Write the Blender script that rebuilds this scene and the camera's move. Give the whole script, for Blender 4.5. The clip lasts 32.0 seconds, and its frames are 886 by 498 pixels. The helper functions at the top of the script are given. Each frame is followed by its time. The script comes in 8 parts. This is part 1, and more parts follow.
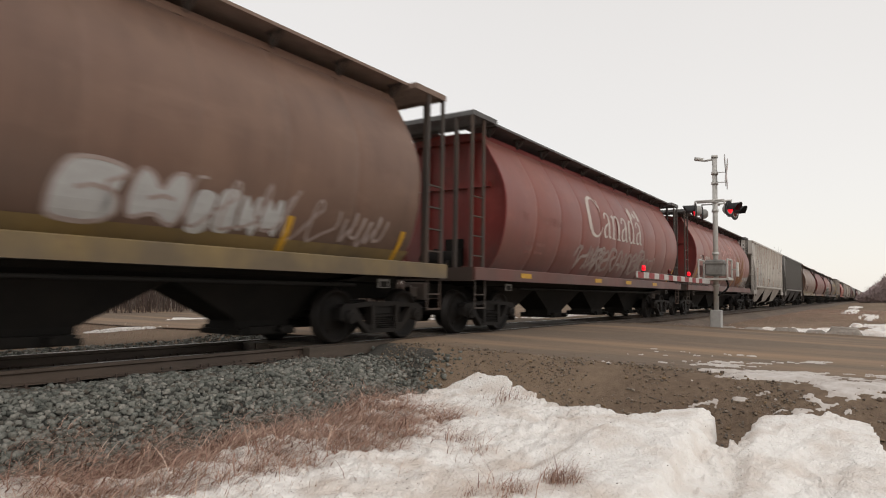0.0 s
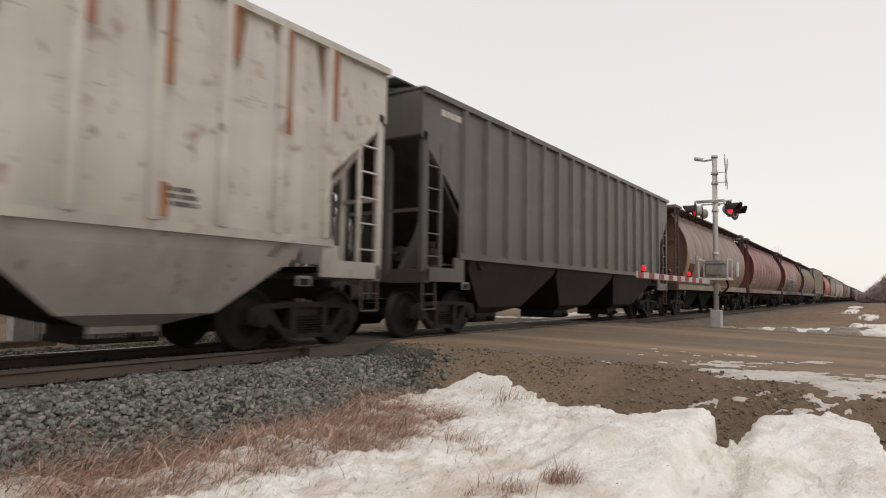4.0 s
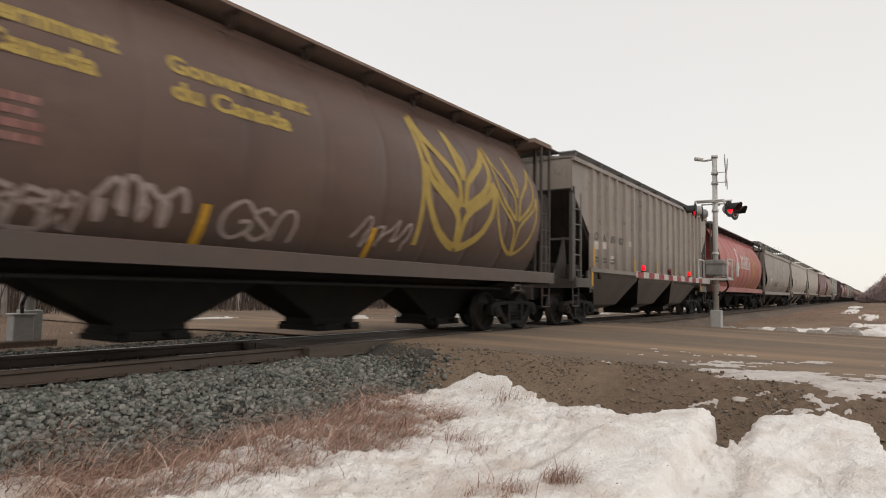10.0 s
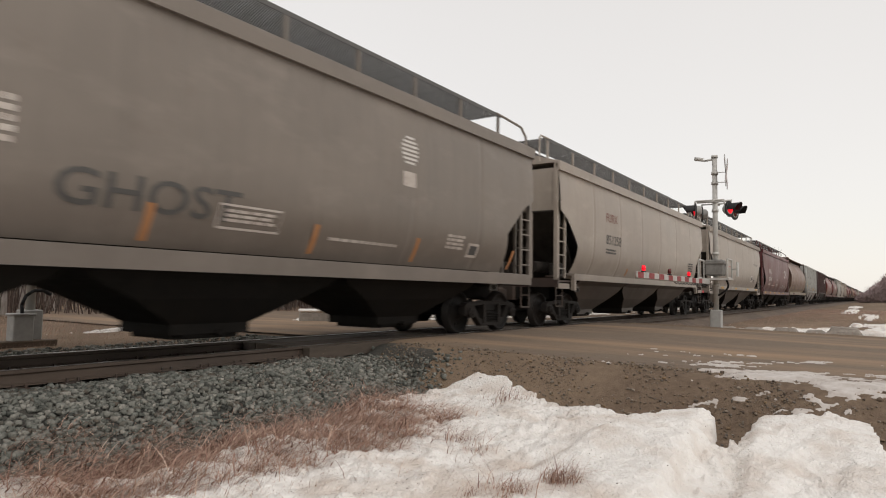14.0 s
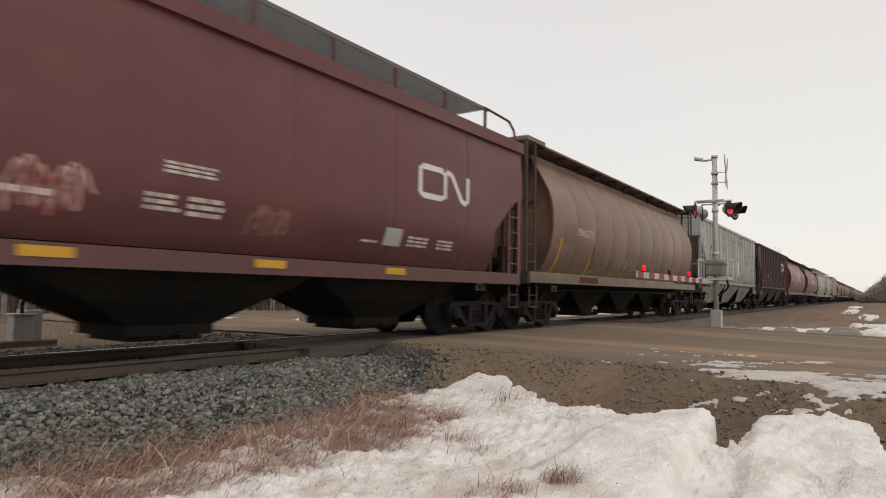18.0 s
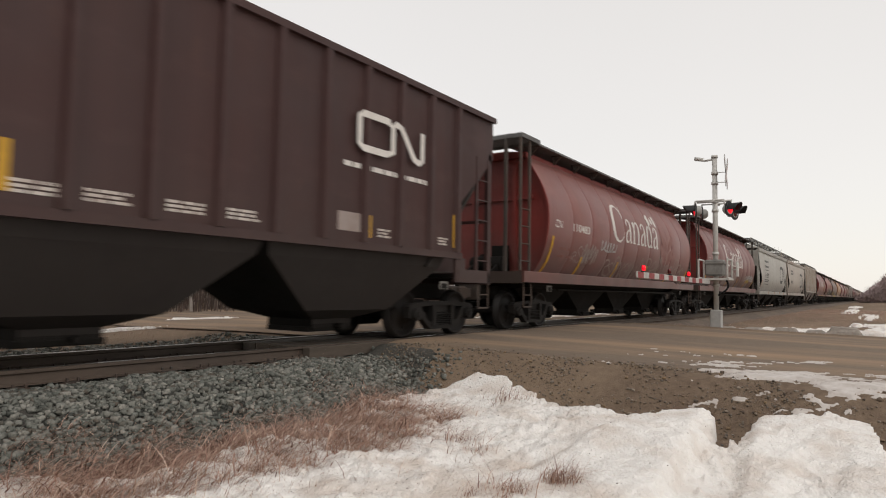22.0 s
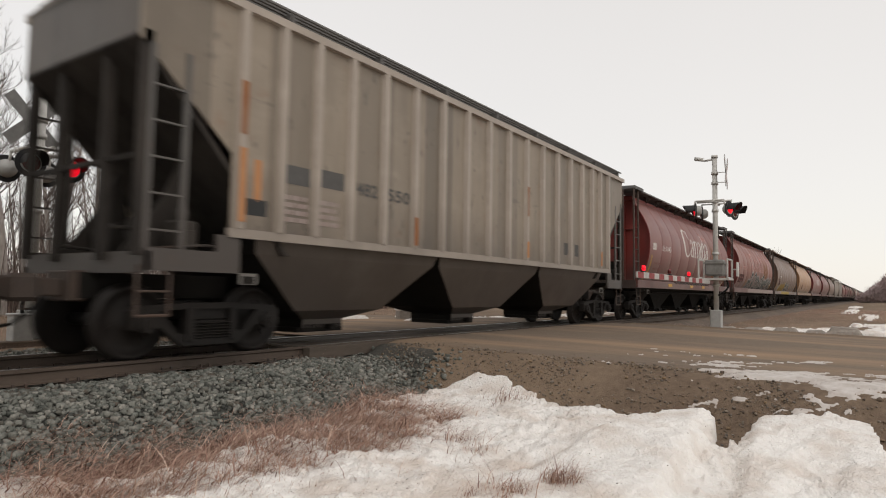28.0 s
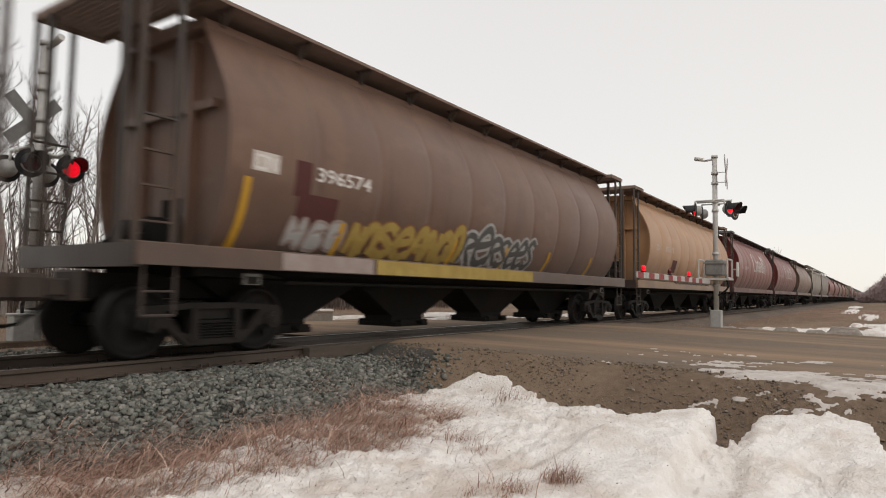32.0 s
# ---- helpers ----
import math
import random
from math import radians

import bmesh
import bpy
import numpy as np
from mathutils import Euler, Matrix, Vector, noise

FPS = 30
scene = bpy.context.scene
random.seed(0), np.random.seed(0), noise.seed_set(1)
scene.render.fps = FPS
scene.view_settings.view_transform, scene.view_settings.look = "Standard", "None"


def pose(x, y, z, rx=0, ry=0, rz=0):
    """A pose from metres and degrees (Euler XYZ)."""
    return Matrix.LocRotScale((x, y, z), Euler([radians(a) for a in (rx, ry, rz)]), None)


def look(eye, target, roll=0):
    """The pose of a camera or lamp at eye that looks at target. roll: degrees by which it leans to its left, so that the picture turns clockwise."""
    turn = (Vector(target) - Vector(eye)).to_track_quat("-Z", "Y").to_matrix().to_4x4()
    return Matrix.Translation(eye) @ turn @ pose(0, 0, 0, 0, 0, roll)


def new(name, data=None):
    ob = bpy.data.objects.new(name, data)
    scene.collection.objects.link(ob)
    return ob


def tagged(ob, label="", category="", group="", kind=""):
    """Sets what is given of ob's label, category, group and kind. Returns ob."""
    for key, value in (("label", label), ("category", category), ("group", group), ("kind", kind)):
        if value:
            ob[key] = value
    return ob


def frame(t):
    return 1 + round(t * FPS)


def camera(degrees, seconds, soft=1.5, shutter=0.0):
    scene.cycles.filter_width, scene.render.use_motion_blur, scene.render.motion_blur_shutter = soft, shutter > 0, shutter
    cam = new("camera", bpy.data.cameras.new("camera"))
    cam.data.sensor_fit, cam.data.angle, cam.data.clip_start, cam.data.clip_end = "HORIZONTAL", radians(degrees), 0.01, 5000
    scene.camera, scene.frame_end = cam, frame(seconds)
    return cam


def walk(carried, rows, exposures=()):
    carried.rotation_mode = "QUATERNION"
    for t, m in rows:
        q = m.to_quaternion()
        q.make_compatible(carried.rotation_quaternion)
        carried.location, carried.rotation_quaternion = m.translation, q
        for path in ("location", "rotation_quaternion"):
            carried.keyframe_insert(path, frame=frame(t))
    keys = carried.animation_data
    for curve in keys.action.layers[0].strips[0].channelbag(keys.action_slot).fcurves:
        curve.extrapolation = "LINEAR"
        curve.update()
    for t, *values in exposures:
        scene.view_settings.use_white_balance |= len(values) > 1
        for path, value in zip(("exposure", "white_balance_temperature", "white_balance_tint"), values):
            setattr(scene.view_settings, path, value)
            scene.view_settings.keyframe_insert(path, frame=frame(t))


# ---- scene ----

# World: rail top is z = 0, the track runs along x, the train goes towards -x.
TRACK = 8.25          # y of the track's centre line
SPEED = 13.777        # metres a second at the start
SLOWING = 0.0132      # metres a second lost each second
SECONDS = 32.0
EYE = (0.0, 0.0, 0.89)


def gone(t):
    """How far the train has rolled by then."""
    return SPEED * t - SLOWING * t * t / 2


def way(yaw, pitch):
    a, b = radians(yaw), radians(pitch)
    return (math.cos(a) * math.cos(b), math.sin(a) * math.cos(b), math.sin(b))


cam = camera(70.29, SECONDS, soft=1.05, shutter=0.25)
aim = way(34.53, 3.88)
stand = look(EYE, (EYE[0] + aim[0] * 10, EYE[1] + aim[1] * 10, EYE[2] + aim[2] * 10), 0.93)
walk(cam, [(0.0, stand), (SECONDS, stand)], [(0.0, 0.0), (14.5, 0.0), (16.5, -0.09), (17.6, -0.09), (18.6, 0.0), (SECONDS, 0.0)])

# ---- light: an overcast winter day ----
world = bpy.data.worlds.new("world")
scene.world = world
world.use_nodes = True
wn, wl = world.node_tree.nodes, world.node_tree.links
wn.clear()
sky = wn.new("ShaderNodeTexSky")
sky.sky_type, sky.sun_disc = "NISHITA", False
sky.sun_elevation, sky.sun_rotation = radians(32), radians(200)
clear_sky = wn.new("ShaderNodeBackground")
clear_sky.inputs["Strength"].default_value = 0.02
wl.new(sky.outputs[0], clear_sky.inputs["Color"])
# the cloud cover: a pale layer, a little brighter and warmer low down, with broad faint billows
coord = wn.new("ShaderNodeTexCoord")
split = wn.new("ShaderNodeSeparateXYZ")
wl.new(coord.outputs["Generated"], split.inputs[0])
ramp = wn.new("ShaderNodeValToRGB")
ramp.color_ramp.elements[0].position, ramp.color_ramp.elements[0].color = 0.0, (0.875, 0.83, 0.775, 1)
ramp.color_ramp.elements[1].position, ramp.color_ramp.elements[1].color = 0.55, (0.80, 0.763, 0.725, 1)
wl.new(split.outputs["Z"], ramp.inputs[0])
billow = wn.new("ShaderNodeTexNoise")
billow.inputs["Scale"].default_value, billow.inputs["Detail"].default_value = 1.6, 3
wl.new(coord.outputs["Generated"], billow.inputs["Vector"])
faint = wn.new("ShaderNodeMapRange")
faint.inputs["To Min"].default_value, faint.inputs["To Max"].default_value = 0.95, 1.03
wl.new(billow.outputs[0], faint.inputs["Value"])
tone = wn.new("ShaderNodeVectorMath")
tone.operation = "SCALE"
wl.new(ramp.outputs[0], tone.inputs[0])
wl.new(faint.outputs[0], tone.inputs["Scale"])
clouds = wn.new("ShaderNodeBackground")
clouds.inputs["Strength"].default_value = 0.97
wl.new(tone.outputs[0], clouds.inputs["Color"])
both = wn.new("ShaderNodeAddShader")
wl.new(clear_sky.outputs[0], both.inputs[0])
wl.new(clouds.outputs[0], both.inputs[1])
wout = wn.new("ShaderNodeOutputWorld")
wl.new(both.outputs[0], wout.inputs[0])

sun = new("sun", bpy.data.lights.new("sun", "SUN"))
sun.data.energy, sun.data.angle, sun.data.color = 0.85, radians(40), (1.0, 0.95, 0.9)
sun.matrix_basis = look((-20, -30, 40), (0, 0, 0))

# ---- materials ----


def ramp_node(n, lo, hi, a, b):
    r = n.new("ShaderNodeMapRange")
    for key, value in (("From Min", lo), ("From Max", hi), ("To Min", a), ("To Max", b)):
        r.inputs[key].default_value = value
    return r


def surface(name, base, second=None, scale=6.0, rough=0.8, metal=0.0, bump=0.2, bump_scale=40.0, spread=0.5,
            stretch=(1, 1, 1), third=None, third_scale=0.7, third_amount=0.5, spec=0.3, vary=0.0, glow=0.0, bump_size=0.01):
    """A weathered surface: base and second mixed by fine grain, third by broad patches; vary shifts the value object by object."""
    m = bpy.data.materials.new(name)
    m.use_nodes = True
    n, l = m.node_tree.nodes, m.node_tree.links
    p = n["Principled BSDF"]
    co = n.new("ShaderNodeTexCoord")
    mp = n.new("ShaderNodeMapping")
    mp.inputs["Scale"].default_value = stretch
    info = n.new("ShaderNodeObjectInfo")
    shift = n.new("ShaderNodeVectorMath")
    shift.operation = "MULTIPLY_ADD"
    l.new(info.outputs["Random"], shift.inputs[0])
    shift.inputs[1].default_value = (37.0, 11.0, 23.0)
    l.new(co.outputs["Object"], shift.inputs[2])
    l.new(shift.outputs[0], mp.inputs["Vector"])
    fine = n.new("ShaderNodeTexNoise")
    fine.inputs["Scale"].default_value, fine.inputs["Detail"].default_value, fine.inputs["Roughness"].default_value = scale, 6, 0.65
    l.new(mp.outputs[0], fine.inputs["Vector"])
    second = second or tuple(c * 0.75 for c in base)
    f = ramp_node(n, 0.5 - spread / 2, 0.5 + spread / 2, 0, 1)
    l.new(fine.outputs[0], f.inputs["Value"])
    mix = n.new("ShaderNodeMixRGB")
    mix.inputs[1].default_value, mix.inputs[2].default_value = (*base, 1), (*second, 1)
    l.new(f.outputs[0], mix.inputs[0])
    colour = mix.outputs[0]
    if third:
        broad = n.new("ShaderNodeTexNoise")
        broad.inputs["Scale"].default_value, broad.inputs["Detail"].default_value = third_scale, 4
        l.new(mp.outputs[0], broad.inputs["Vector"])
        g = ramp_node(n, 0.45, 0.7, 0, third_amount)
        l.new(broad.outputs[0], g.inputs["Value"])
        mix2 = n.new("ShaderNodeMixRGB")
        l.new(g.outputs[0], mix2.inputs[0])
        l.new(colour, mix2.inputs[1])
        mix2.inputs[2].default_value = (*third, 1)
        colour = mix2.outputs[0]
    if vary:
        hsv = n.new("ShaderNodeHueSaturation")
        v = ramp_node(n, 0, 1, 1 - vary, 1 + vary)
        l.new(info.outputs["Random"], v.inputs["Value"])
        l.new(v.outputs[0], hsv.inputs["Value"])
        l.new(colour, hsv.inputs["Color"])
        colour = hsv.outputs[0]
    l.new(colour, p.inputs["Base Color"])
    rr = ramp_node(n, 0.3, 0.7, max(rough - 0.1, 0.02), min(rough + 0.1, 1))
    l.new(fine.outputs[0], rr.inputs["Value"])
    l.new(rr.outputs[0], p.inputs["Roughness"])
    p.inputs["Metallic"].default_value = metal
    p.inputs["Specular IOR Level"].default_value = spec
    if bump:
        grain = n.new("ShaderNodeTexNoise")
        grain.inputs["Scale"].default_value, grain.inputs["Detail"].default_value = bump_scale, 3
        l.new(mp.outputs[0], grain.inputs["Vector"])
        b = n.new("ShaderNodeBump")
        b.inputs["Strength"].default_value, b.inputs["Distance"].default_value = bump, bump_size
        l.new(grain.outputs[0], b.inputs["Height"])
        l.new(b.outputs[0], p.inputs["Normal"])
    if glow:
        p.inputs["Emission Color"].default_value = (*base, 1)
        p.inputs["Emission Strength"].default_value = glow
    return m


def paint(name, base, fade, rust=(0.10, 0.045, 0.025), rusty=0.35, grime_shade=0.7, rough=0.44, panel=0.0, chips=0.0, streaks=0.62, sheen=0.12):
    """Old car-body paint: chalky fading in broad patches, thin streaks running down, rust blots, dirt and painted-in
    shade along the lower edge.
    """
    m = bpy.data.materials.new(name)
    m.use_nodes = True
    n, l = m.node_tree.nodes, m.node_tree.links
    p = n["Principled BSDF"]
    co = n.new("ShaderNodeTexCoord")
    info = n.new("ShaderNodeObjectInfo")
    shift = n.new("ShaderNodeVectorMath")
    shift.operation = "MULTIPLY_ADD"
    l.new(info.outputs["Random"], shift.inputs[0])
    shift.inputs[1].default_value = (91.0, 0.0, 0.0)
    l.new(co.outputs["Object"], shift.inputs[2])

    def field(scale, stretch, detail=5):
        mp = n.new("ShaderNodeMapping")
        mp.inputs["Scale"].default_value = stretch
        l.new(shift.outputs[0], mp.inputs["Vector"])
        t = n.new("ShaderNodeTexNoise")
        t.inputs["Scale"].default_value, t.inputs["Detail"].default_value, t.inputs["Roughness"].default_value = scale, detail, 0.6
        l.new(mp.outputs[0], t.inputs["Vector"])
        return t.outputs[0]

    def blend(colour, by, lo, hi, amount, other):
        g = ramp_node(n, lo, hi, 0, amount)
        l.new(by, g.inputs["Value"])
        x = n.new("ShaderNodeMixRGB")
        l.new(g.outputs[0], x.inputs[0])
        if isinstance(colour, tuple):
            x.inputs[1].default_value = (*colour, 1)
        else:
            l.new(colour, x.inputs[1])
        x.inputs[2].default_value = (*other, 1)
        return x.outputs[0]

    broad = field(0.5, (1, 1, 1.2), 4)
    c = blend(base, broad, 0.35, 0.68, 0.8, fade)
    streak = field(2.1, (1.0, 1, 0.16), 7)
    dark = tuple(v * 0.55 for v in base)
    c = blend(c, streak, 0.50, 0.78, streaks * 0.75, dark)
    pale = tuple(min(v * 1.3 + 0.01, 1) for v in fade)
    thin = field(7.0, (1.5, 1, 0.06), 4)
    c = blend(c, thin, 0.58, 0.80, 0.26, pale)
    # pale smears of dust and scuffs
    c = blend(c, field(1.3, (0.6, 1, 1.4), 8), 0.52, 0.74, 0.4, pale)
    blot = field(2.3, (1, 1, 1), 8)
    c = blend(c, blot, 0.6, 0.72, rusty, rust)
    if panel:
        # each sheet between two posts has weathered on its own
        sx = n.new("ShaderNodeSeparateXYZ")
        l.new(co.outputs["Object"], sx.inputs[0])
        step = n.new("ShaderNodeMath")
        step.operation = "SNAP"
        step.inputs[1].default_value = 0.911
        l.new(sx.outputs["X"], step.inputs[0])
        wn_ = n.new("ShaderNodeTexWhiteNoise")
        wn_.noise_dimensions = "1D"
        l.new(step.outputs[0], wn_.inputs["W"])
        c = blend(c, wn_.outputs["Value"], 0.1, 1.0, panel, tuple(v * 0.5 for v in base))
    if chips:
        # flaked spots and scrapes
        c = blend(c, field(4.5, (1.6, 1, 0.8), 9), 0.62, 0.66, chips, (0.03, 0.026, 0.024))
        c = blend(c, field(1.6, (0.5, 1, 3.0), 7), 0.67, 0.70, chips * 0.7, (0.05, 0.042, 0.038))
    # splashed dirt from wheels and hoppers, patchy, plus the lower side's shade painted in
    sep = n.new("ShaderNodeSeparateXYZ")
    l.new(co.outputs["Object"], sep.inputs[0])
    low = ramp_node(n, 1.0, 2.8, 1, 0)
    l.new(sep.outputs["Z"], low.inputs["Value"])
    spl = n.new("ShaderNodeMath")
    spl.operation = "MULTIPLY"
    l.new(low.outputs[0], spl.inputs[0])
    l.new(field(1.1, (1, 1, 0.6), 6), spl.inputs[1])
    c = blend(c, spl.outputs[0], 0.06, 0.5, grime_shade, (0.055, 0.043, 0.036))
    l.new(c, p.inputs["Base Color"])
    rr = ramp_node(n, 0.3, 0.7, rough - 0.08, rough + 0.15)
    l.new(broad, rr.inputs["Value"])
    l.new(rr.outputs[0], p.inputs["Roughness"])
    p.inputs["Specular IOR Level"].default_value = 0.5
    p.inputs["Sheen Weight"].default_value, p.inputs["Sheen Roughness"].default_value = sheen, 0.45
    p.inputs["Sheen Tint"].default_value = (0.9, 0.83, 0.78, 1)
    b = n.new("ShaderNodeBump")
    b.inputs["Strength"].default_value, b.inputs["Distance"].default_value = 0.18, 0.03
    l.new(field(2.6, (0.8, 1, 0.8), 5), b.inputs["Height"])
    l.new(b.outputs[0], p.inputs["Normal"])
    return m


PAINT = {
    "red_a": paint("faded_red_paint", (0.172, 0.037, 0.026), (0.24, 0.082, 0.060), rusty=0.25),
    "red_b": paint("brick_red_paint", (0.19, 0.044, 0.029), (0.26, 0.092, 0.062), rusty=0.25),
    "red_c": paint("dull_red_paint", (0.158, 0.035, 0.028), (0.225, 0.086, 0.072), rusty=0.2),
    "red_new": paint("bright_red_paint", (0.34, 0.052, 0.036), (0.36, 0.075, 0.052), rusty=0.1, grime_shade=0.35),
    "brown": paint("dusty_brown_paint", (0.122, 0.063, 0.041), (0.175, 0.102, 0.069), rusty=0.35, streaks=0.75),
    "tan": paint("dusty_tan_paint", (0.155, 0.082, 0.053), (0.215, 0.13, 0.090), rusty=0.3, streaks=0.75),
    "umber": paint("dark_brown_paint", (0.072, 0.037, 0.026), (0.105, 0.062, 0.045), rusty=0.3),
    "orange": paint("orange_tan_paint", (0.37, 0.19, 0.085), (0.42, 0.25, 0.135), rusty=0.25),
    "grey": paint("warm_grey_paint", (0.185, 0.156, 0.130), (0.23, 0.196, 0.166), rusty=0.1, grime_shade=0.4, streaks=0.35),
    "cream": paint("cream_grey_paint", (0.33, 0.28, 0.232), (0.385, 0.334, 0.284), rusty=0.06, grime_shade=0.45, streaks=0.35),
    "pale": paint("pale_grey_paint", (0.35, 0.35, 0.33), (0.42, 0.415, 0.39), rusty=0.25, grime_shade=0.7, panel=0.45, chips=0.95),
    "light": paint("light_grey_paint", (0.315, 0.30, 0.265), (0.37, 0.355, 0.32), rusty=0.1, grime_shade=0.45, streaks=0.35),
    "white": paint("rust_streaked_white_paint", (0.46, 0.42, 0.375), (0.55, 0.51, 0.46), rust=(0.20, 0.085, 0.045), rusty=0.75, grime_shade=0.5, panel=0.3, chips=0.5),
    "dark": paint("dark_grey_paint", (0.085, 0.078, 0.070), (0.12, 0.11, 0.10), rusty=0.2, panel=0.3, chips=0.3),
    "sand": paint("sandy_grey_paint", (0.235, 0.192, 0.145), (0.30, 0.25, 0.195), rust=(0.2, 0.09, 0.04), rusty=0.35, grime_shade=0.7, panel=0.75, chips=0.4, streaks=0.8),
    "taupe": paint("taupe_grey_paint", (0.245, 0.205, 0.172), (0.30, 0.255, 0.218), rusty=0.35, grime_shade=0.7, panel=0.45, chips=0.4, streaks=0.75),
    "maroon": paint("maroon_paint", (0.105, 0.027, 0.027), (0.13, 0.038, 0.037), rusty=0.12, grime_shade=0.4, streaks=0.4, sheen=0.08),
    "maroon_b": paint("brown_maroon_paint", (0.043, 0.0155, 0.0138), (0.055, 0.0225, 0.0195), rusty=0.15, grime_shade=0.3, rough=0.6, panel=0.3, sheen=0.0),
    "red_end": paint("sheltered_red_paint", (0.175, 0.022, 0.018), (0.21, 0.034, 0.026), rusty=0.35, grime_shade=0.75, sheen=0.0),
    # mud, with the dimmer hopper bottoms painted in by strong low darkening
    "muck_shade": paint("muddy_shaded_hopper_paint", (0.092, 0.078, 0.064), (0.13, 0.112, 0.093), rusty=0.2, grime_shade=0.85, streaks=0.8, sheen=0.03),
    # one dark brown holds both dirt and the shade on end-facing sills
    "grimy_shaded_end": paint("grimy_shaded_end_paint", (0.052, 0.026, 0.021), (0.070, 0.040, 0.033), rusty=0.4, grime_shade=0.8, sheen=0.0),
    "red_d": paint("sooty_red_paint", (0.140, 0.029, 0.022), (0.18, 0.056, 0.043), rusty=0.35, grime_shade=1.0, streaks=0.8, sheen=0.06),
    "red_sill": paint("dirty_red_sill_paint", (0.15, 0.035, 0.027), (0.19, 0.062, 0.048), rusty=0.35, grime_shade=0.6, streaks=0.8, sheen=0.0),
    "grimy_grey": paint("grimy_grey_end_paint", (0.052, 0.046, 0.041), (0.075, 0.067, 0.059), rusty=0.35, grime_shade=0.8, sheen=0.0),
    # near-black brown that carries the shade on bays below the body
    "under_shade": paint("shaded_brown_paint", (0.0085, 0.0055, 0.0048), (0.013, 0.0092, 0.008), rust=(0.03, 0.015, 0.01), rusty=0.05, grime_shade=0.25, rough=0.75, sheen=0.0),
    "green": paint("grey_green_paint", (0.16, 0.19, 0.165), (0.20, 0.23, 0.20), rusty=0.2),
    "yellow": paint("yellow_sill_paint", (0.255, 0.165, 0.040), (0.26, 0.185, 0.075), rusty=0.45, grime_shade=0.75),
}
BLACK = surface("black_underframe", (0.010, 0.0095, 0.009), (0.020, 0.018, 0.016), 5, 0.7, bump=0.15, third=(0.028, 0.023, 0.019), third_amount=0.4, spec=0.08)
DARKSTEEL = surface("dark_slope_sheet", (0.040, 0.035, 0.031), (0.022, 0.019, 0.017), 3, 0.75, bump=0.2, third=(0.065, 0.056, 0.048), third_amount=0.6, third_scale=1.2, stretch=(1, 1, 0.5), spec=0.15)
TRUCK = surface("dusty_cast_steel", (0.010, 0.0092, 0.0088), (0.019, 0.017, 0.0155), 8, 0.65, bump=0.3, third=(0.032, 0.026, 0.022), third_amount=0.4, spec=0.15)
WHEEL = surface("wheel_steel", (0.009, 0.0085, 0.008), (0.016, 0.014, 0.013), 9, 0.6, 0.1, bump=0.1, third=(0.028, 0.020, 0.016), third_amount=0.4, spec=0.2)
CASE_W = surface("dirty_pale_board", (0.20, 0.188, 0.17), (0.12, 0.11, 0.10), 6, 0.7, bump=0.1)
GRATE = surface("galvanized_roof_walk", (0.155, 0.152, 0.15), (0.115, 0.112, 0.11), 5, 0.7, 0.1, bump=0.2, third=(0.09, 0.085, 0.08), third_amount=0.5, third_scale=1.5)
IRON = surface("rusty_dark_iron", (0.048, 0.042, 0.039), (0.075, 0.06, 0.05), 10, 0.7, bump=0.2, third=(0.12, 0.06, 0.035), third_amount=0.4)
DUSTWALK = surface("dusty_brown_roof_walk", (0.25, 0.18, 0.145), (0.19, 0.135, 0.105), 5, 0.85, bump=0.2, third=(0.14, 0.10, 0.08), third_amount=0.5, third_scale=1.5)
MESHWALK = surface("grey_roof_mesh", (0.12, 0.117, 0.112), (0.16, 0.155, 0.15), 30, 0.7, 0.1, bump=0.3)
YELLOW = surface("yellow_reflective_tape", (0.56, 0.31, 0.02), (0.44, 0.24, 0.025), 14, 0.5, bump=0.02, spec=0.4)
WHITEP = surface("worn_white_lettering", (0.62, 0.58, 0.53), (0.42, 0.35, 0.31), 7, 0.7, bump=0.05, spread=0.45)
WHITEC = surface("clean_white_lettering", (0.72, 0.69, 0.65), (0.60, 0.56, 0.52), 7, 0.6, bump=0.05)
FAINT = surface("faint_worn_lettering", (0.27, 0.15, 0.13), (0.20, 0.085, 0.075), 5, 0.75, bump=0.05, spread=0.4)
WORN = surface("rubbed_grey_pink_lettering", (0.40, 0.26, 0.225), (0.29, 0.15, 0.13), 5, 0.75, bump=0.05, spread=0.4)
PINKISH = surface("flaking_pink_lettering", (0.60, 0.42, 0.37), (0.36, 0.10, 0.085), 5, 0.7, bump=0.05, spread=0.25)
CHALK = surface("chalky_grey_spray_paint", (0.34, 0.29, 0.265), (0.25, 0.185, 0.165), 4, 0.8, bump=0.03, spread=0.5)
SILVER = surface("silver_spray_paint", (0.42, 0.42, 0.41), (0.33, 0.32, 0.31), 5, 0.55, bump=0.03)
INK = surface("black_spray_paint", (0.022, 0.024, 0.024), (0.04, 0.04, 0.04), 5, 0.6, bump=0.03)
MOSS = surface("grey_green_spray_paint", (0.075, 0.092, 0.072), (0.055, 0.068, 0.055), 2, 0.7, bump=0.03, third=(0.115, 0.125, 0.10), third_amount=0.7)
SPRUCE = surface("dark_spruce_spray_paint", (0.040, 0.050, 0.042), (0.028, 0.033, 0.028), 2, 0.7, bump=0.03, third=(0.085, 0.095, 0.08), third_amount=0.6, third_scale=1.5)
PEACH = surface("peach_outline_paint", (0.42, 0.165, 0.105), (0.36, 0.13, 0.085), 6, 0.65, bump=0.03)
OCHRE = surface("ochre_emblem_paint", (0.46, 0.225, 0.095), (0.40, 0.18, 0.08), 6, 0.65, bump=0.03)
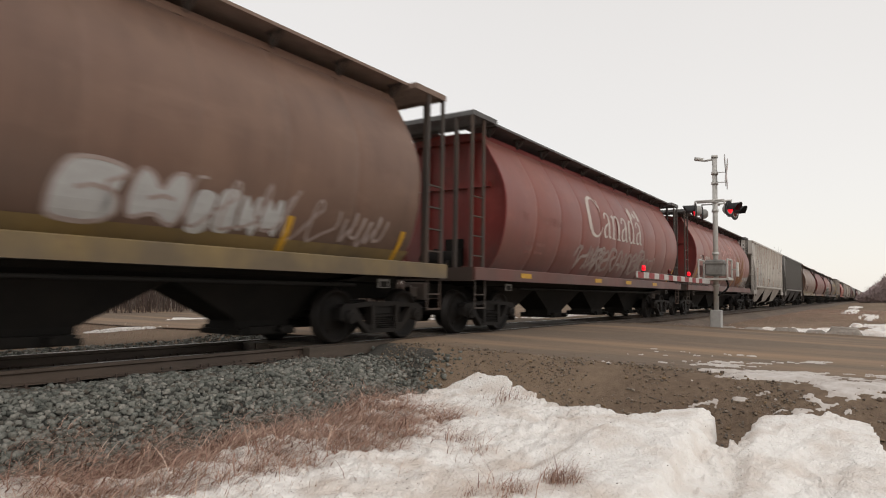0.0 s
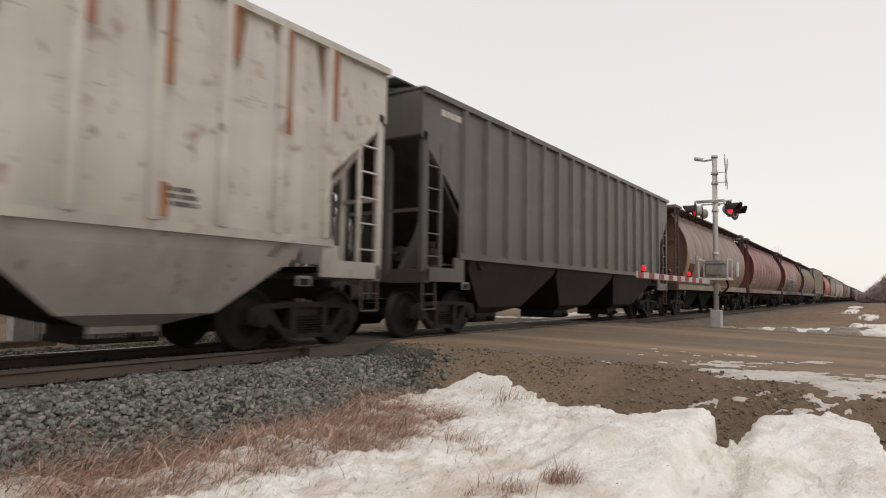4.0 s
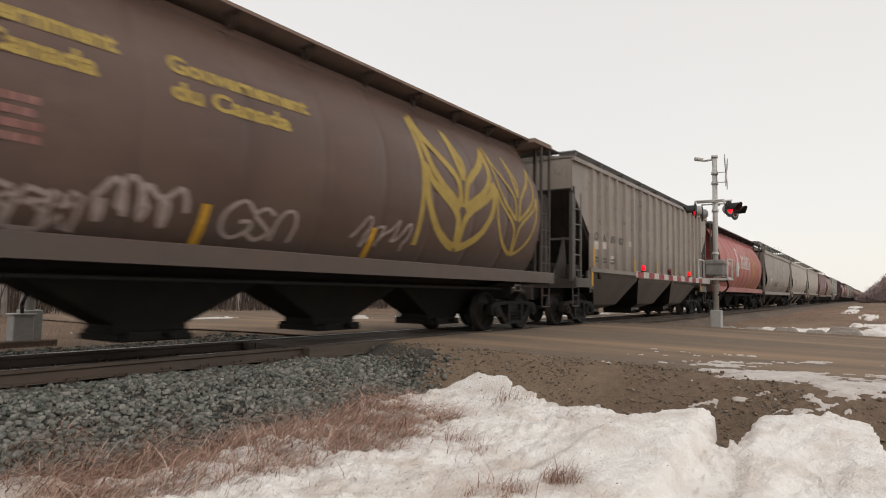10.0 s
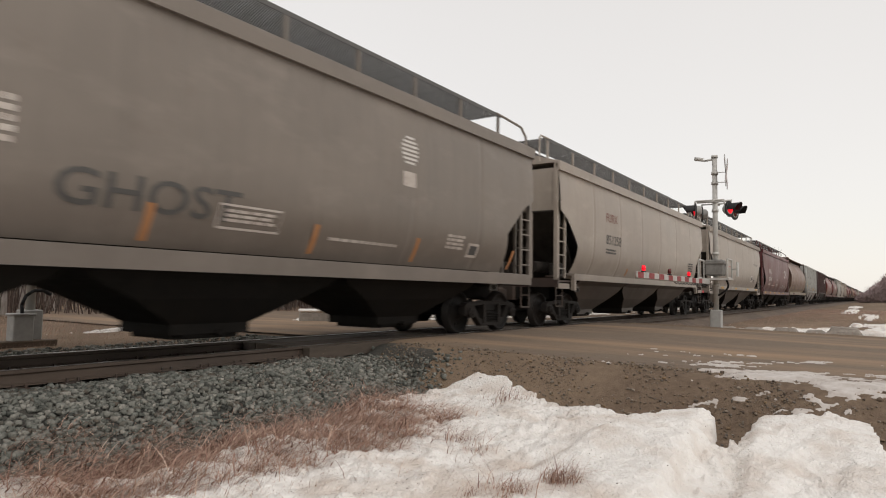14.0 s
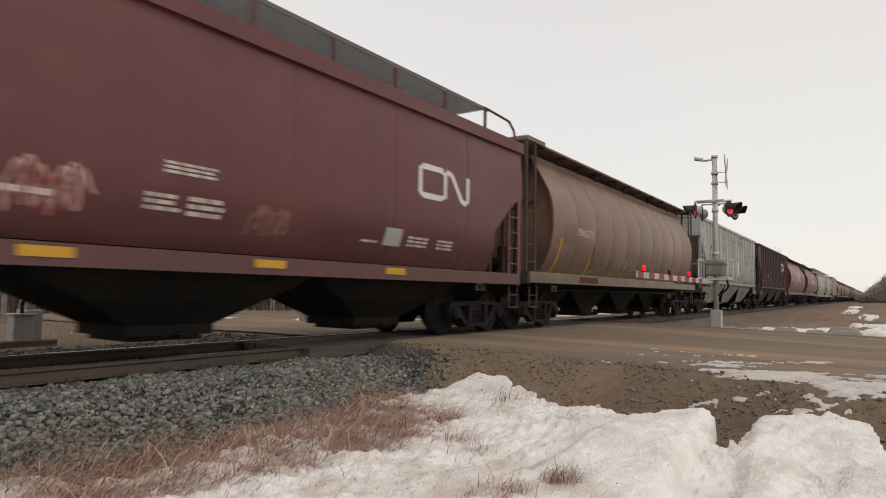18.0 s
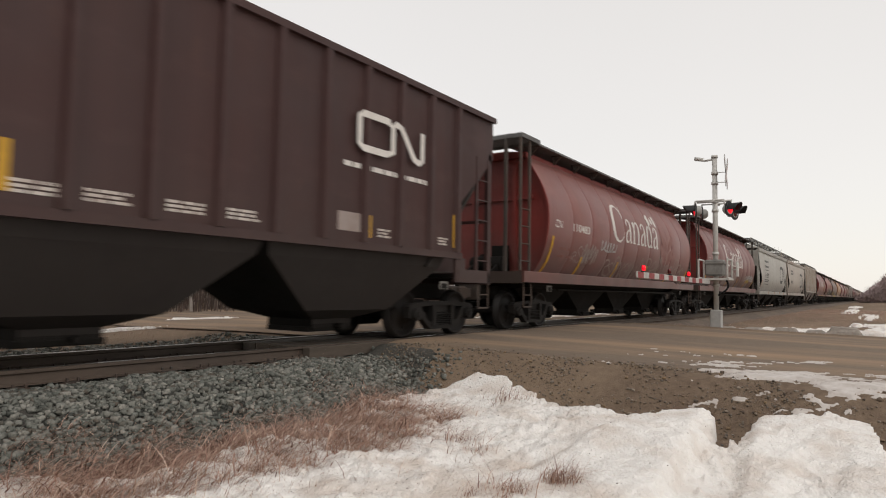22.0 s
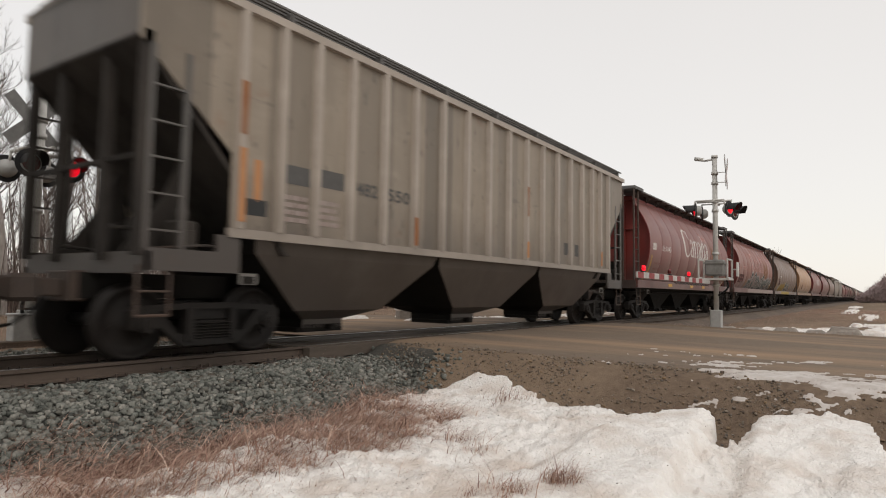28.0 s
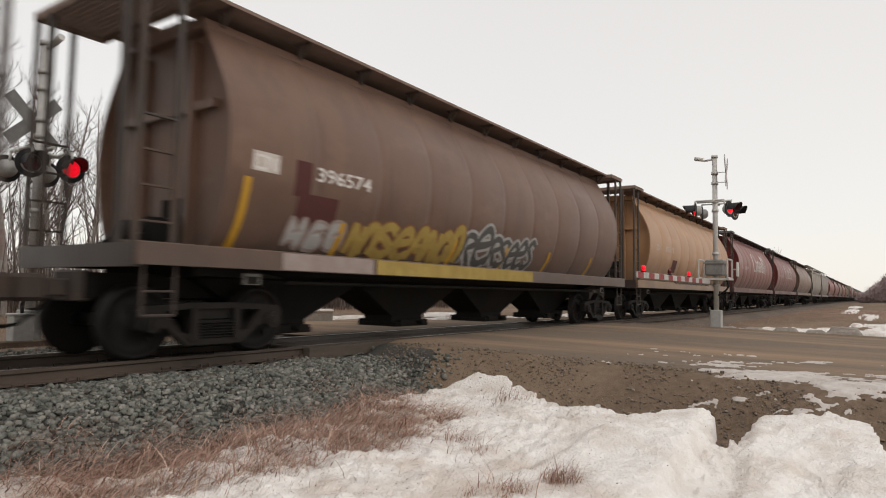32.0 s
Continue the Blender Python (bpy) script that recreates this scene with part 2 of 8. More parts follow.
DULLOCHRE = surface("dull_ochre_emblem_paint", (0.255, 0.125, 0.050), (0.21, 0.090, 0.044), 3, 0.7, bump=0.03)
OLIVE = surface("olive_yellow_emblem_paint", (0.40, 0.29, 0.075), (0.29, 0.20, 0.06), 4, 0.7, bump=0.03)
GREYINK = surface("dark_grey_stencil", (0.075, 0.073, 0.070), (0.11, 0.105, 0.10), 8, 0.7, bump=0.03)
PATCH = surface("dark_maroon_patch", (0.07, 0.022, 0.02), (0.09, 0.03, 0.026), 6, 0.7, bump=0.03)
REDDOT = surface("red_reflector", (0.6, 0.02, 0.03), (0.5, 0.02, 0.03), 9, 0.35, bump=0.0)
STAIN = surface("brown_run_stain", (0.21, 0.145, 0.10), (0.14, 0.085, 0.055), 5, 0.85, bump=0.05, stretch=(1, 1, 0.25), third=(0.33, 0.28, 0.23), third_amount=0.6, third_scale=2.5)
ORANGE_R = surface("rust_stain", (0.30, 0.12, 0.045), (0.20, 0.08, 0.035), 6, 0.8, bump=0.1, stretch=(1, 1, 0.3), third=(0.36, 0.31, 0.26), third_amount=0.8, third_scale=2)

# ---- tools ----
MESHES = {}


def part(name, bm, material, parent=None, label="", at=None):
    """Links a bmesh (or a mesh made before) as one mesh object under a thing or a part."""
    if isinstance(bm, bpy.types.Mesh):
        mesh = bm
    else:
        mesh = bpy.data.meshes.new(name)
        bm.to_mesh(mesh)
        bm.free()
    if not mesh.materials:
        mesh.materials.append(material)
    ob = new(name, mesh)
    if mesh.materials[0] is not material:
        ob.material_slots[0].link = "OBJECT"
        ob.material_slots[0].material = material
    ob.parent = parent
    if at is not None:
        ob.matrix_basis = at
    if label:
        ob["label"] = label
    return ob


def shared(key, build):
    """The mesh of that key, built once."""
    if key not in MESHES:
        bm = bmesh.new()
        build(bm)
        mesh = bpy.data.meshes.new(key)
        bm.to_mesh(mesh)
        bm.free()
        MESHES[key] = mesh
    return MESHES[key]


def thing(name, label, category, at=None, group="", kind=""):
    ob = new(name)
    ob.empty_display_size = 0.2
    if at is not None:
        ob.matrix_basis = at
    return tagged(ob, label, category, group, kind)


def box(bm, x0, x1, y0, y1, z0, z1, bevel=0.0):
    vs = [bm.verts.new((x, y, z)) for x in (x0, x1) for y in (y0, y1) for z in (z0, z1)]
    fs = [bm.faces.new([vs[i] for i in q]) for q in ((0, 1, 3, 2), (4, 6, 7, 5), (0, 4, 5, 1), (2, 3, 7, 6), (0, 2, 6, 4), (1, 5, 7, 3))]
    if bevel:
        es = list({e for f in fs for e in f.edges})
        bmesh.ops.bevel(bm, geom=es, offset=bevel, segments=1, affect="EDGES", profile=0.5)


def prism(bm, points, axis, a, b):
    """A closed outline (two coordinates, the axis left out) drawn out from a to b along the axis."""
    def at(p, k):
        c = list(p)
        c.insert("xyz".index(axis), k)
        return bm.verts.new(c)
    lo, hi = [at(p, a) for p in points], [at(p, b) for p in points]
    k = len(points)
    bm.faces.new(lo)
    bm.faces.new(hi[::-1])
    for i in range(k):
        bm.faces.new((lo[i], hi[i], hi[(i + 1) % k], lo[(i + 1) % k]))
    bmesh.ops.recalc_face_normals(bm, faces=bm.faces[:])


def tube(bm, p, q, r, n=8, r2=None, cap=True):
    p, q = Vector(p), Vector(q)
    d = (q - p).normalized()
    u = d.orthogonal().normalized()
    w = d.cross(u)
    r2 = r if r2 is None else r2
    rings = [[bm.verts.new(c + (u * math.cos(2 * math.pi * i / n) + w * math.sin(2 * math.pi * i / n)) * rr) for i in range(n)]
             for c, rr in ((p, r), (q, r2))]
    for i in range(n):
        f = bm.faces.new((rings[0][i], rings[0][(i + 1) % n], rings[1][(i + 1) % n], rings[1][i]))
        f.smooth = n > 6
    if cap:
        bm.faces.new(rings[0][::-1])
        bm.faces.new(rings[1])


def pipe(bm, points, r, n=6):
    for a, b in zip(points, points[1:]):
        tube(bm, a, b, r, n)


def lathe(bm, profile, n=28, axis="y"):
    """Turns a profile of (radius, height) about the axis."""
    rings = []
    for r, hgt in profile:
        ring = []
        for i in range(n):
            a = 2 * math.pi * i / n
            u, w = r * math.cos(a), r * math.sin(a)
            ring.append(bm.verts.new((u, hgt, w) if axis == "y" else (u, w, hgt)))
        rings.append(ring)
    for a, b in zip(rings, rings[1:]):
        for i in range(n):
            f = bm.faces.new((a[i], a[(i + 1) % n], b[(i + 1) % n], b[i]))
            f.smooth = True
    for ring in (rings[0], rings[-1]):
        if len(set(v.co.to_tuple(5) for v in ring)) > 2:
            bm.faces.new(ring)
    bmesh.ops.recalc_face_normals(bm, faces=bm.faces[:])


def width_at(profile, z):
    """Half width of a body at height z, smooth between the profile's points (height, half width)."""
    zs, ws = [p[0] for p in profile], [p[1] for p in profile]
    if z <= zs[0]:
        return ws[0]
    if z >= zs[-1]:
        return ws[-1]
    i = max(k for k in range(len(zs)) if zs[k] <= z)
    i = min(i, len(zs) - 2)
    h0 = zs[i + 1] - zs[i]
    t = (z - zs[i]) / h0
    def slope(k):
        if k == 0:
            return (ws[1] - ws[0]) / (zs[1] - zs[0])
        if k == len(zs) - 1:
            return (ws[-1] - ws[-2]) / (zs[-1] - zs[-2])
        return (ws[k + 1] - ws[k - 1]) / (zs[k + 1] - zs[k - 1])
    m0, m1 = slope(i) * h0, slope(i + 1) * h0
    return (2 * t**3 - 3 * t**2 + 1) * ws[i] + (t**3 - 2 * t**2 + t) * m0 + (-2 * t**3 + 3 * t**2) * ws[i + 1] + (t**3 - t**2) * m1


def drape(bm, profile, lift=0.006):
    """Lays a flat drawing, made in x and z, onto the near side (-y) of a body of that profile."""
    zs = [v.co.z for v in bm.verts]
    if not zs:
        return
    z, top = math.ceil(min(zs) / 0.12) * 0.12, max(zs)
    while z < top:
        bmesh.ops.bisect_plane(bm, geom=bm.verts[:] + bm.edges[:] + bm.faces[:], plane_co=(0, 0, z), plane_no=(0, 0, 1))
        z += 0.12
    for v in bm.verts:
        v.co.y = -width_at(profile, v.co.z) - lift
    for f in bm.faces:
        f.normal_update()
        if f.normal.y > 0:
            f.normal_flip()


def letters(text, x, z, size, squeeze=1.0, thick=0.0, slant=0.0):
    """A bmesh of flat letters in x and z, the baseline's left end at x, z; size is the height of a capital."""
    curve = bpy.data.curves.new("letters", "FONT")
    curve.body, curve.size, curve.offset, curve.resolution_u = text, size / 0.69, thick, 3
    curve.fill_mode = "FRONT"
    curve.shear = slant
    ob = bpy.data.objects.new("letters", curve)
    mesh = ob.to_mesh()
    bm = bmesh.new()
    bm.from_mesh(mesh)
    ob.to_mesh_clear()
    bpy.data.objects.remove(ob)
    bpy.data.curves.remove(curve)
    left = min((v.co.x for v in bm.verts), default=0)
    for v in bm.verts:
        v.co = Vector((x + (v.co.x - left) * squeeze, 0, z + v.co.y))
    return bm


def flat(bm, points):
    """A flat piece in x and z."""
    bm.faces.new([bm.verts.new((x, 0, z)) for x, z in points])


def ribbon(bm, points, wide):
    """A flat stroke of even width along points in x and z."""
    pts = [Vector((p[0], p[1])) for p in points]
    sides = []
    for i, p in enumerate(pts):
        d = (pts[min(i + 1, len(pts) - 1)] - pts[max(i - 1, 0)])
        d = d.normalized() if d.length else Vector((1, 0))
        k = Vector((-d.y, d.x)) * wide / 2
        sides.append((p + k, p - k))
    rows = [[bm.verts.new((q.x, 0, q.y)) for q in pair] for pair in sides]
    for (a, b), (c, d) in zip(rows, rows[1:]):
        bm.faces.new((a, c, d, b))


def bars(bm, x, z, wide, high, rows, seed):
    """Writing too small to be read: rows of short plain bars."""
    rnd = random.Random(seed)
    pitch = high / (rows * 1.6)
    for r in range(rows):
        a, y = x, z + high - (r + 1) * 1.6 * pitch + 0.6 * pitch
        while a < x + wide - 0.05:
            w = min(rnd.uniform(0.07, 0.26), x + wide - a)
            flat(bm, ((a, y), (a + w, y), (a + w, y + pitch), (a, y + pitch)))
            a += w + 0.035

# ---- the train ----
CYL = [(1.30, 1.10), (1.5, 1.25), (1.7, 1.385), (1.95, 1.49), (2.3, 1.58), (2.7, 1.62), (3.1, 1.60), (3.45, 1.50), (3.75, 1.355), (4.07, 1.165), (4.38, 0.985)]
SMOOTH = [(1.30, 1.19), (1.5, 1.305), (1.75, 1.425), (2.05, 1.505), (2.8, 1.54), (3.6, 1.525), (4.12, 1.475)]
RIBBED = [(1.55, 1.44), (4.66, 1.44)]


def skin(bm, profile, x0, x1, seams, dip=0.022, levels=14, cut=None):
    """Both side walls, closed across the top, with shallow dips at the welded seams. cut(x-side sign, z): how far the wall's end draws in at that height."""
    zs = [profile[0][0] + (profile[-1][0] - profile[0][0]) * i / levels for i in range(levels + 1)]
    stations = {x0, x1}
    for s in seams:
        stations |= {s - 0.12, s - 0.03, s, s + 0.03, s + 0.12}
    stations = sorted(stations)
    rows = []
    for x in stations:
        d = dip if any(abs(x - s) < 1e-6 for s in seams) else 0.0
        if any(0.02 < abs(x - s) < 0.04 for s in seams):
            d = dip * 0.55
        ring = []
        for side in (-1, 1):
            for z in (zs if side < 0 else zs[::-1]):
                xx = x
                if cut:
                    xx = max(min(x, x1 - cut(z)), x0 + cut(z))
                ring.append(bm.verts.new((xx, side * (width_at(profile, z) - d), z)))
        rows.append(ring)
    k = len(rows[0])
    for a, b in zip(rows, rows[1:]):
        for i in range(k - 1):
            if max((a[i].co - b[i].co).length, (a[i + 1].co - b[i + 1].co).length) < 1e-6:
                continue
            f = bm.faces.new((a[i], b[i], b[i + 1], a[i + 1]))
            f.smooth = True
    bmesh.ops.remove_doubles(bm, verts=bm.verts[:], dist=1e-5)
    bmesh.ops.recalc_face_normals(bm, faces=bm.faces[:])


def end_wall(bm, profile, x, thick, levels=14, top=None):
    zs = [profile[0][0] + (profile[-1][0] - profile[0][0]) * i / levels for i in range(levels + 1)]
    out = [(-width_at(profile, z) + 0.004, z) for z in zs] + [(width_at(profile, z) - 0.004, z) for z in zs[::-1]]
    prism(bm, out, "x", x - thick / 2, x + thick / 2)


def end_rim(bm, profile, s, side, x0, x1, thick=0.045, levels=14):
    """The edge of a side wall where it runs on past the end sheet: its inner face and its lip."""
    low, high = profile[0][0], profile[-1][0]
    rows = []
    for i in range(levels + 1):
        z = low + (high - low) * i / levels
        w = width_at(profile, z) + 0.003
        rows.append([bm.verts.new((s * x, side * y, z)) for x, y in ((x0, w - thick), (x1, w - thick), (x1 + 0.012, w - thick), (x1 + 0.012, w + 0.003), (x1 - 0.03, w + 0.003))])
    for a, b in zip(rows, rows[1:]):
        for k in range(4):
            bm.faces.new((a[k], a[k + 1], b[k + 1], b[k]))
    bmesh.ops.recalc_face_normals(bm, faces=bm.faces[:])


def bay(bm, x0, x1, top, y_top, bottom=0.26, mouth=0.5, y_bot=0.55):
    """One discharge hopper: a funnel from x0..x1 under the body down to its outlet."""
    c = (x0 + x1) / 2
    rings = []
    for z, a, b, y in ((top, x0, x1, y_top), (top - 0.03, x0 + 0.01, x1 - 0.01, y_top * 0.99), (bottom + 0.14, c - mouth, c + mouth, y_bot), (bottom, c - mouth, c + mouth, y_bot)):
        rings.append([bm.verts.new((px, py, z)) for px, py in ((a, -y), (b, -y), (b, y), (a, y))])
    for r, s in zip(rings, rings[1:]):
        for i in range(4):
            bm.faces.new((r[i], r[(i + 1) % 4], s[(i + 1) % 4], s[i]))
    bm.faces.new(rings[-1][::-1])
    bm.faces.new(rings[0])


def funnel(bm, levels, outer):
    """A discharge hopper through rectangular levels (z, x0, x1, half width): its outer faces, or its two slopes across the car."""
    rings = [[bm.verts.new((px, py, z)) for px, py in ((a, -y), (b, -y), (b, y), (a, y))] for z, a, b, y in levels]
    for r, q in zip(rings, rings[1:]):
        for i in ((0, 2) if outer else (1, 3)):
            bm.faces.new((r[i], r[(i + 1) % 4], q[(i + 1) % 4], q[i]))
    if outer:
        bm.faces.new(rings[-1][::-1])
    bmesh.ops.delete(bm, geom=[v for v in bm.verts if not v.link_faces], context="VERTS")


def outlet(bm, c, y=0.5, z=0.25):
    box(bm, c - 0.52, c + 0.52, -y, y, z - 0.06, z + 0.02)
    for s in (-1, 1):
        box(bm, c - 0.44, c + 0.44, s * y - 0.05, s * y + 0.05, z - 0.04, z + 0.07)
        tube(bm, (c + 0.1, s * (y + 0.04), z + 0.02), (c + 0.1, s * (y + 0.22), z + 0.02), 0.045, 8)


def side_frame(bm):
    """A cast truck side frame, seen from outside: bow, columns, windows either side of the springs."""
    out = [(-1.10, 0.60), (-1.02, 0.66), (-0.35, 0.70), (0.35, 0.70), (1.02, 0.66), (1.10, 0.60), (1.10, 0.40), (0.98, 0.36), (0.72, 0.40), (0.42, 0.16), (-0.42, 0.16), (-0.72, 0.40), (-0.98, 0.36), (-1.10, 0.40)]
    holes = [[(-0.72, 0.60), (-0.36, 0.62), (-0.36, 0.30), (-0.50, 0.33)], [(-0.28, 0.62), (0.28, 0.62), (0.28, 0.24), (-0.28, 0.24)], [(0.36, 0.62), (0.72, 0.60), (0.50, 0.33), (0.36, 0.30)]]
    verts_out = [bm.verts.new((x, 0, z)) for x, z in out]
    edges = [bm.edges.new((verts_out[i], verts_out[(i + 1) % len(out)])) for i in range(len(out))]
    for hole in holes:
        hv = [bm.verts.new((x, 0, z)) for x, z in hole]
        edges += [bm.edges.new((hv[i], hv[(i + 1) % 4])) for i in range(4)]
    bmesh.ops.triangle_fill(bm, edges=edges, use_beauty=True)
    made = bmesh.ops.extrude_face_region(bm, geom=bm.faces[:])
    for v in made["geom"]:
        if isinstance(v, bmesh.types.BMVert):
            v.co.y = 0.15
    bmesh.ops.recalc_face_normals(bm, faces=bm.faces[:])
    for x in (-0.9, 0.9):
        tube(bm, (x, -0.075, 0.457), (x, 0.03, 0.457), 0.115, 14)
        tube(bm, (x, -0.10, 0.457), (x, -0.07, 0.457), 0.06, 10)
    for x in (-0.32, 0.32):
        box(bm, x - 0.05, x + 0.05, -0.03, 0.0, 0.22, 0.64)


def springs(bm):
    # a nest of coils, seen as stacked ridges
    front = [(0.14, 0.47), (0.14, 0.24)]
    for k in range(6):
        z = 0.245 + k * 0.037
        front += [(0.03, z), (-0.01, z + 0.004), (-0.02, z + 0.010), (-0.01, z + 0.018), (0.03, z + 0.023)]
    prism(bm, front + [(0.03, 0.47)], "x", -0.27, 0.27)


def bolster(bm):
    box(bm, -0.25, 0.25, -1.06, 1.06, 0.47, 0.64, 0.02)
    box(bm, -0.32, 0.32, -0.42, 0.42, 0.60, 0.72, 0.02)
    for s in (-1, 1):
        box(bm, -0.62, 0.62, s * 0.5 - 0.05, s * 0.5 + 0.05, 0.36, 0.46)


def wheelset_axle(bm):
    tube(bm, (0, -0.97, 0), (0, 0.97, 0), 0.085, 12)


def wheel_disc(bm):
    lathe(bm, [(0.0, -0.06), (0.13, -0.065), (0.15, -0.03), (0.30, 0.0), (0.385, -0.015), (0.40, -0.055), (0.445, -0.06), (0.455, 0.045), (0.485, 0.06), (0.485, 0.085), (0.40, 0.085), (0.30, 0.05), (0.15, 0.08), (0.0, 0.09)], 30)
    # cast marks on the plate show that it turns
    for k in range(3):
        a = 2 * math.pi * k / 3
        box(bm, math.cos(a) * 0.26 - 0.03, math.cos(a) * 0.26 + 0.03, -0.035, 0.0, math.sin(a) * 0.26 - 0.03, math.sin(a) * 0.26 + 0.03)


def coupler(bm):
    box(bm, 7.7, 8.62, -0.09, 0.09, 0.76, 0.98, 0.02)
    box(bm, 8.55, 8.9, -0.16, 0.10, 0.70, 1.03, 0.05)
    box(bm, 8.80, 9.02, -0.02, 0.17, 0.72, 1.0, 0.04)
    box(bm, 8.1, 8.32, -0.28, 0.28, 0.70, 1.08, 0.02)


def air_hose(bm):
    pipe(bm, [(8.35, 0.35, 0.72), (8.5, 0.33, 0.55), (8.7, 0.25, 0.42), (8.95, 0.1, 0.40)], 0.022)


def rung_grid(bm, z0, z1, a0, a1, thick, rungs, place, top_rung=None):
    """Two stiles joined by rungs, welded into one piece; place(a, depth, z) sets a point across the ladder."""
    rows = [z0]
    for k in range(rungs):
        z = z0 + 0.25 + k * (z1 - z0 - 0.3) / rungs
        if not top_rung or z <= top_rung:
            rows += [z - 0.012, z + 0.012]
    rows.append(z1)
    cols = (a0 - thick, a0 + thick, a1 - thick, a1 + thick)
    grids = [[[bm.verts.new(place(a, d, z)) for a in cols] for z in rows] for d in (0, 1)]
    used = [[c != 1 or r % 2 == 1 for c in range(3)] for r in range(len(rows) - 1)]
    for r in range(len(rows) - 1):
        for c in range(3):
            if not used[r][c]:
                continue
            f, b = grids
            ring_f = (f[r][c], f[r][c + 1], f[r + 1][c + 1], f[r + 1][c])
            ring_b = (b[r][c], b[r][c + 1], b[r + 1][c + 1], b[r + 1][c])
            bm.faces.new(ring_f)
            bm.faces.new(ring_b[::-1])
            for k, (dr, dc) in enumerate(((-1, 0), (0, 1), (1, 0), (0, -1))):
                rr, cc = r + dr, c + dc
                if not (0 <= rr < len(used) and 0 <= cc < 3 and used[rr][cc]):
                    m = (k + 1) % 4
                    bm.faces.new((ring_f[m], ring_f[k], ring_b[k], ring_b[m]))
    bmesh.ops.recalc_face_normals(bm, faces=bm.faces[:])


def ladder(bm, z0, z1, x0=7.93, x1=8.30, y=-1.46, rungs=None, thick=0.035, top_rung=None):
    rung_grid(bm, z0, z1, x0, x1, thick, rungs or int((z1 - z0) / 0.42), lambda a, d, z: (a, y - 0.012 + 0.05 * d, z), top_rung)


def end_ladder(bm, z0, z1, x=8.30, ya=-1.42, yb=-1.02):
    rung_grid(bm, z0, z1, ya, yb, 0.035, int((z1 - z0) / 0.42), lambda a, d, z: (x - 0.02 + 0.05 * d, a, z))


def stirrup(bm):
    pipe(bm, [(7.72, -1.42, 1.14), (7.72, -1.42, 0.56), (8.12, -1.42, 0.56), (8.12, -1.42, 1.14)], 0.018)
    tube(bm, (7.72, -1.42, 0.84), (8.12, -1.42, 0.84), 0.014, 6)


def mirrored(build, key):
    """Four corner versions of a part made for the corner at +x, -y."""
    def make(sx, sy):
        def run(bm):
            build(bm)
            for v in bm.verts:
                v.co.x *= sx
                v.co.y *= -sy
            if sx * -sy < 0:
                bmesh.ops.reverse_faces(bm, faces=bm.faces[:])
        return shared(f"{key}_{sx}_{sy}", run)
    return make


def corner_parts(name, build, key, material, car, corners=((1, -1), (-1, -1), (1, 1), (-1, 1)), label=""):
    make = mirrored(build, key)
    for sx, sy in corners:
        part(name, make(sx, sy), material, car, label)


def truck(car, x):
    """A two-axle truck as a part of its car; returns the parts that turn."""
    t = part("truck", shared("bolster", bolster), TRUCK, car, "dusty black cast steel truck", pose(x, 0, 0))
    frame_mesh, spring_mesh = shared("side_frame", side_frame), shared("springs", springs)
    for turn, y in ((0, -1.10), (180, 1.10)):
        part("side_frame", frame_mesh, TRUCK, t, at=pose(0, y, 0, rz=turn))
        part("spring", spring_mesh, TRUCK, t, at=pose(0, y, 0, rz=turn))
    sets = []
    for k, ax in enumerate((-0.9, 0.9)):
        def whole(bm):
            wheelset_axle(bm)
            for y, turn in ((-0.755, 1), (0.755, -1)):
                extra = bmesh.new()
                wheel_disc(extra)
                for v in extra.verts:
                    v.co.y *= turn
                    v.co.y += y
                tmp = bpy.data.meshes.new("tmp")
                extra.to_mesh(tmp)
                extra.free()
                bm.from_mesh(tmp)
                bpy.data.meshes.remove(tmp)
            bmesh.ops.recalc_face_normals(bm, faces=bm.faces[:])
        w = part("wheelset", shared("wheelset", whole), WHEEL, t, at=pose(ax, 0, 0.457))
        sets.append((k, w))
    return sets


WHEELSETS = ([], [])
CARS = []


def under_parts(car):
    for x in (-6.9, 6.9):
        for k, w in truck(car, x):
            WHEELSETS[k].append(w)
    for s in (1, -1):
        make = mirrored(coupler, "coupler")
        part("coupler", make(s, -1), IRON, car)
        part("air_hose", mirrored(air_hose, "air_hose")(s, -1), BLACK, car)

    for s in (1, -1):
        part("stub_sill", mirrored(lambda bm: box(bm, 6.1, 8.2, -0.3, 0.3, 0.74, 1.06), "stub_sill")(s, -1), BLACK, car)
    corner_parts("stirrup", stirrup, "stirrup", IRON, car)
    for x in (-6.55, 6.55):
        board = part("routing_board", shared("routing_board", lambda bm: box(bm, -0.14, 0.14, -1.36, -1.34, 0.94, 1.09)), CASE_W, car, "pale framed board under the sill", pose(x, 0, 0))
        part("board_face", shared("board_face", lambda bm: box(bm, -0.10, 0.10, -1.365, -1.358, 0.95, 1.05)), BLACK, board)


ALONG_NOW = [0.0]      # how far the markings of the car in hand are set along it


def fit_side(bm, profile):
    """Nothing painted reaches past the end of the side."""
    end = 7.08 if profile is CYL else 8.1
    low, high = -end - ALONG_NOW[0], end - ALONG_NOW[0]
    least, most = min(v.co.x for v in bm.verts), max(v.co.x for v in bm.verts)
    push = min(high - most, 0) + max(low - least, 0)
    if push and most - least < 2.0:
        for v in bm.verts:
            v.co.x += push
    elif push:
        for v in bm.verts:
            v.co.x = low + (v.co.x - least) / (most - least) * (most - low) if least < low else least + (v.co.x - least) / (most - least) * (high - least)


def decal(car, name, bm, profile, material, label="", lift=0.006):
    fit_side(bm, profile)
    drape(bm, profile, lift)
    return part(name, bm, material, car, label)


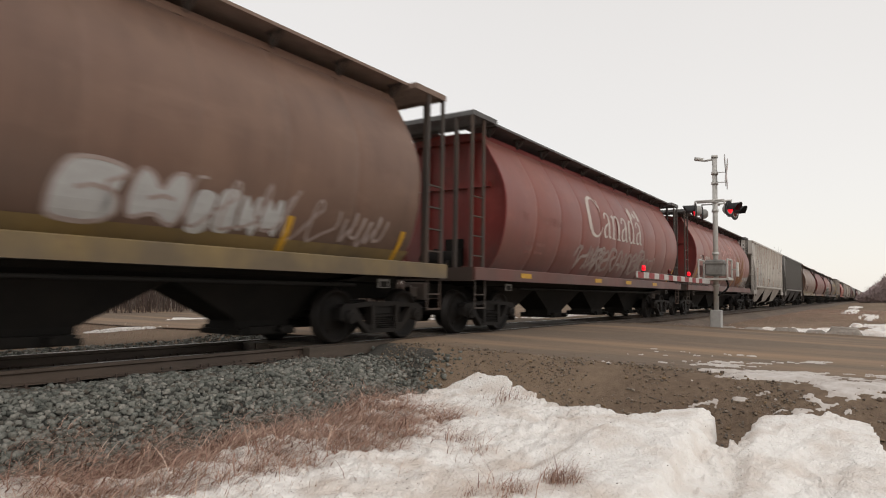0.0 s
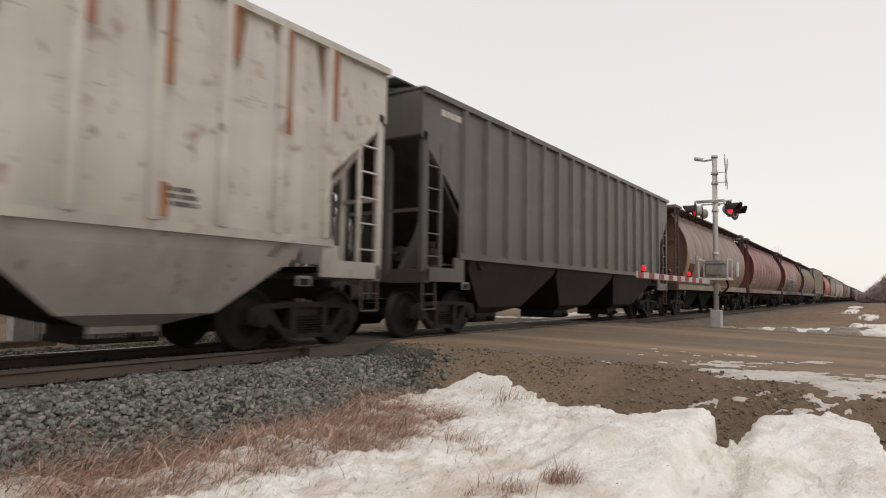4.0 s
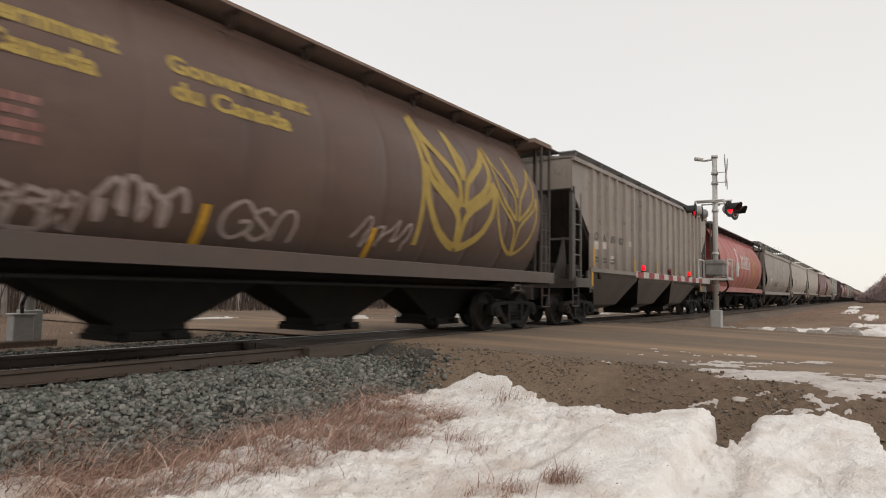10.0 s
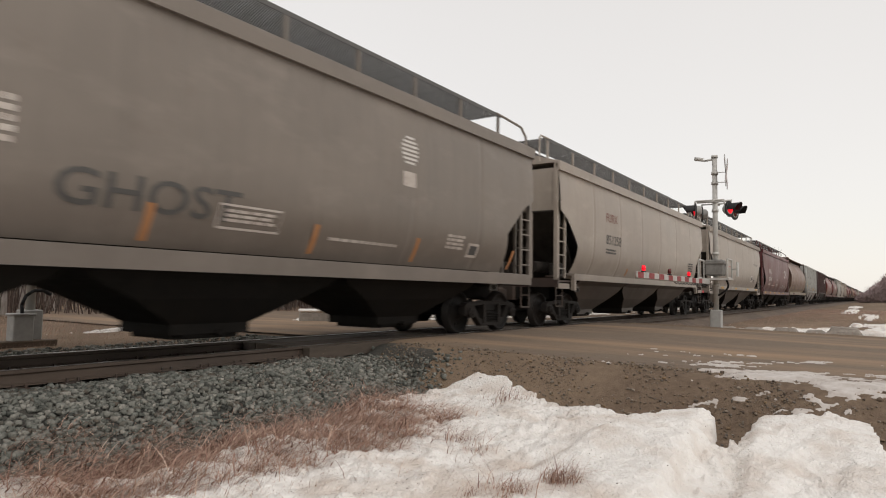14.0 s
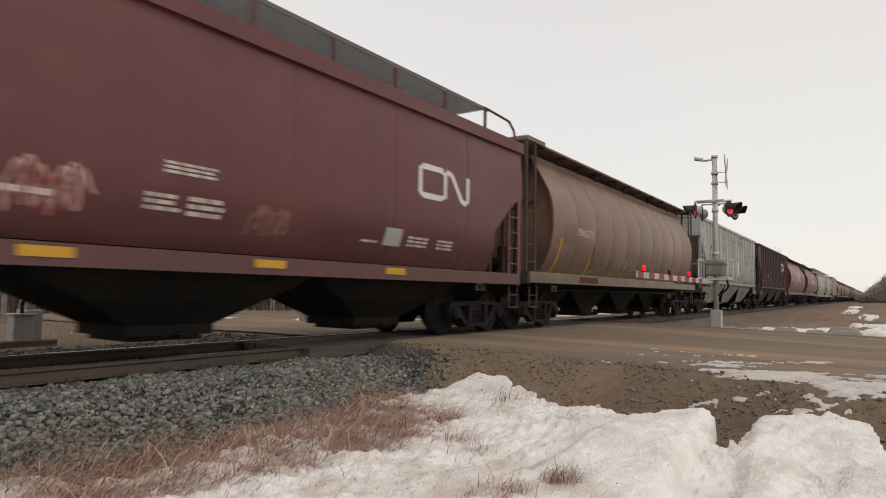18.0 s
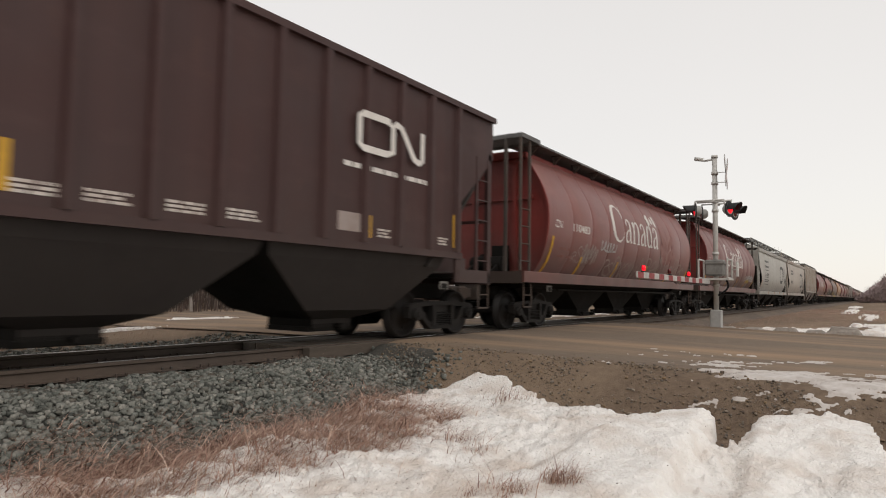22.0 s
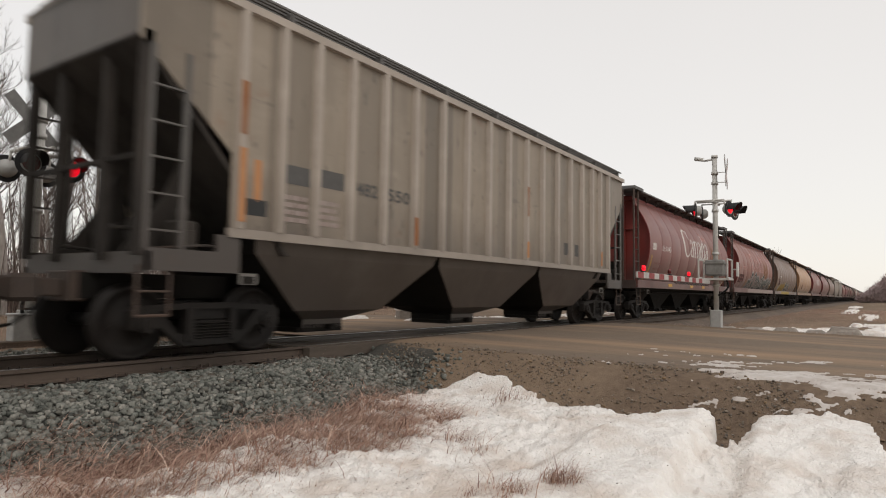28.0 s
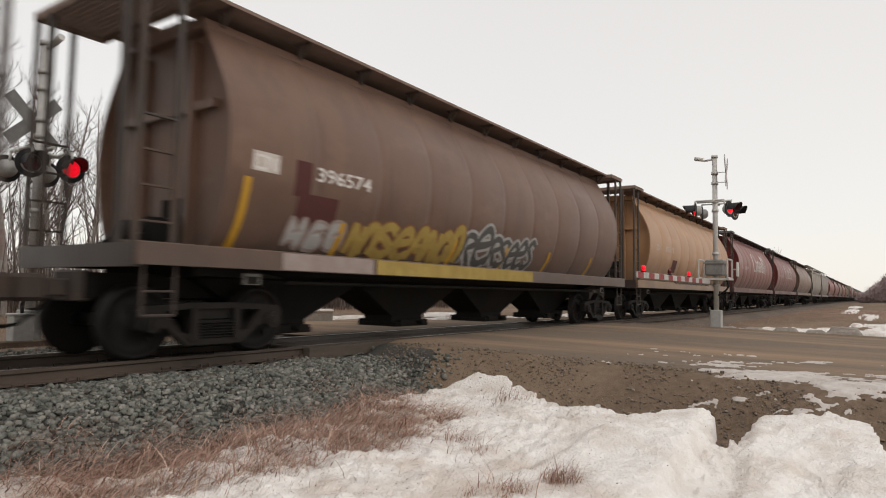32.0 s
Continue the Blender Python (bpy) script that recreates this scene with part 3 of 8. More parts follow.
def cylinder_car(car, body, sill=None, roof=None, near=True):
    """A rounded four-bay covered hopper for grain."""
    sill = sill or body
    if body in (PAINT["red_a"], PAINT["red_b"], PAINT["red_c"], PAINT["red_d"]):
        sill = PAINT["red_sill"]
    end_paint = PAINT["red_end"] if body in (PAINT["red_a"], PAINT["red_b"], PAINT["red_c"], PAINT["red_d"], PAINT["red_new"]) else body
    seams = [-5.6, -4.2, -2.8, -1.4, 0, 1.4, 2.8, 4.2, 5.6]
    part("body", shared("cyl_body", lambda bm: skin(bm, CYL, -7.16, 7.16, seams)), body, car)

    for s, x in ((1, 6.97), (-1, -6.97)):
        part("end_sheet", shared(f"cyl_end_{s}", lambda bm: end_wall(bm, CYL, x, 0.06)), end_paint, car)
        for side in (-1, 1):
            part("end_rim", shared(f"cyl_rim_{s}_{side}", lambda bm: end_rim(bm, CYL, s, side, 6.99, 7.16)), end_paint, car)
        post = shared(f"cyl_stiffener_{s}", lambda bm: box(bm, x + s * 0.09 - 0.06, x + s * 0.09 + 0.06, -0.055, 0.055, 1.35, 4.25))
        for y in (-0.62, 0.62):
            part("stiffener", post, end_paint, car, at=pose(0, y, 0))
        # the hole's darkness is a black plate laid on the sheet, nothing is cut
        part("opening", shared(f"cyl_opening_{s}", lambda bm: box(bm, x + s * 0.034 - 0.006, x + s * 0.034 + 0.006, -0.42, 0.10, 1.42, 2.12, 0.003)), BLACK, car, "black plate standing for a dark opening in the end sheet")
        part("crossbar", shared(f"cyl_crossbar_{s}", lambda bm: box(bm, x + s * 0.08 - 0.05, x + s * 0.08 + 0.05, -1.12, 1.12, 3.28, 3.40)), end_paint, car)

    def deck(bm):
        prism(bm, [(-0.95, 4.36), (-0.99, 4.375), (-0.955, 4.495), (-0.3, 4.56), (0.3, 4.56), (0.955, 4.495), (0.99, 4.375), (0.95, 4.36)], "x", -7.17, 7.17)
    part("roof", shared("cyl_roof", deck), end_paint, car)

    def hatches(bm):
        box(bm, -6.6, 6.6, -0.28, 0.28, 4.555, 4.66, 0.02)
    part("hatch_cover", shared("cyl_hatch", hatches), GRATE, car)

    def walk_board(bm):
        # a thin grating carried out over the shoulder of the body, with a turned-down edge
        prism(bm, [(-0.40, 4.705), (-0.40, 4.685), (-1.235, 4.685), (-1.235, 4.655), (-1.255, 4.655), (-1.255, 4.705)], "x", -7.3, 7.3)
    make = mirrored(walk_board, "cyl_walk")
    for sy in (-1, 1):
        part("running_board", make(1, sy), roof or GRATE, car, "grey steel roof walkway grating")

    def bracket(bm):
        # a flat bar under the grating and a strut back to the body
        box(bm, -0.025, 0.025, -1.23, -0.90, 4.655, 4.684)
        box(bm, -0.025, 0.025, -0.99, -0.955, 4.46, 4.655)
        tube(bm, (0.0, -1.20, 4.660), (0.0, -0.985, 4.44), 0.021, 6)
    for sy in ((-1, 1) if near else (-1,)):
        make = mirrored(bracket, "cyl_bracket")
        for k in range(11):
            part("bracket", make(1, sy), IRON, car, at=pose(-6.9 + 1.4 * k, 0, 0))

    def platform(bm):
        # an open rectangular frame
        for v, w in (((7.26, 7.30), (-1.42, 1.42)), ((8.21, 8.25), (-1.42, 1.42))):
            box(bm, *v, *w, 4.600, 4.705)
        for y in (-1.40, 1.40):
            box(bm, 7.30, 8.21, y - 0.02, y + 0.02, 4.600, 4.705)
        bmesh.ops.remove_doubles(bm, verts=bm.verts[:], dist=0.03)
    for s in (1, -1):
        deck_part = part("end_platform", mirrored(platform, "cyl_platform")(s, -1), roof or GRATE, car, "grey steel end walkway grating")
        if near:
            slat = shared("platform_slat", lambda bm: box(bm, -0.03, 0.03, -1.385, 1.385, 4.670, 4.700))
            for k in range(11):
                part("slat", slat, roof or GRATE, deck_part, at=pose(s * (7.335 + k * 0.084), 0, 0))
    corner_parts("ladder", lambda bm: ladder(bm, 1.40, 4.60, 7.74, 8.21, -1.38, top_rung=3.15), "cyl_ladder", IRON, car)
    corner_parts("end_post", lambda bm: box(bm, 8.16, 8.24, -1.0, -0.93, 1.36, 4.60), "cyl_post", IRON, car)

    def brace(bm):
        # sloped stiffeners from the end sill to the end sheet
        prism(bm, [(7.0, 1.9), (7.07, 1.9), (7.93, 1.36), (7.78, 1.33), (7.0, 1.33)], "y", -0.04, 0.04)
    for s in (1, -1):
        make = mirrored(brace, "cyl_brace")
        for y in (-0.35, 0.35):
            part("brace", make(s, -1), BLACK, car, at=pose(0, y, 0))

    def shelf(bm):
        box(bm, 6.98, 8.14, -1.43, 1.43, 1.30, 1.37)
    for s in (1, -1):
        part("end_floor", mirrored(shelf, "cyl_shelf")(s, -1), BLACK, car)

    def side_sill(bm):
        prism(bm, [(-1.505, 1.145), (-1.505, 1.395), (-1.49, 1.41), (-1.16, 1.43), (-1.16, 1.38), (-1.44, 1.355), (-1.44, 1.20), (-1.36, 1.18), (-1.36, 1.145)], "x", -8.24, 8.24)
    make = mirrored(side_sill, "cyl_sill")
    for sy in (-1, 1):
        part("side_sill", make(1, sy), sill, car)

    def end_sill(bm):
        box(bm, 8.14, 8.25, -1.435, 1.435, 1.12, 1.40)
    for s in (1, -1):
        part("end_sill", mirrored(end_sill, "cyl_endsill")(s, -1), PAINT["grimy_shaded_end"], car)

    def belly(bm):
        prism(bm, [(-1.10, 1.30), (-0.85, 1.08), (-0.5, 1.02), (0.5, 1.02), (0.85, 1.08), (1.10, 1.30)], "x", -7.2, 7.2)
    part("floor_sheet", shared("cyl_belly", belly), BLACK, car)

    def pipe_line(bm):
        tube(bm, (-5.9, -1.28, 0.98), (5.9, -1.28, 0.98), 0.03, 8)
    part("pipe", shared("cyl_pipe", pipe_line), BLACK, car)
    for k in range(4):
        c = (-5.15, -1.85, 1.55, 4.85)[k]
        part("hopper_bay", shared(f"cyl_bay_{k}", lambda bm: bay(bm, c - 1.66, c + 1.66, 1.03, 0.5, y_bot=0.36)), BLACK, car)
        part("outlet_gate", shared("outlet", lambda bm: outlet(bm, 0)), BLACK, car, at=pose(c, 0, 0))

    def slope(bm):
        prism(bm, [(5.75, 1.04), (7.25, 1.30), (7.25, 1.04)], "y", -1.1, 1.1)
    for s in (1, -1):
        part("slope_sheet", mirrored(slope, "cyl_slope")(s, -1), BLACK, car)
    if near:
        def wheel(bm):
            lathe(bm, [(0.24, 0), (0.27, 0.02), (0.27, 0.05), (0.24, 0.06)], 18)
            for k in range(4):
                a = math.pi / 2 * k
                tube(bm, (0, 0.03, 0), (0.25 * math.cos(a), 0.03, 0.25 * math.sin(a)), 0.014, 6)
        part("brake_wheel", shared("brake_wheel", wheel), IRON, car, at=pose(8.06, 0.4, 2.2, rz=90))

        def tank(bm):
            tube(bm, (-7.35, -0.45, 1.62), (-7.35, 0.45, 1.62), 0.2, 14)
        part("air_tank", shared("air_tank", tank), BLACK, car)


def brake_gear(car, s):
    """Brake cylinder, valve, rods, pipes and hand wheel on the open end of a car; s: which end."""
    def cylinder(bm):
        tube(bm, (7.0, -0.55, 1.62), (7.75, -0.55, 1.62), 0.15, 14)
        tube(bm, (6.95, -0.55, 1.62), (7.0, -0.55, 1.62), 0.18, 14)
        tube(bm, (7.75, -0.55, 1.62), (8.0, -0.55, 1.62), 0.03, 8)

    def valve(bm):
        box(bm, 7.25, 7.55, -1.25, -0.95, 1.30, 1.72, 0.03)
        box(bm, 7.30, 7.50, -1.30, -1.25, 1.40, 1.60, 0.01)
        tube(bm, (7.40, -1.1, 1.72), (7.40, -1.1, 1.86), 0.08, 10)

    def rods(bm):
        pipe(bm, [(6.8, -1.2, 1.42), (7.2, -1.3, 1.42), (7.9, -1.3, 1.34), (8.05, -1.1, 1.34)], 0.018, 6)

    def chain_pipe(bm):
        pipe(bm, [(8.12, 0.45, 2.15), (8.12, 0.45, 1.40), (7.6, 0.30, 1.36)], 0.022, 6)
    for name, build in (("brake_cylinder", cylinder), ("brake_valve", valve), ("brake_rod", rods), ("brake_pipe", chain_pipe)):
        part(name, mirrored(build, name)(s, -1), DARKSTEEL if name != "brake_rod" else IRON, car)


EVEN_POSTS = [-6.83 + 13.66 * k / 15 for k in range(16)]
TIGHT_POSTS = [s * x for s, run in ((-1, (6.83, 6.15, 5.48, 4.74, 3.92, 3.07, 2.19, 1.32, 0.44)), (1, (0.44, 1.32, 2.19, 3.07, 3.92, 4.74, 5.48, 6.15, 6.83))) for x in run]


def ribbed_car(car, body, under=None, posts=None, near=True, post_xs=EVEN_POSTS):
    """A flat-sided three-bay covered hopper with outside posts and open ends."""
    under, posts = under or body, posts or body
    gear = DARKSTEEL if body is PAINT["sand"] else PAINT["dark"] if body is PAINT["taupe"] else posts
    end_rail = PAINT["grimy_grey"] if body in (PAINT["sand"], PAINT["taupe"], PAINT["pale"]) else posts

    def sides(bm):
        out = [(-8.23, 4.66), (8.23, 4.66), (8.23, 3.75), (6.93, 2.62), (6.93, 1.58), (-6.93, 1.58), (-6.93, 2.62), (-8.23, 3.75)]
        for y0, y1 in ((-1.44, -1.41), (1.41, 1.44)):
            prism(bm, out, "y", y0, y1)
    part("side_sheet", shared("rib_sides", sides), body, car)
    for s in (1, -1):
        def end(bm):
            prism(bm, [(8.18, 4.66), (8.23, 4.66), (8.23, 3.80), (8.18, 3.80)], "y", -1.42, 1.42)

        def slope(bm):
            prism(bm, [(8.18, 3.80), (8.23, 3.80), (8.23, 3.76), (6.0, 1.35), (5.9, 1.35)], "y", -1.41, 1.41)
        part("end_sheet", mirrored(end, "rib_end")(s, -1), PAINT["muck_shade"] if body is PAINT["sand"] else body, car)
        part("slope_sheet", mirrored(slope, "rib_slope")(s, -1), PAINT["taupe"] if body in (PAINT["white"], PAINT["pale"]) else DARKSTEEL, car, "dark slope sheet")

        def gusset(bm):
            prism(bm, [(6.98, 1.30), (7.98, 1.30), (7.48, 2.0), (7.23, 2.55)], "y", -0.03, 0.03)
        for y in (-0.75, 0.75):
            part("gusset", mirrored(gusset, "rib_gusset")(s, -1), gear, car, at=pose(0, y, 0))

    def roof(bm):
        prism(bm, [(-1.47, 4.62), (-1.47, 4.68), (-0.6, 4.78), (0.6, 4.78), (1.47, 4.68), (1.47, 4.62)], "x", -8.23, 8.23)
    part("roof", shared("rib_roof", roof), body, car)

    def chord(bm):
        box(bm, -8.25, 8.25, -1.52, -1.44, 4.56, 4.67)
    make = mirrored(chord, "rib_chord")
    for sy in (-1, 1):
        part("top_chord", make(1, sy), posts, car)

    def sill(bm):
        box(bm, -6.98, 6.98, -1.50, -1.42, 1.54, 1.66)
    make = mirrored(sill, "rib_sill")
    for sy in (-1, 1):
        part("side_sill", make(1, sy), posts, car)

    if body in (PAINT["sand"], PAINT["taupe"]):
        def walkway(bm):
            # open bars over the eaves, held by short brackets
            for q in range(6):
                box(bm, -8.1, 8.1, -1.46 + q * 0.085, -1.42 + q * 0.085, 4.845, 4.875)
            for q in range(9):
                box(bm, -8.0 + q * 1.98, -7.94 + q * 1.98, -1.45, -0.95, 4.66, 4.845)
        make = mirrored(walkway, "rib_side_walk")
        for sy in (-1, 1):
            part("running_board", make(1, sy), MESHWALK, car, "grey steel roof walkway grating")
    else:
        def walkway(bm):
            box(bm, -7.98, 7.98, -0.9, -0.5, 4.86, 4.89)
        part("running_board", shared("rib_walk", walkway), GRATE, car)

    def lids(bm):
        box(bm, -7.18, 7.18, -0.3, 0.3, 4.77, 4.90, 0.02)
    part("hatch_cover", shared("rib_hatch", lids), body, car)

    def post(bm):
        prism(bm, [(-0.085, -1.435), (-0.05, -1.525), (0.05, -1.525), (0.085, -1.435)], "z", 1.66, 4.56)
    make = mirrored(post, "rib_post")
    for sy in ((-1, 1) if near else (-1,)):
        for x in post_xs:
            part("side_post", make(1, sy), posts, car, at=pose(x, 0, 0))

    for k in range(3):
        c = -4.35 + 4.35 * k

        rings = ((1.56, -2.14, 2.14, 1.40), (1.36, -2.07, 2.07, 1.33), (0.56, -1.0, 1.0, 0.95), (0.40, -0.46, 0.46, 0.55), (0.26, -0.46, 0.46, 0.55))
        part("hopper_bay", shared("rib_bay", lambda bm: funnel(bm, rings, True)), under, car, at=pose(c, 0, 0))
        # slopes across the car lie in shade, so black replaces the bay paint
        part("bay_slope", shared("rib_bay_slope", lambda bm: funnel(bm, rings, False)), BLACK, car, "hopper slope painted black for its shade", pose(c, 0, 0))
        part("outlet_gate", shared("outlet", lambda bm: outlet(bm, 0)), BLACK, car, at=pose(c, 0, 0))

    def stub(bm):
        box(bm, 6.88, 8.08, -1.48, -1.40, 1.08, 1.34)
        prism(bm, [(6.78, 1.56), (7.13, 1.56), (7.13, 1.30), (6.93, 1.08), (6.78, 1.08)], "y", -1.47, -1.41)
        box(bm, 8., 8.1, -1.48, 0.0, 1.05, 1.30)
    corner_parts("end_sill", stub, "rib_stub", end_rail, car)

    def floor_plate(bm):
        box(bm, 6.9, 8.03, -1.38, 1.38, 1.18, 1.24)
    for s in (1, -1):
        part("end_floor", mirrored(floor_plate, "rib_floor")(s, -1), BLACK, car)
    corner_parts("ladder", lambda bm: ladder(bm, 1.3, 3.72, 7.6, 8.06, -1.44, 5), "rib_ladder", PAINT["dark"] if gear is DARKSTEEL else gear, car)
    corner_parts("corner_post", lambda bm: box(bm, 8.06, 8.18, -1.44, -1.34, 1.25, 3.85), "rib_corner", gear, car)
    corner_parts("end_post", lambda bm: box(bm, 8.04, 8.16, -0.62, -0.50, 1.2, 3.85), "rib_endpost", gear, car)

    def cross(bm):
        box(bm, 8.08, 8.14, -1.38, 1.38, 2.38, 2.44)
    for s in (1, -1):
        part("grab_iron", mirrored(cross, "rib_cross")(s, -1), gear, car)
    if near:
        def tank(bm):
            tube(bm, (-7.40, 0.2, 1.55), (-7.40, 1.1, 1.55), 0.22, 14)
        part("air_tank", shared("rib_tank", tank), DARKSTEEL, car)
        brake_gear(car, -1)

        def end_walk(bm):
            box(bm, 7.83, 8.48, -0.95, 0.95, 4.86, 4.89)
        for s in (1, -1):
            part("end_platform", mirrored(end_walk, "rib_endwalk")(s, -1), GRATE, car)


def smooth_car(car, body, frame_paint=None, full_sill=True, ridged=False, near=True, under=None):
    """A smooth curved-side covered hopper with a heavy top rail and cut-away ends."""
    frame_paint = frame_paint or body

    def cut(z):
        # the side's end drawn in below the slope sheet, in three straight runs
        if z > 3.08:
            return 0.0
        if z > 2.85:
            return 0.48 * (3.08 - z) / 0.23
        if z > 2.2:
            return 0.48 + 0.74 * (2.85 - z) / 0.65
        return 1.22 - 0.16 * (2.2 - z)
    seams = [-5.7, -3.42, -1.14, 1.14, 3.42, 5.7]

    def shell(bm):
        zs = sorted([1.30 + (4.14 - 1.30) * i / 18 for i in range(19)] + [2.2, 2.85, 3.08])
        levels = len(zs) - 1
        stations = sorted({-8.1, 8.1, -7.8, 7.8, -7.4, 7.4, -7., 7.} | {s + d for s in seams for d in (-0.3, -0.12, -0.05, 0, 0.05, 0.12, 0.3)})
        for side in (-1, 1):
            rows = []
            for x in stations:
                d = 0.018 if any(abs(x - s) < 1e-6 for s in seams) else 0
                rows.append([bm.verts.new((max(min(x, 8.1 - cut(z)), -8.1 + cut(z)), side * (width_at(SMOOTH, z) - d), z)) for z in zs])
            for a, b in zip(rows, rows[1:]):
                for i in range(levels):
                    f = bm.faces.new((a[i], b[i], b[i + 1], a[i + 1]))
                    f.smooth = True
        bmesh.ops.remove_doubles(bm, verts=bm.verts[:], dist=1e-5)
        bmesh.ops.recalc_face_normals(bm, faces=bm.faces[:])
    part("side_sheet", shared("smo_shell", shell), body, car)

    def end(bm):
        prism(bm, [(8.04, 4.20), (8.09, 4.20), (8.09, 3.08), (8.04, 3.08)], "y", -1.46, 1.46)

    def slope(bm):
        prism(bm, [(8.04, 3.08), (8.09, 3.08), (8.09, 3.04), (6.1, 1.30), (6.0, 1.30)], "y", -1.46, 1.46)
        for v in bm.verts:
            # it narrows with the body towards the bottom
            v.co.y *= 0.77 + 0.21 * min(max((v.co.z - 1.3) / 1.6, 0), 1)
    for s in (1, -1):
        part("end_sheet", mirrored(end, "smo_end")(s, -1), body, car)
        part("slope_sheet", mirrored(slope, "smo_slope")(s, -1), DARKSTEEL, car, "dark slope sheet")

    def rail(bm):
        prism(bm, [(-1.47, 4.12), (-1.55, 4.12), (-1.55, 4.36), (-1.40, 4.40), (-1.40, 4.30)], "x", -8.16, 8.16)
    make = mirrored(rail, "smo_rail")
    for sy in (-1, 1):
        part("top_rail", make(1, sy), frame_paint, car)
    if ridged:
        for k in range(3):
            make = mirrored(lambda bm: box(bm, -8.1, 8.1, -1.565 + k * 0.0, -1.50, 4.16 + k * 0.075, 4.19 + k * 0.075), f"smo_ridge_{k}")
            for sy in (-1, 1):
                part("rail_rib", make(1, sy), frame_paint, car)

    def roof(bm):
        prism(bm, [(-1.45, 4.34), (-1.45, 4.38), (-0.7, 4.60), (0.7, 4.60), (1.45, 4.38), (1.45, 4.34)], "x", -8.1, 8.1)
    part("roof", shared("smo_roof", roof), body, car)

    far_end = 7.4 if full_sill and not ridged else 7.85

    def walkway(bm):
        # open grating: flat bars along the car with daylight between them, and an edge angle
        box(bm, -far_end, far_end, -1.025, -1.0, 5.02, 5.095)
        for q in range(22):
            y = -0.985 + q * 0.042
            box(bm, -far_end, far_end, y, y + 0.028, 5.086, 5.092)
        for q in range(40):
            x = -far_end + 0.02 + q * (2 * far_end - 0.05) / 39
            box(bm, x, x + 0.012, -1.0, -0.05, 5.08, 5.086)
    make = mirrored(walkway, f"smo_walk_{far_end}")
    prop = mirrored(lambda bm: box(bm, -0.03, 0.03, -1.02, -0.97, 4.44, 5.06), "smo_prop")
    for sy in (-1, 1):
        board = part("running_board", make(1, sy), MESHWALK, car, "grey steel roof walkway grating")
        for k in range(10):
            part("prop", prop(1, sy), frame_paint, board, at=pose((far_end - 0.1) * (k / 4.5 - 1), 0, 0))

    def hoop(bm):
        if full_sill and not ridged:
            pipe(bm, [(8.08, -1.36, 4.36), (8.04, -1.34, 4.68), (7.92, -1.28, 4.88), (7.45, -1.04, 5.06), (7.2, -1.02, 5.08)], 0.03)
        else:
            pipe(bm, [(8.30, -1.02, 4.36), (8.30, -1.02, 4.98), (8.22, -1.02, 5.07), (7.7, -1.02, 5.08)], 0.025)
    corner_parts("handrail", hoop, "smo_hoop_low" if full_sill and not ridged else "smo_hoop", frame_paint, car)

    def lids(bm):
        box(bm, -7.2, 7.2, -0.32, 0.32, 4.59, 4.76, 0.02)
    part("hatch_cover", shared("smo_hatch", lids), body, car)
    if full_sill:
        def side_sill(bm):
            prism(bm, [(-1.50, 1.08), (-1.50, 1.32), (-1.12, 1.35), (-1.12, 1.29), (-1.42, 1.27), (-1.42, 1.08)], "x", -8.1, 8.1)
        make = mirrored(side_sill, "smo_sill")
        for sy in (-1, 1):
            part("side_sill", make(1, sy), frame_paint, car)
    else:
        def side_sill(bm):
            prism(bm, [(-1.50, 1.26), (-1.50, 1.44), (-1.22, 1.46), (-1.22, 1.40), (-1.42, 1.38), (-1.42, 1.26)], "x", -7.1, 7.1)
        make = mirrored(side_sill, "smo_sill_short")
        for sy in (-1, 1):
            part("side_sill", make(1, sy), frame_paint, car)

        def stub(bm):
            box(bm, 7.4, 8.1, -1.49, -1.41, 1.02, 1.16)
            box(bm, 6.96, 7.1, -1.50, -1.40, 0.98, 1.28)
        corner_parts("end_stub", stub, "smo_stub", frame_paint, car)

    def end_sill(bm):
        box(bm, 8.02, 8.12, -1.48, 1.48, 1.06, 1.30)
        box(bm, 6.9, 8.05, -1.38, 1.38, 1.20, 1.25)
    for s in (1, -1):
        part("end_sill", mirrored(end_sill, "smo_endsill")(s, -1), frame_paint if ridged else PAINT["grimy_shaded_end"], car)
    bays = 3
    for k in range(bays):
        c = -4.15 + 4.15 * k

        rings = ((1.34, -2.08, 2.08, 1.42), (1.14, -2.05, 2.05, 1.14), (0.98, -1.86, 1.86, 1.06), (0.74, -1.30, 1.30, 0.92), (0.40, -0.62, 0.62, 0.62), (0.26, -0.62, 0.62, 0.62))
        part("hopper_bay", shared("smo_bay", lambda bm: funnel(bm, rings, True)), under or BLACK, car, at=pose(c, 0, 0))
        # shade on these cross slopes is put in as plain black
        part("bay_slope", shared("smo_bay_slope", lambda bm: funnel(bm, rings, False)), BLACK, car, "hopper slope painted black for its shade", pose(c, 0, 0))
        part("outlet_gate", shared("outlet", lambda bm: outlet(bm, 0)), BLACK, car, at=pose(c, 0, 0))
    corner_parts("ladder", lambda bm: ladder(bm, 1.3, 3.02, 7.63, 8.06, -1.46, 4), "smo_ladder", frame_paint, car)
    corner_parts("corner_post", lambda bm: box(bm, 8.06, 8.16, -1.47, -1.37, 1.25, 4.3), "smo_corner", frame_paint, car)
    corner_parts("end_post", lambda bm: box(bm, 8.06, 8.14, -0.72, -0.62, 1.25, 3.3), "smo_endpost", frame_paint, car)
    corner_parts("end_ladder", lambda bm: end_ladder(bm, 1.3, 4.2, 8.14), "smo_endladder", frame_paint, car, corners=((1, -1), (-1, 1)))
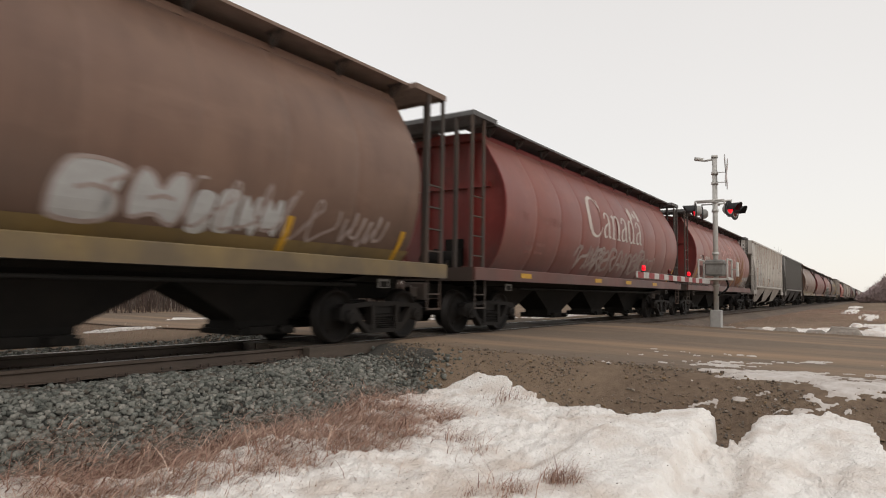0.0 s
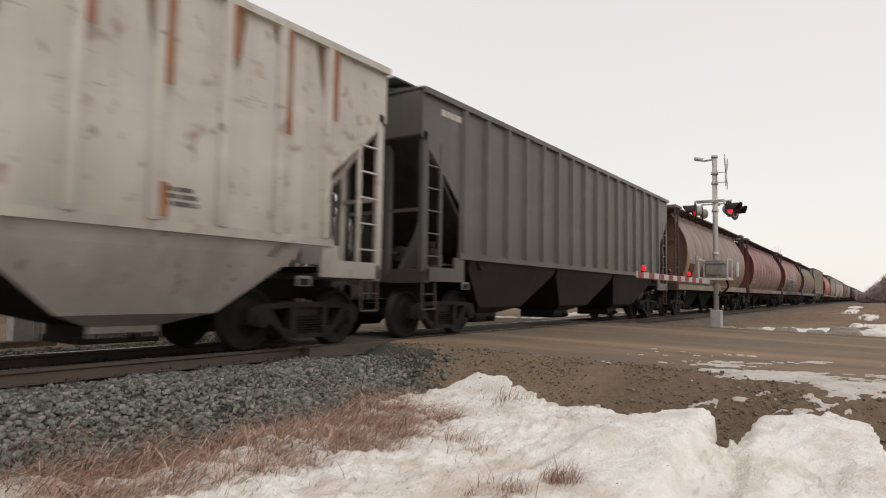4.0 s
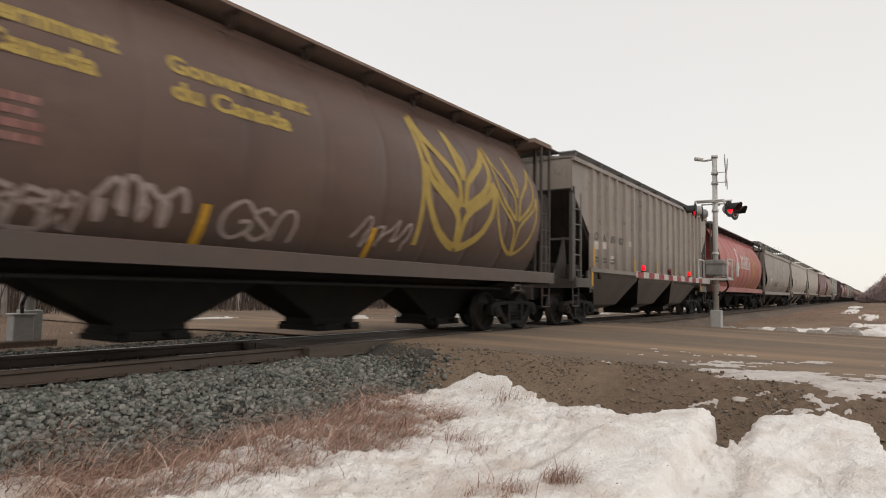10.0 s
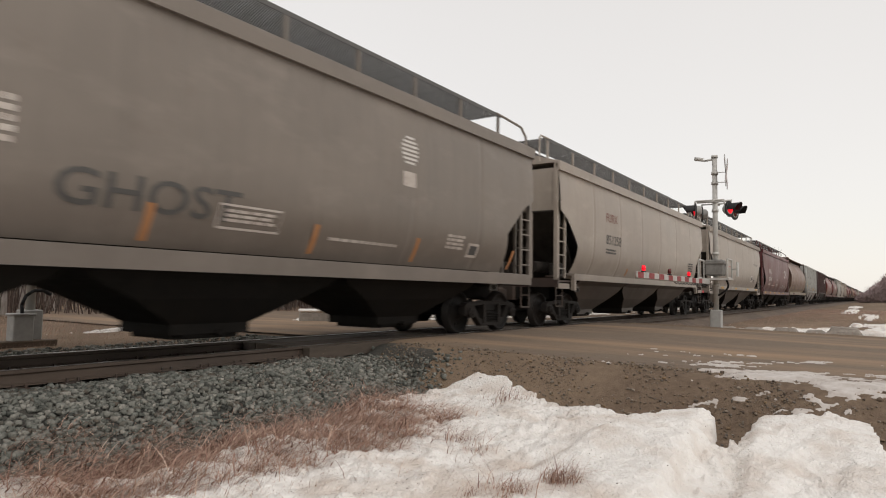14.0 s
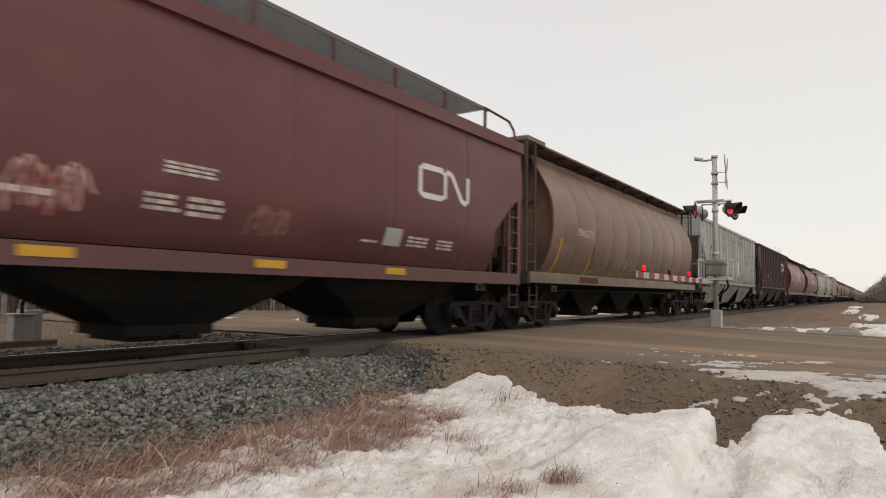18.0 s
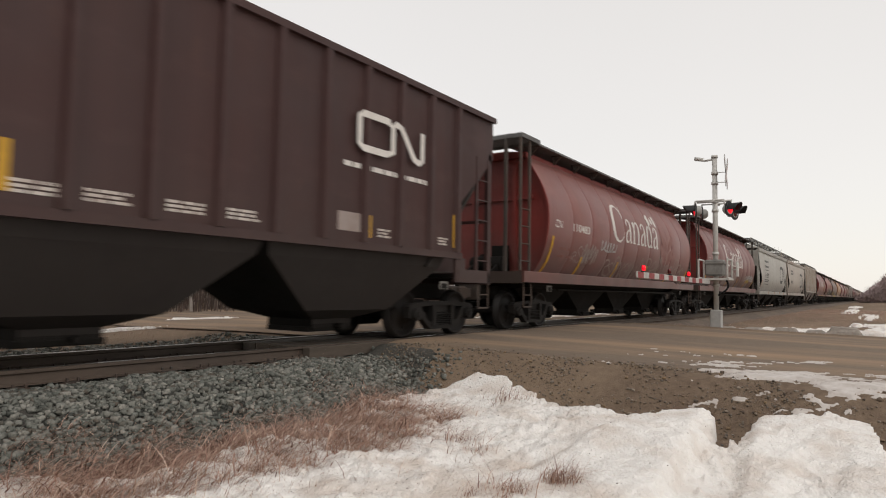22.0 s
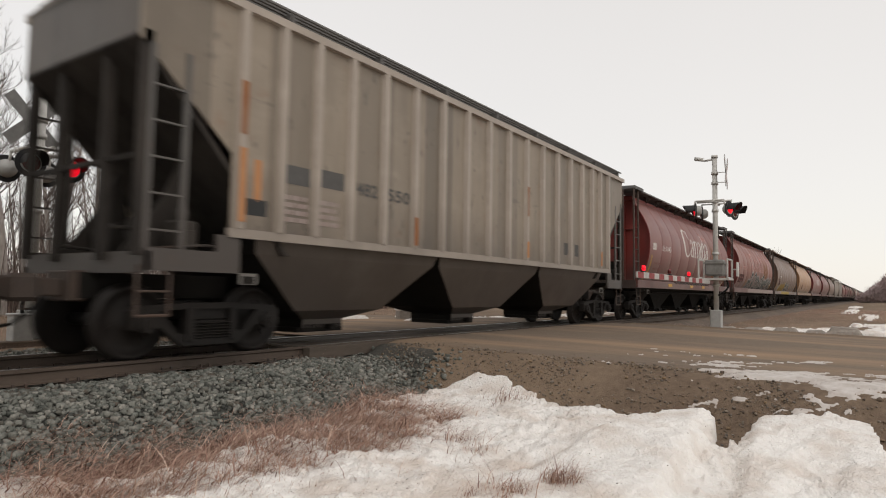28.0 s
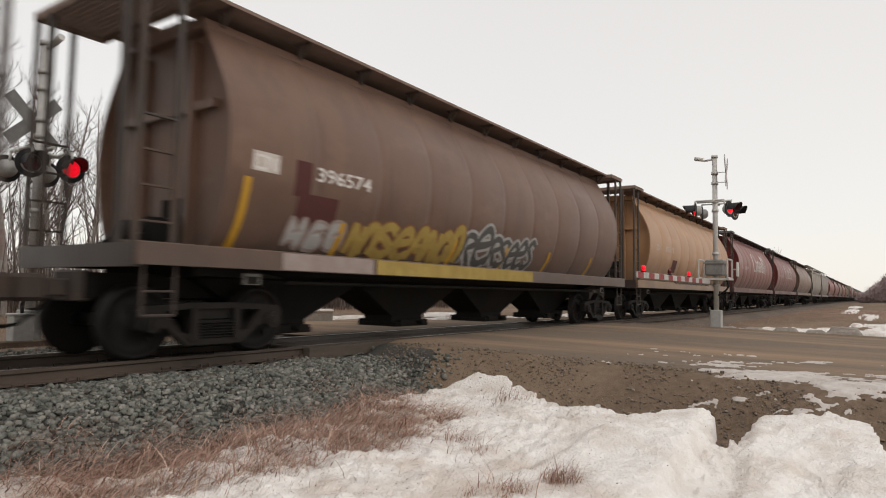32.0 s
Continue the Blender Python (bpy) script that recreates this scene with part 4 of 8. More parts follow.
    if near:
        def tank(bm):
            tube(bm, (-7.5, 0.2, 1.55), (-7.5, 1.1, 1.55), 0.22, 14)
        part("air_tank", shared("smo_tank", tank), DARKSTEEL, car)
        brake_gear(car, -1)

# Each car: the place of its middle along the track at the start, its kind, paints, and what is written on it.
TRAIN = [
    (1.71, "cyl", "brown", "yellow", "weathered brown grain hopper car with yellow sill and white graffiti"),
    (19.23, "cyl", "red_a", "red_a", "red grain hopper car with worn white lettering and chalky graffiti"),
    (36.97, "cyl", "red_b", "red_b", "red grain hopper car with white lettering and ochre wheat emblem"),
    (54.90, "rib", "white", "white", "rust-streaked white ribbed hopper car with black stencilled marks"),
    (72.40, "rib", "dark", "dark", "dark grey ribbed hopper car, dusty and plain"),
    (90.33, "cyl", "tan", "yellow", "dusty tan grain hopper car with yellow sill and faint graffiti"),
    (108.14, "cyl", "red_c", "red_c", "dull red grain hopper car with faded lettering"),
    (125.80, "cyl", "red_b", "red_b", "red grain hopper car with large grey-green graffiti letters"),
    (143.68, "cyl", "umber", "umber", "dark brown grain hopper car with olive-yellow wheat emblem"),
    (161.44, "rib", "taupe", "taupe", "taupe grey ribbed hopper car with yellow reflector strips"),
    (179.33, "cyl", "red_new", "red_new", "bright red grain hopper car with clean wheat emblems"),
    (197.03, "smooth", "grey", "grey", "grey smooth-sided hopper car with white marks"),
    (214.81, "smooth_cut", "cream", "cream", "cream smooth-sided hopper car with dark number"),
    (232.75, "smooth_cut", "cream", "cream", "cream smooth-sided hopper car with ridged top rail"),
    (250.70, "smooth", "maroon", "maroon", "maroon smooth-sided hopper car with white lettering"),
    (267.55, "cyl", "tan", "yellow", "dusty tan grain hopper car with yellow sill and white number"),
    (285.50, "rib", "pale", "pale", "pale grey ribbed hopper car with dark band, scraped paint"),
    (303.42, "rib", "maroon_b", "maroon_b", "brown-maroon ribbed hopper car with white marks"),
    (321.31, "cyl", "red_c", "red_c", "red grain hopper car with white lettering and graffiti outlines"),
    (339.07, "cyl", "red_d", "red_d", "red grain hopper car with white lettering and chalky scrawl"),
    (357.10, "smooth", "light", "light", "pale grey smooth-sided hopper car with dark marks and ridged rail"),
    (374.55, "smooth", "cream", "cream", "cream smooth-sided hopper car with large dark emblem"),
    (392.58, "rib", "sand", "sand", "sandy grey ribbed hopper car, rust-stained"),
    (410.48, "cyl", "red_c", "red_c", "dull red grain hopper car with crisp white lettering"),
    (428.37, "cyl", "red_b", "red_b", "red grain hopper car with silver and black graffiti"),
    (446.17, "cyl", "brown", "brown", "weathered brown grain hopper car with ochre and grey graffiti"),
    (464.01, "cyl", "orange", "orange", "orange-tan grain hopper car"),
    (481.85, "cyl", "red_a", "red_a", "dull red grain hopper car with white lettering"),
    (499.69, "cyl", "red_c", "red_c", "dull red grain hopper car"),
]
FAR = ["tan cyl", "sand smooth", "grey smooth", "red_a cyl", "red_c cyl", "brown cyl", "red_b cyl", "tan cyl", "grey rib", "red_a cyl", "cream smooth", "red_c cyl", "tan cyl", "red_b cyl", "green rib", "red_a cyl",
       "brown cyl", "red_b cyl", "red_c cyl", "light smooth", "tan cyl", "red_a cyl", "red_c cyl", "red_b cyl", "brown cyl", "red_a cyl", "grey smooth", "red_c cyl"]
for k, s in enumerate(FAR):
    paint_name, kind = s.split()
    TRAIN.append((499.69 + 17.84 * (k + 1), kind, paint_name, paint_name, "weathered hopper car far down the train"))

for number, (middle, kind, body, sill, label) in enumerate(TRAIN):
    near = number < 29
    car = thing("hopper_car", label, "railway car", pose(middle, TRACK, 0), "hopper cars of the train")
    if kind == "cyl":
        cylinder_car(car, PAINT[body], PAINT[sill], roof=DUSTWALK if body in ("tan", "brown", "umber", "orange") else None, near=near)
    elif kind == "rib":
        ribbed_car(car, PAINT[body], near=near, posts=PAINT["cream"] if body == "sand" else None, post_xs=TIGHT_POSTS if body in ("sand", "taupe", "pale") else EVEN_POSTS, under=PAINT["under_shade"] if body in ("maroon_b", "dark") else PAINT[body if body in ("white", "pale") else "muck_shade"])
    else:
        smooth_car(car, PAINT[body], full_sill=kind == "smooth", ridged=number in (13, 20, 21), near=near, under=PAINT["muck_shade"] if kind == "smooth_cut" else None)
    under_parts(car)
    CARS.append((car, middle))

# ---- lettering, emblems and graffiti on the cars ----


def words(car, profile, text, x0, x1, z, cap, material, name="lettering", lift=0.007, thick=0.0, slant=0.0):
    bm = letters(text, 0, 0, cap, 1.0, thick, slant)
    wide = max(v.co.x for v in bm.verts)
    for v in bm.verts:
        v.co = Vector((x0 + v.co.x * (x1 - x0) / wide, 0, z + v.co.z))
    fit_side(bm, profile)
    for one in islands(bm):
        drape(one, profile, lift)
        part(name, one, material, car)


def plate(car, profile, x0, x1, z0, z1, material, name="panel", lift=0.005):
    bm = bmesh.new()
    flat(bm, ((x0, z0), (x1, z0), (x1, z1), (x0, z1)))
    return decal(car, name, bm, profile, material, lift=lift)


def fine_print(car, profile, x, z, wide, high, rows, seed, material, name="small_print"):
    bm = bmesh.new()
    bars(bm, x, z, wide, high, rows, seed)
    return decal(car, name, bm, profile, material, lift=0.007)


def strips(car, profile, xs, material=None, z0=1.42, z1=1.92, wide=0.115, tall_first=True):
    for k, x in enumerate(xs):
        plate(car, profile, x - wide / 2, x + wide / 2, z0, z1 + (0.42 if k == 0 and tall_first else 0), material or YELLOW, "reflector_strip", 0.012)


def sill_tags(car, xs, z=1.23):
    mesh = shared(f"sill_tag_{z}", lambda bm: box(bm, -0.26, 0.26, -1.515, -1.498, z, z + 0.11))
    for x in xs:
        part("reflector_strip", mesh, YELLOW, car, at=pose(x, 0, 0))


KERNEL = [(0.03, 0.0), (0.30, 0.04), (0.64, 0.14), (0.90, 0.30), (0.985, 0.45), (1.0, 0.60)], [(1.0, 0.60), (0.84, 0.485), (0.56, 0.40), (0.26, 0.315), (0.09, 0.22), (0.03, 0.0)]
KERNEL_TOP = [(0.07, 0.33), (0.30, 0.395), (0.62, 0.49), (0.86, 0.62), (0.93, 0.75), (0.95, 0.87), (1.0, 1.0)], [(1.0, 1.0), (0.86, 0.845), (0.62, 0.73), (0.34, 0.63), (0.12, 0.52), (0.07, 0.33)]
KERNEL_SLIM = [(0.0, 0.56), (-0.08, 0.70), (-0.16, 0.97)], [(-0.16, 0.97), (-0.02, 0.82), (0.08, 0.70), (0.0, 0.56)]


def wheat(car, profile, x0, x1, z0, z1, material, outline=None, lift=0.007):
    """The ear of grain painted on the side: two pairs of kernels and a slim one on top."""
    c, w, h = (x0 + x1) / 2, (x1 - x0) / 2, z1 - z0
    for side, runs in ((-1, KERNEL), (1, KERNEL), (-1, KERNEL_TOP), (1, KERNEL_TOP), (1, KERNEL_SLIM)):
        pts = []
        for run in runs:
            pts += [(q.x, q.y) for q in curve_through([(c + side * u * w, z0 + v * h * (0.92 if side > 0 and v == 1.0 else 1.0)) for u, v in run])[:-1]]
        bm = bmesh.new()
        if outline:
            ribbon(bm, pts + [pts[0]], outline)
        else:
            flat(bm, pts)
            bmesh.ops.triangulate(bm, faces=bm.faces[:])
        decal(car, "emblem_leaf", bm, profile, material, lift=lift)


def worm(car, profile, x0, x1, z0, z1, material, name="emblem", lift=0.007):
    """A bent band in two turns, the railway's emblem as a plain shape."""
    w, h = x1 - x0, z1 - z0
    k = h * 0.17
    pts = [(0.44, 0.86), (0.44, 1.0), (0.06, 1.0), (0.0, 0.9), (0.0, 0.1), (0.06, 0.0), (0.40, 0.0), (0.50, 0.1), (0.50, 0.9), (0.56, 1.0), (0.64, 0.92), (0.86, 0.08), (0.94, 0.0), (1.0, 0.1), (1.0, 1.0)]
    bm = bmesh.new()
    ribbon(bm, [(x0 + k / 2 + px * (w - k), z0 + k / 2 + pz * (h - k)) for px, pz in pts], k)
    return decal(car, name, bm, profile, material, lift=lift)


def scrawl(car, profile, x0, x1, z0, z1, seed, material, wide=0.05, loops=6, lift=0.009):
    """A looping spray-can line that says nothing."""
    r = random.Random(seed)
    n = loops * 14
    ph, am = [r.uniform(0, 6.3) for _ in range(4)], [r.uniform(0.5, 1.0) for _ in range(4)]
    pts, mid, amp = [], (z0 + z1) / 2, (z1 - z0) / 2
    for k in range(n + 1):
        s = k / n
        a = s * loops * 2 * math.pi
        x = x0 + (x1 - x0) * s + (x1 - x0) / loops * 0.42 * math.sin(a * 1.0 + ph[0])
        z = mid + amp * max(-1, min(1, 0.75 * math.sin(a + ph[1]) + 0.35 * am[0] * math.sin(2.3 * a + ph[2]) + 0.2 * am[1] * math.sin(0.37 * a + ph[3])))
        pts.append((min(max(x, x0 - 0.1), x1 + 0.1), z))
    bm = bmesh.new()
    ribbon(bm, pts, wide)
    return decal(car, "spray_paint", bm, profile, material, lift=lift)


def block_tags(car, profile, x0, x1, z0, z1, count, seed, fill, edge, edge_wide=0.05, spiky=0.3, round_by=0):
    """A row of fat letter-like shapes, filled and outlined."""
    r = random.Random(seed)
    step = (x1 - x0) / count
    for k in range(count):
        a, b = x0 + k * step + step * 0.03, x0 + (k + 1) * step - step * 0.0
        lean = step * r.uniform(0.05, 0.22)
        top, low = z1 - (z1 - z0) * r.uniform(0, 0.12), z0 + (z1 - z0) * r.uniform(0, 0.08)
        kind = r.randrange(3)
        if kind == 0:
            pts = [(a, low), (a + lean, top - 0.12), (a + lean + 0.1 * step, top), (b - 0.12 * step, top), (b + lean * 0.3, top - 0.14), (b - 0.05 * step, (low + top) / 2), (b, low + 0.1), (b - 0.08 * step, low)]
        elif kind == 1:
            pts = [(a, low), (a + lean * 0.6, top), (a + 0.36 * step, top - spiky * 0.2), (a + 0.5 * step, low + (top - low) * 0.55), (a + 0.66 * step, top), (b, top - 0.05), (b - lean * 0.6, low), (a + 0.6 * step, low + 0.04), (a + 0.45 * step, low + 0.16)]
        else:
            pts = [(a + 0.1 * step, low), (a, low + 0.2 * (top - low)), (a + lean, top - 0.1), (a + 0.4 * step, top), (b, top - 0.05), (b + lean * 0.2, top - 0.24 * (top - low)), (a + 0.62 * step, low + 0.62 * (top - low)), (b - 0.02 * step, low + 0.42 * (top - low)), (b - 0.1 * step, low)]
        for _ in range(round_by):
            # cut the corners to swell the shape
            pts = [q for p, o in zip(pts, pts[1:] + pts[:1]) for q in ((p[0] * 0.72 + o[0] * 0.28, p[1] * 0.72 + o[1] * 0.28), (p[0] * 0.28 + o[0] * 0.72, p[1] * 0.28 + o[1] * 0.72))]
        if fill:
            bm = bmesh.new()
            flat(bm, pts)
            bmesh.ops.triangulate(bm, faces=bm.faces[:])
            decal(car, "spray_paint", bm, profile, fill, lift=0.007)
        if edge:
            bm = bmesh.new()
            ribbon(bm, pts + [pts[0]], edge_wide)
            cz = low + (top - low) * r.uniform(0.4, 0.6)
            ribbon(bm, [(a + 0.32 * step, cz), (a + 0.55 * step, cz + 0.05), (a + 0.72 * step, cz + 0.02)], edge_wide)
            decal(car, "spray_paint", bm, profile, edge, lift=0.011)


# the loops of a spray can, as runs through a unit square
LOOPS = (
    [(0.9, 0.82), (0.5, 1.0), (0.12, 0.76), (0.5, 0.52), (0.88, 0.25), (0.5, 0.0), (0.08, 0.16)],
    [(0.1, 0.0), (0.08, 0.55), (0.3, 0.95), (0.7, 1.0), (0.92, 0.6), (0.9, 0.0)],
    [(0.08, 0.0), (0.14, 1.0), (0.52, 0.45), (0.84, 0.0), (0.92, 1.0)],
    [(0.92, 0.72), (0.55, 1.0), (0.12, 0.66), (0.14, 0.22), (0.5, 0.0), (0.9, 0.22), (0.88, 0.46), (0.58, 0.44)],
    [(0.14, 0.46), (0.8, 0.6), (0.6, 0.95), (0.2, 0.72), (0.14, 0.3), (0.5, 0.0), (0.92, 0.15)],
    [(0.0, 0.0), (0.3, 0.85), (0.58, 1.0), (0.78, 0.6), (0.92, 0.0), (0.7, 0.34), (0.28, 0.36)],
    [(0.1, 0.0), (0.12, 0.92), (0.68, 1.0), (0.86, 0.72), (0.34, 0.5), (0.96, 0.0)],
)


def throw_up(car, profile, x0, x1, z0, z1, seed, edge, fill=None, wide=0.30, ring=0.07, least=0.55):
    """Fat looping shapes of uneven size in a row: an outline colour with a darker fill inside it."""
    r = random.Random(seed)
    x = x0
    while x < x1 - 0.3:
        high = (z1 - z0) * r.choice((least, least + 0.1, 0.8, 1.0))
        step = min(high * r.uniform(0.75, 1.15), x1 - x)
        run = [(x + step * px + 0.12 * high * pz, z0 + high * pz, wide * r.uniform(0.85, 1.15) * (0.7 + 0.3 * high / (z1 - z0))) for px, pz in r.choice(LOOPS)]
        decal(car, "spray_paint", brush(run), profile, edge, lift=0.008)
        if fill:
            decal(car, "spray_paint", brush([(px, pz, w - 2 * ring) for px, pz, w in run]), profile, fill, lift=0.012)
        x += step * r.uniform(0.86, 1.0)


def islands(bm):
    """The loose pieces of a drawing, each as a bmesh of its own."""
    left, out = set(bm.faces), []
    while left:
        group, edge = set(), [next(iter(left))]
        while edge:
            f = edge.pop()
            if f in group:
                continue
            group.add(f)
            for v in f.verts:
                edge += [g for g in v.link_faces if g not in group]
        left -= group
        one, made = bmesh.new(), {}
        for f in sorted(group, key=lambda f: f.index):
            for v in f.verts:
                if v not in made:
                    made[v] = one.verts.new(v.co)
            one.faces.new([made[v] for v in f.verts])
        out.append(one)
    bm.free()
    return out


def curve_through(points, steps=5):
    """A smooth run through points of any width, by Catmull and Rom's rule."""
    p = [Vector(q) for q in points]
    p = [p[0] * 2 - p[1]] + p + [p[-1] * 2 - p[-2]]
    out = []
    for a, b, c, d in zip(p, p[1:], p[2:], p[3:]):
        for k in range(steps):
            t = k / steps
            out.append(0.5 * (b * 2 + (c - a) * t + (a * 2 - b * 5 + c * 4 - d) * t * t + (b * 3 - a - c * 3 + d) * t ** 3))
    return out + [p[-2]]


def brush(points, smooth_run=True):
    """A flat stroke that swells and thins: points of x, z and width."""
    pts = curve_through(points) if smooth_run else [Vector(q) for q in points]
    bm, last = bmesh.new(), None
    for i, p in enumerate(pts):
        d = pts[min(i + 1, len(pts) - 1)] - pts[max(i - 1, 0)]
        k = Vector((-d.y, d.x)).normalized() * max(p.z, 0.004) / 2
        pair = [bm.verts.new((p.x + k.x, 0, p.y + k.y)), bm.verts.new((p.x - k.x, 0, p.y - k.y))]
        if last:
            bm.faces.new((last[0], pair[0], pair[1], last[1]))
        last = pair
    return bm


# the strokes of a book face with serifs: x as a share of the letter's width, height and stroke width in metres
SERIF = {
    "C": [("soft", [(0.93, 0.80, 0.03), (0.86, 0.98, 0.05), (0.72, 1.11, 0.06), (0.50, 1.15, 0.08), (0.26, 1.03, 0.15), (0.12, 0.78, 0.21), (0.10, 0.54, 0.22), (0.15, 0.32, 0.20), (0.30, 0.11, 0.13), (0.54, 0.02, 0.075), (0.76, 0.07, 0.055), (0.92, 0.21, 0.04), (0.985, 0.33, 0.02)]),
          ("hard", [(0.93, 0.76, 0.045), (0.93, 1.16, 0.06)])],
    "a": [("soft", [(0.16, 0.57, 0.10), (0.19, 0.65, 0.085), (0.32, 0.735, 0.06), (0.50, 0.75, 0.06), (0.66, 0.67, 0.11), (0.70, 0.53, 0.145), (0.70, 0.30, 0.145), (0.71, 0.13, 0.13), (0.80, 0.03, 0.08), (0.98, 0.06, 0.03)]),
          ("soft", [(0.66, 0.47, 0.035), (0.46, 0.41, 0.05), (0.24, 0.33, 0.09), (0.13, 0.19, 0.135), (0.20, 0.06, 0.11), (0.36, 0.025, 0.06), (0.52, 0.06, 0.04), (0.65, 0.14, 0.03)])],
    "n": [("hard", [(0.20, 0.0, 0.145), (0.20, 0.72, 0.145)]), ("hard", [(0.03, 0.67, 0.04), (0.24, 0.735, 0.06)]), ("hard", [(0.02, 0.018, 0.036), (0.40, 0.018, 0.036)]),
          ("soft", [(0.27, 0.56, 0.04), (0.40, 0.69, 0.055), (0.58, 0.74, 0.07), (0.74, 0.66, 0.115), (0.79, 0.50, 0.145), (0.79, 0.25, 0.145), (0.79, 0.0, 0.145)]), ("hard", [(0.60, 0.018, 0.036), (0.98, 0.018, 0.036)])],
    "d": [("hard", [(0.76, 0.0, 0.14), (0.76, 1.12, 0.14)]), ("hard", [(0.56, 1.07, 0.04), (0.80, 1.13, 0.06)]), ("hard", [(0.76, 0.02, 0.04), (0.99, 0.03, 0.04)]),
          ("soft", [(0.70, 0.60, 0.035), (0.56, 0.72, 0.055), (0.38, 0.73, 0.075), (0.18, 0.60, 0.13), (0.11, 0.38, 0.15), (0.17, 0.15, 0.13), (0.34, 0.025, 0.08), (0.52, 0.03, 0.055), (0.70, 0.16, 0.035)])],
}


def canada(car, material, x0=-2.65, x1=2.45, flag=True, flag_material=None):
    w = x1 - x0
    for glyph, a, b, z in (("C", 0.0, 0.232, 2.55), ("a", 0.245, 0.385, 2.58), ("n", 0.39, 0.55, 2.58), ("a", 0.56, 0.70, 2.58), ("d", 0.70, 0.85, 2.58), ("a", 0.86, 1.0, 2.58)):
        whole = bmesh.new()
        for k, (soft, run) in enumerate(SERIF[glyph]):
            one = brush([(x0 + w * (a + (b - a) * px), z + pz, wide) for px, pz, wide in run], soft == "soft")
            drape(one, CYL, 0.007 + 0.0015 * k)
            tmp = bpy.data.meshes.new("tmp")
            one.to_mesh(tmp)
            one.free()
            whole.from_mesh(tmp)
            bpy.data.meshes.remove(tmp)
        part("wordmark", whole, material, car)
    if flag:
        fm = flag_material or material
        for a, b in ((-0.88, -0.68), (-0.16, 0.04)):
            plate(car, CYL, x1 + a, x1 + b, 3.42, 3.80, fm, "flag_bar", 0.007)
        bm = bmesh.new()
        cx = x1 - 0.42
        flat(bm, ((cx, 3.46), (cx + 0.04, 3.50), (cx + 0.14, 3.53), (cx + 0.10, 3.65), (cx + 0.04, 3.66), (cx, 3.77), (cx - 0.04, 3.66), (cx - 0.10, 3.65), (cx - 0.14, 3.53), (cx - 0.04, 3.50)))
        decal(car, "flag_leaf", bm, CYL, fm)


def reporting(car, profile, number, material, x=-5.75, z=2.57, mark=True):
    if mark:
        worm(car, profile, -6.92, -6.52, z, z + 0.2, material, "owner_mark")
    words(car, profile, number, x, x + 1.18, z, 0.2, material, "car_number", thick=0.004)


def dimension_data(car, seed, material, x=-6.5):
    fine_print(car, CYL, x, 1.98, 0.42, 0.12, 1, seed, material)
    fine_print(car, CYL, x + 0.55, 1.98, 0.5, 0.12, 1, seed + 1, material)
    fine_print(car, CYL, x + 0.02, 1.80, 0.36, 0.1, 1, seed + 2, material)
    fine_print(car, CYL, x + 0.55, 1.80, 0.46, 0.1, 1, seed + 3, material)


SIX = [-6.95, -4.15, -1.35, 1.45, 4.25, 7.25]
# how far each car's markings sit from their usual places along it
ALONG = [-0.21, 0.43, 0.54, 0.10, 0.47, 0.25, -0.05, 0.33, 0.07, 0.00, 0.09, 0.64, 0.97, 0.45, -0.46, 0.39, 0.00, 0.20, 0.17, 0.18, 0.30, 0.18, 0.00, 0.11, 0.07, 0.14, 0.60, 0.66, 1.02]


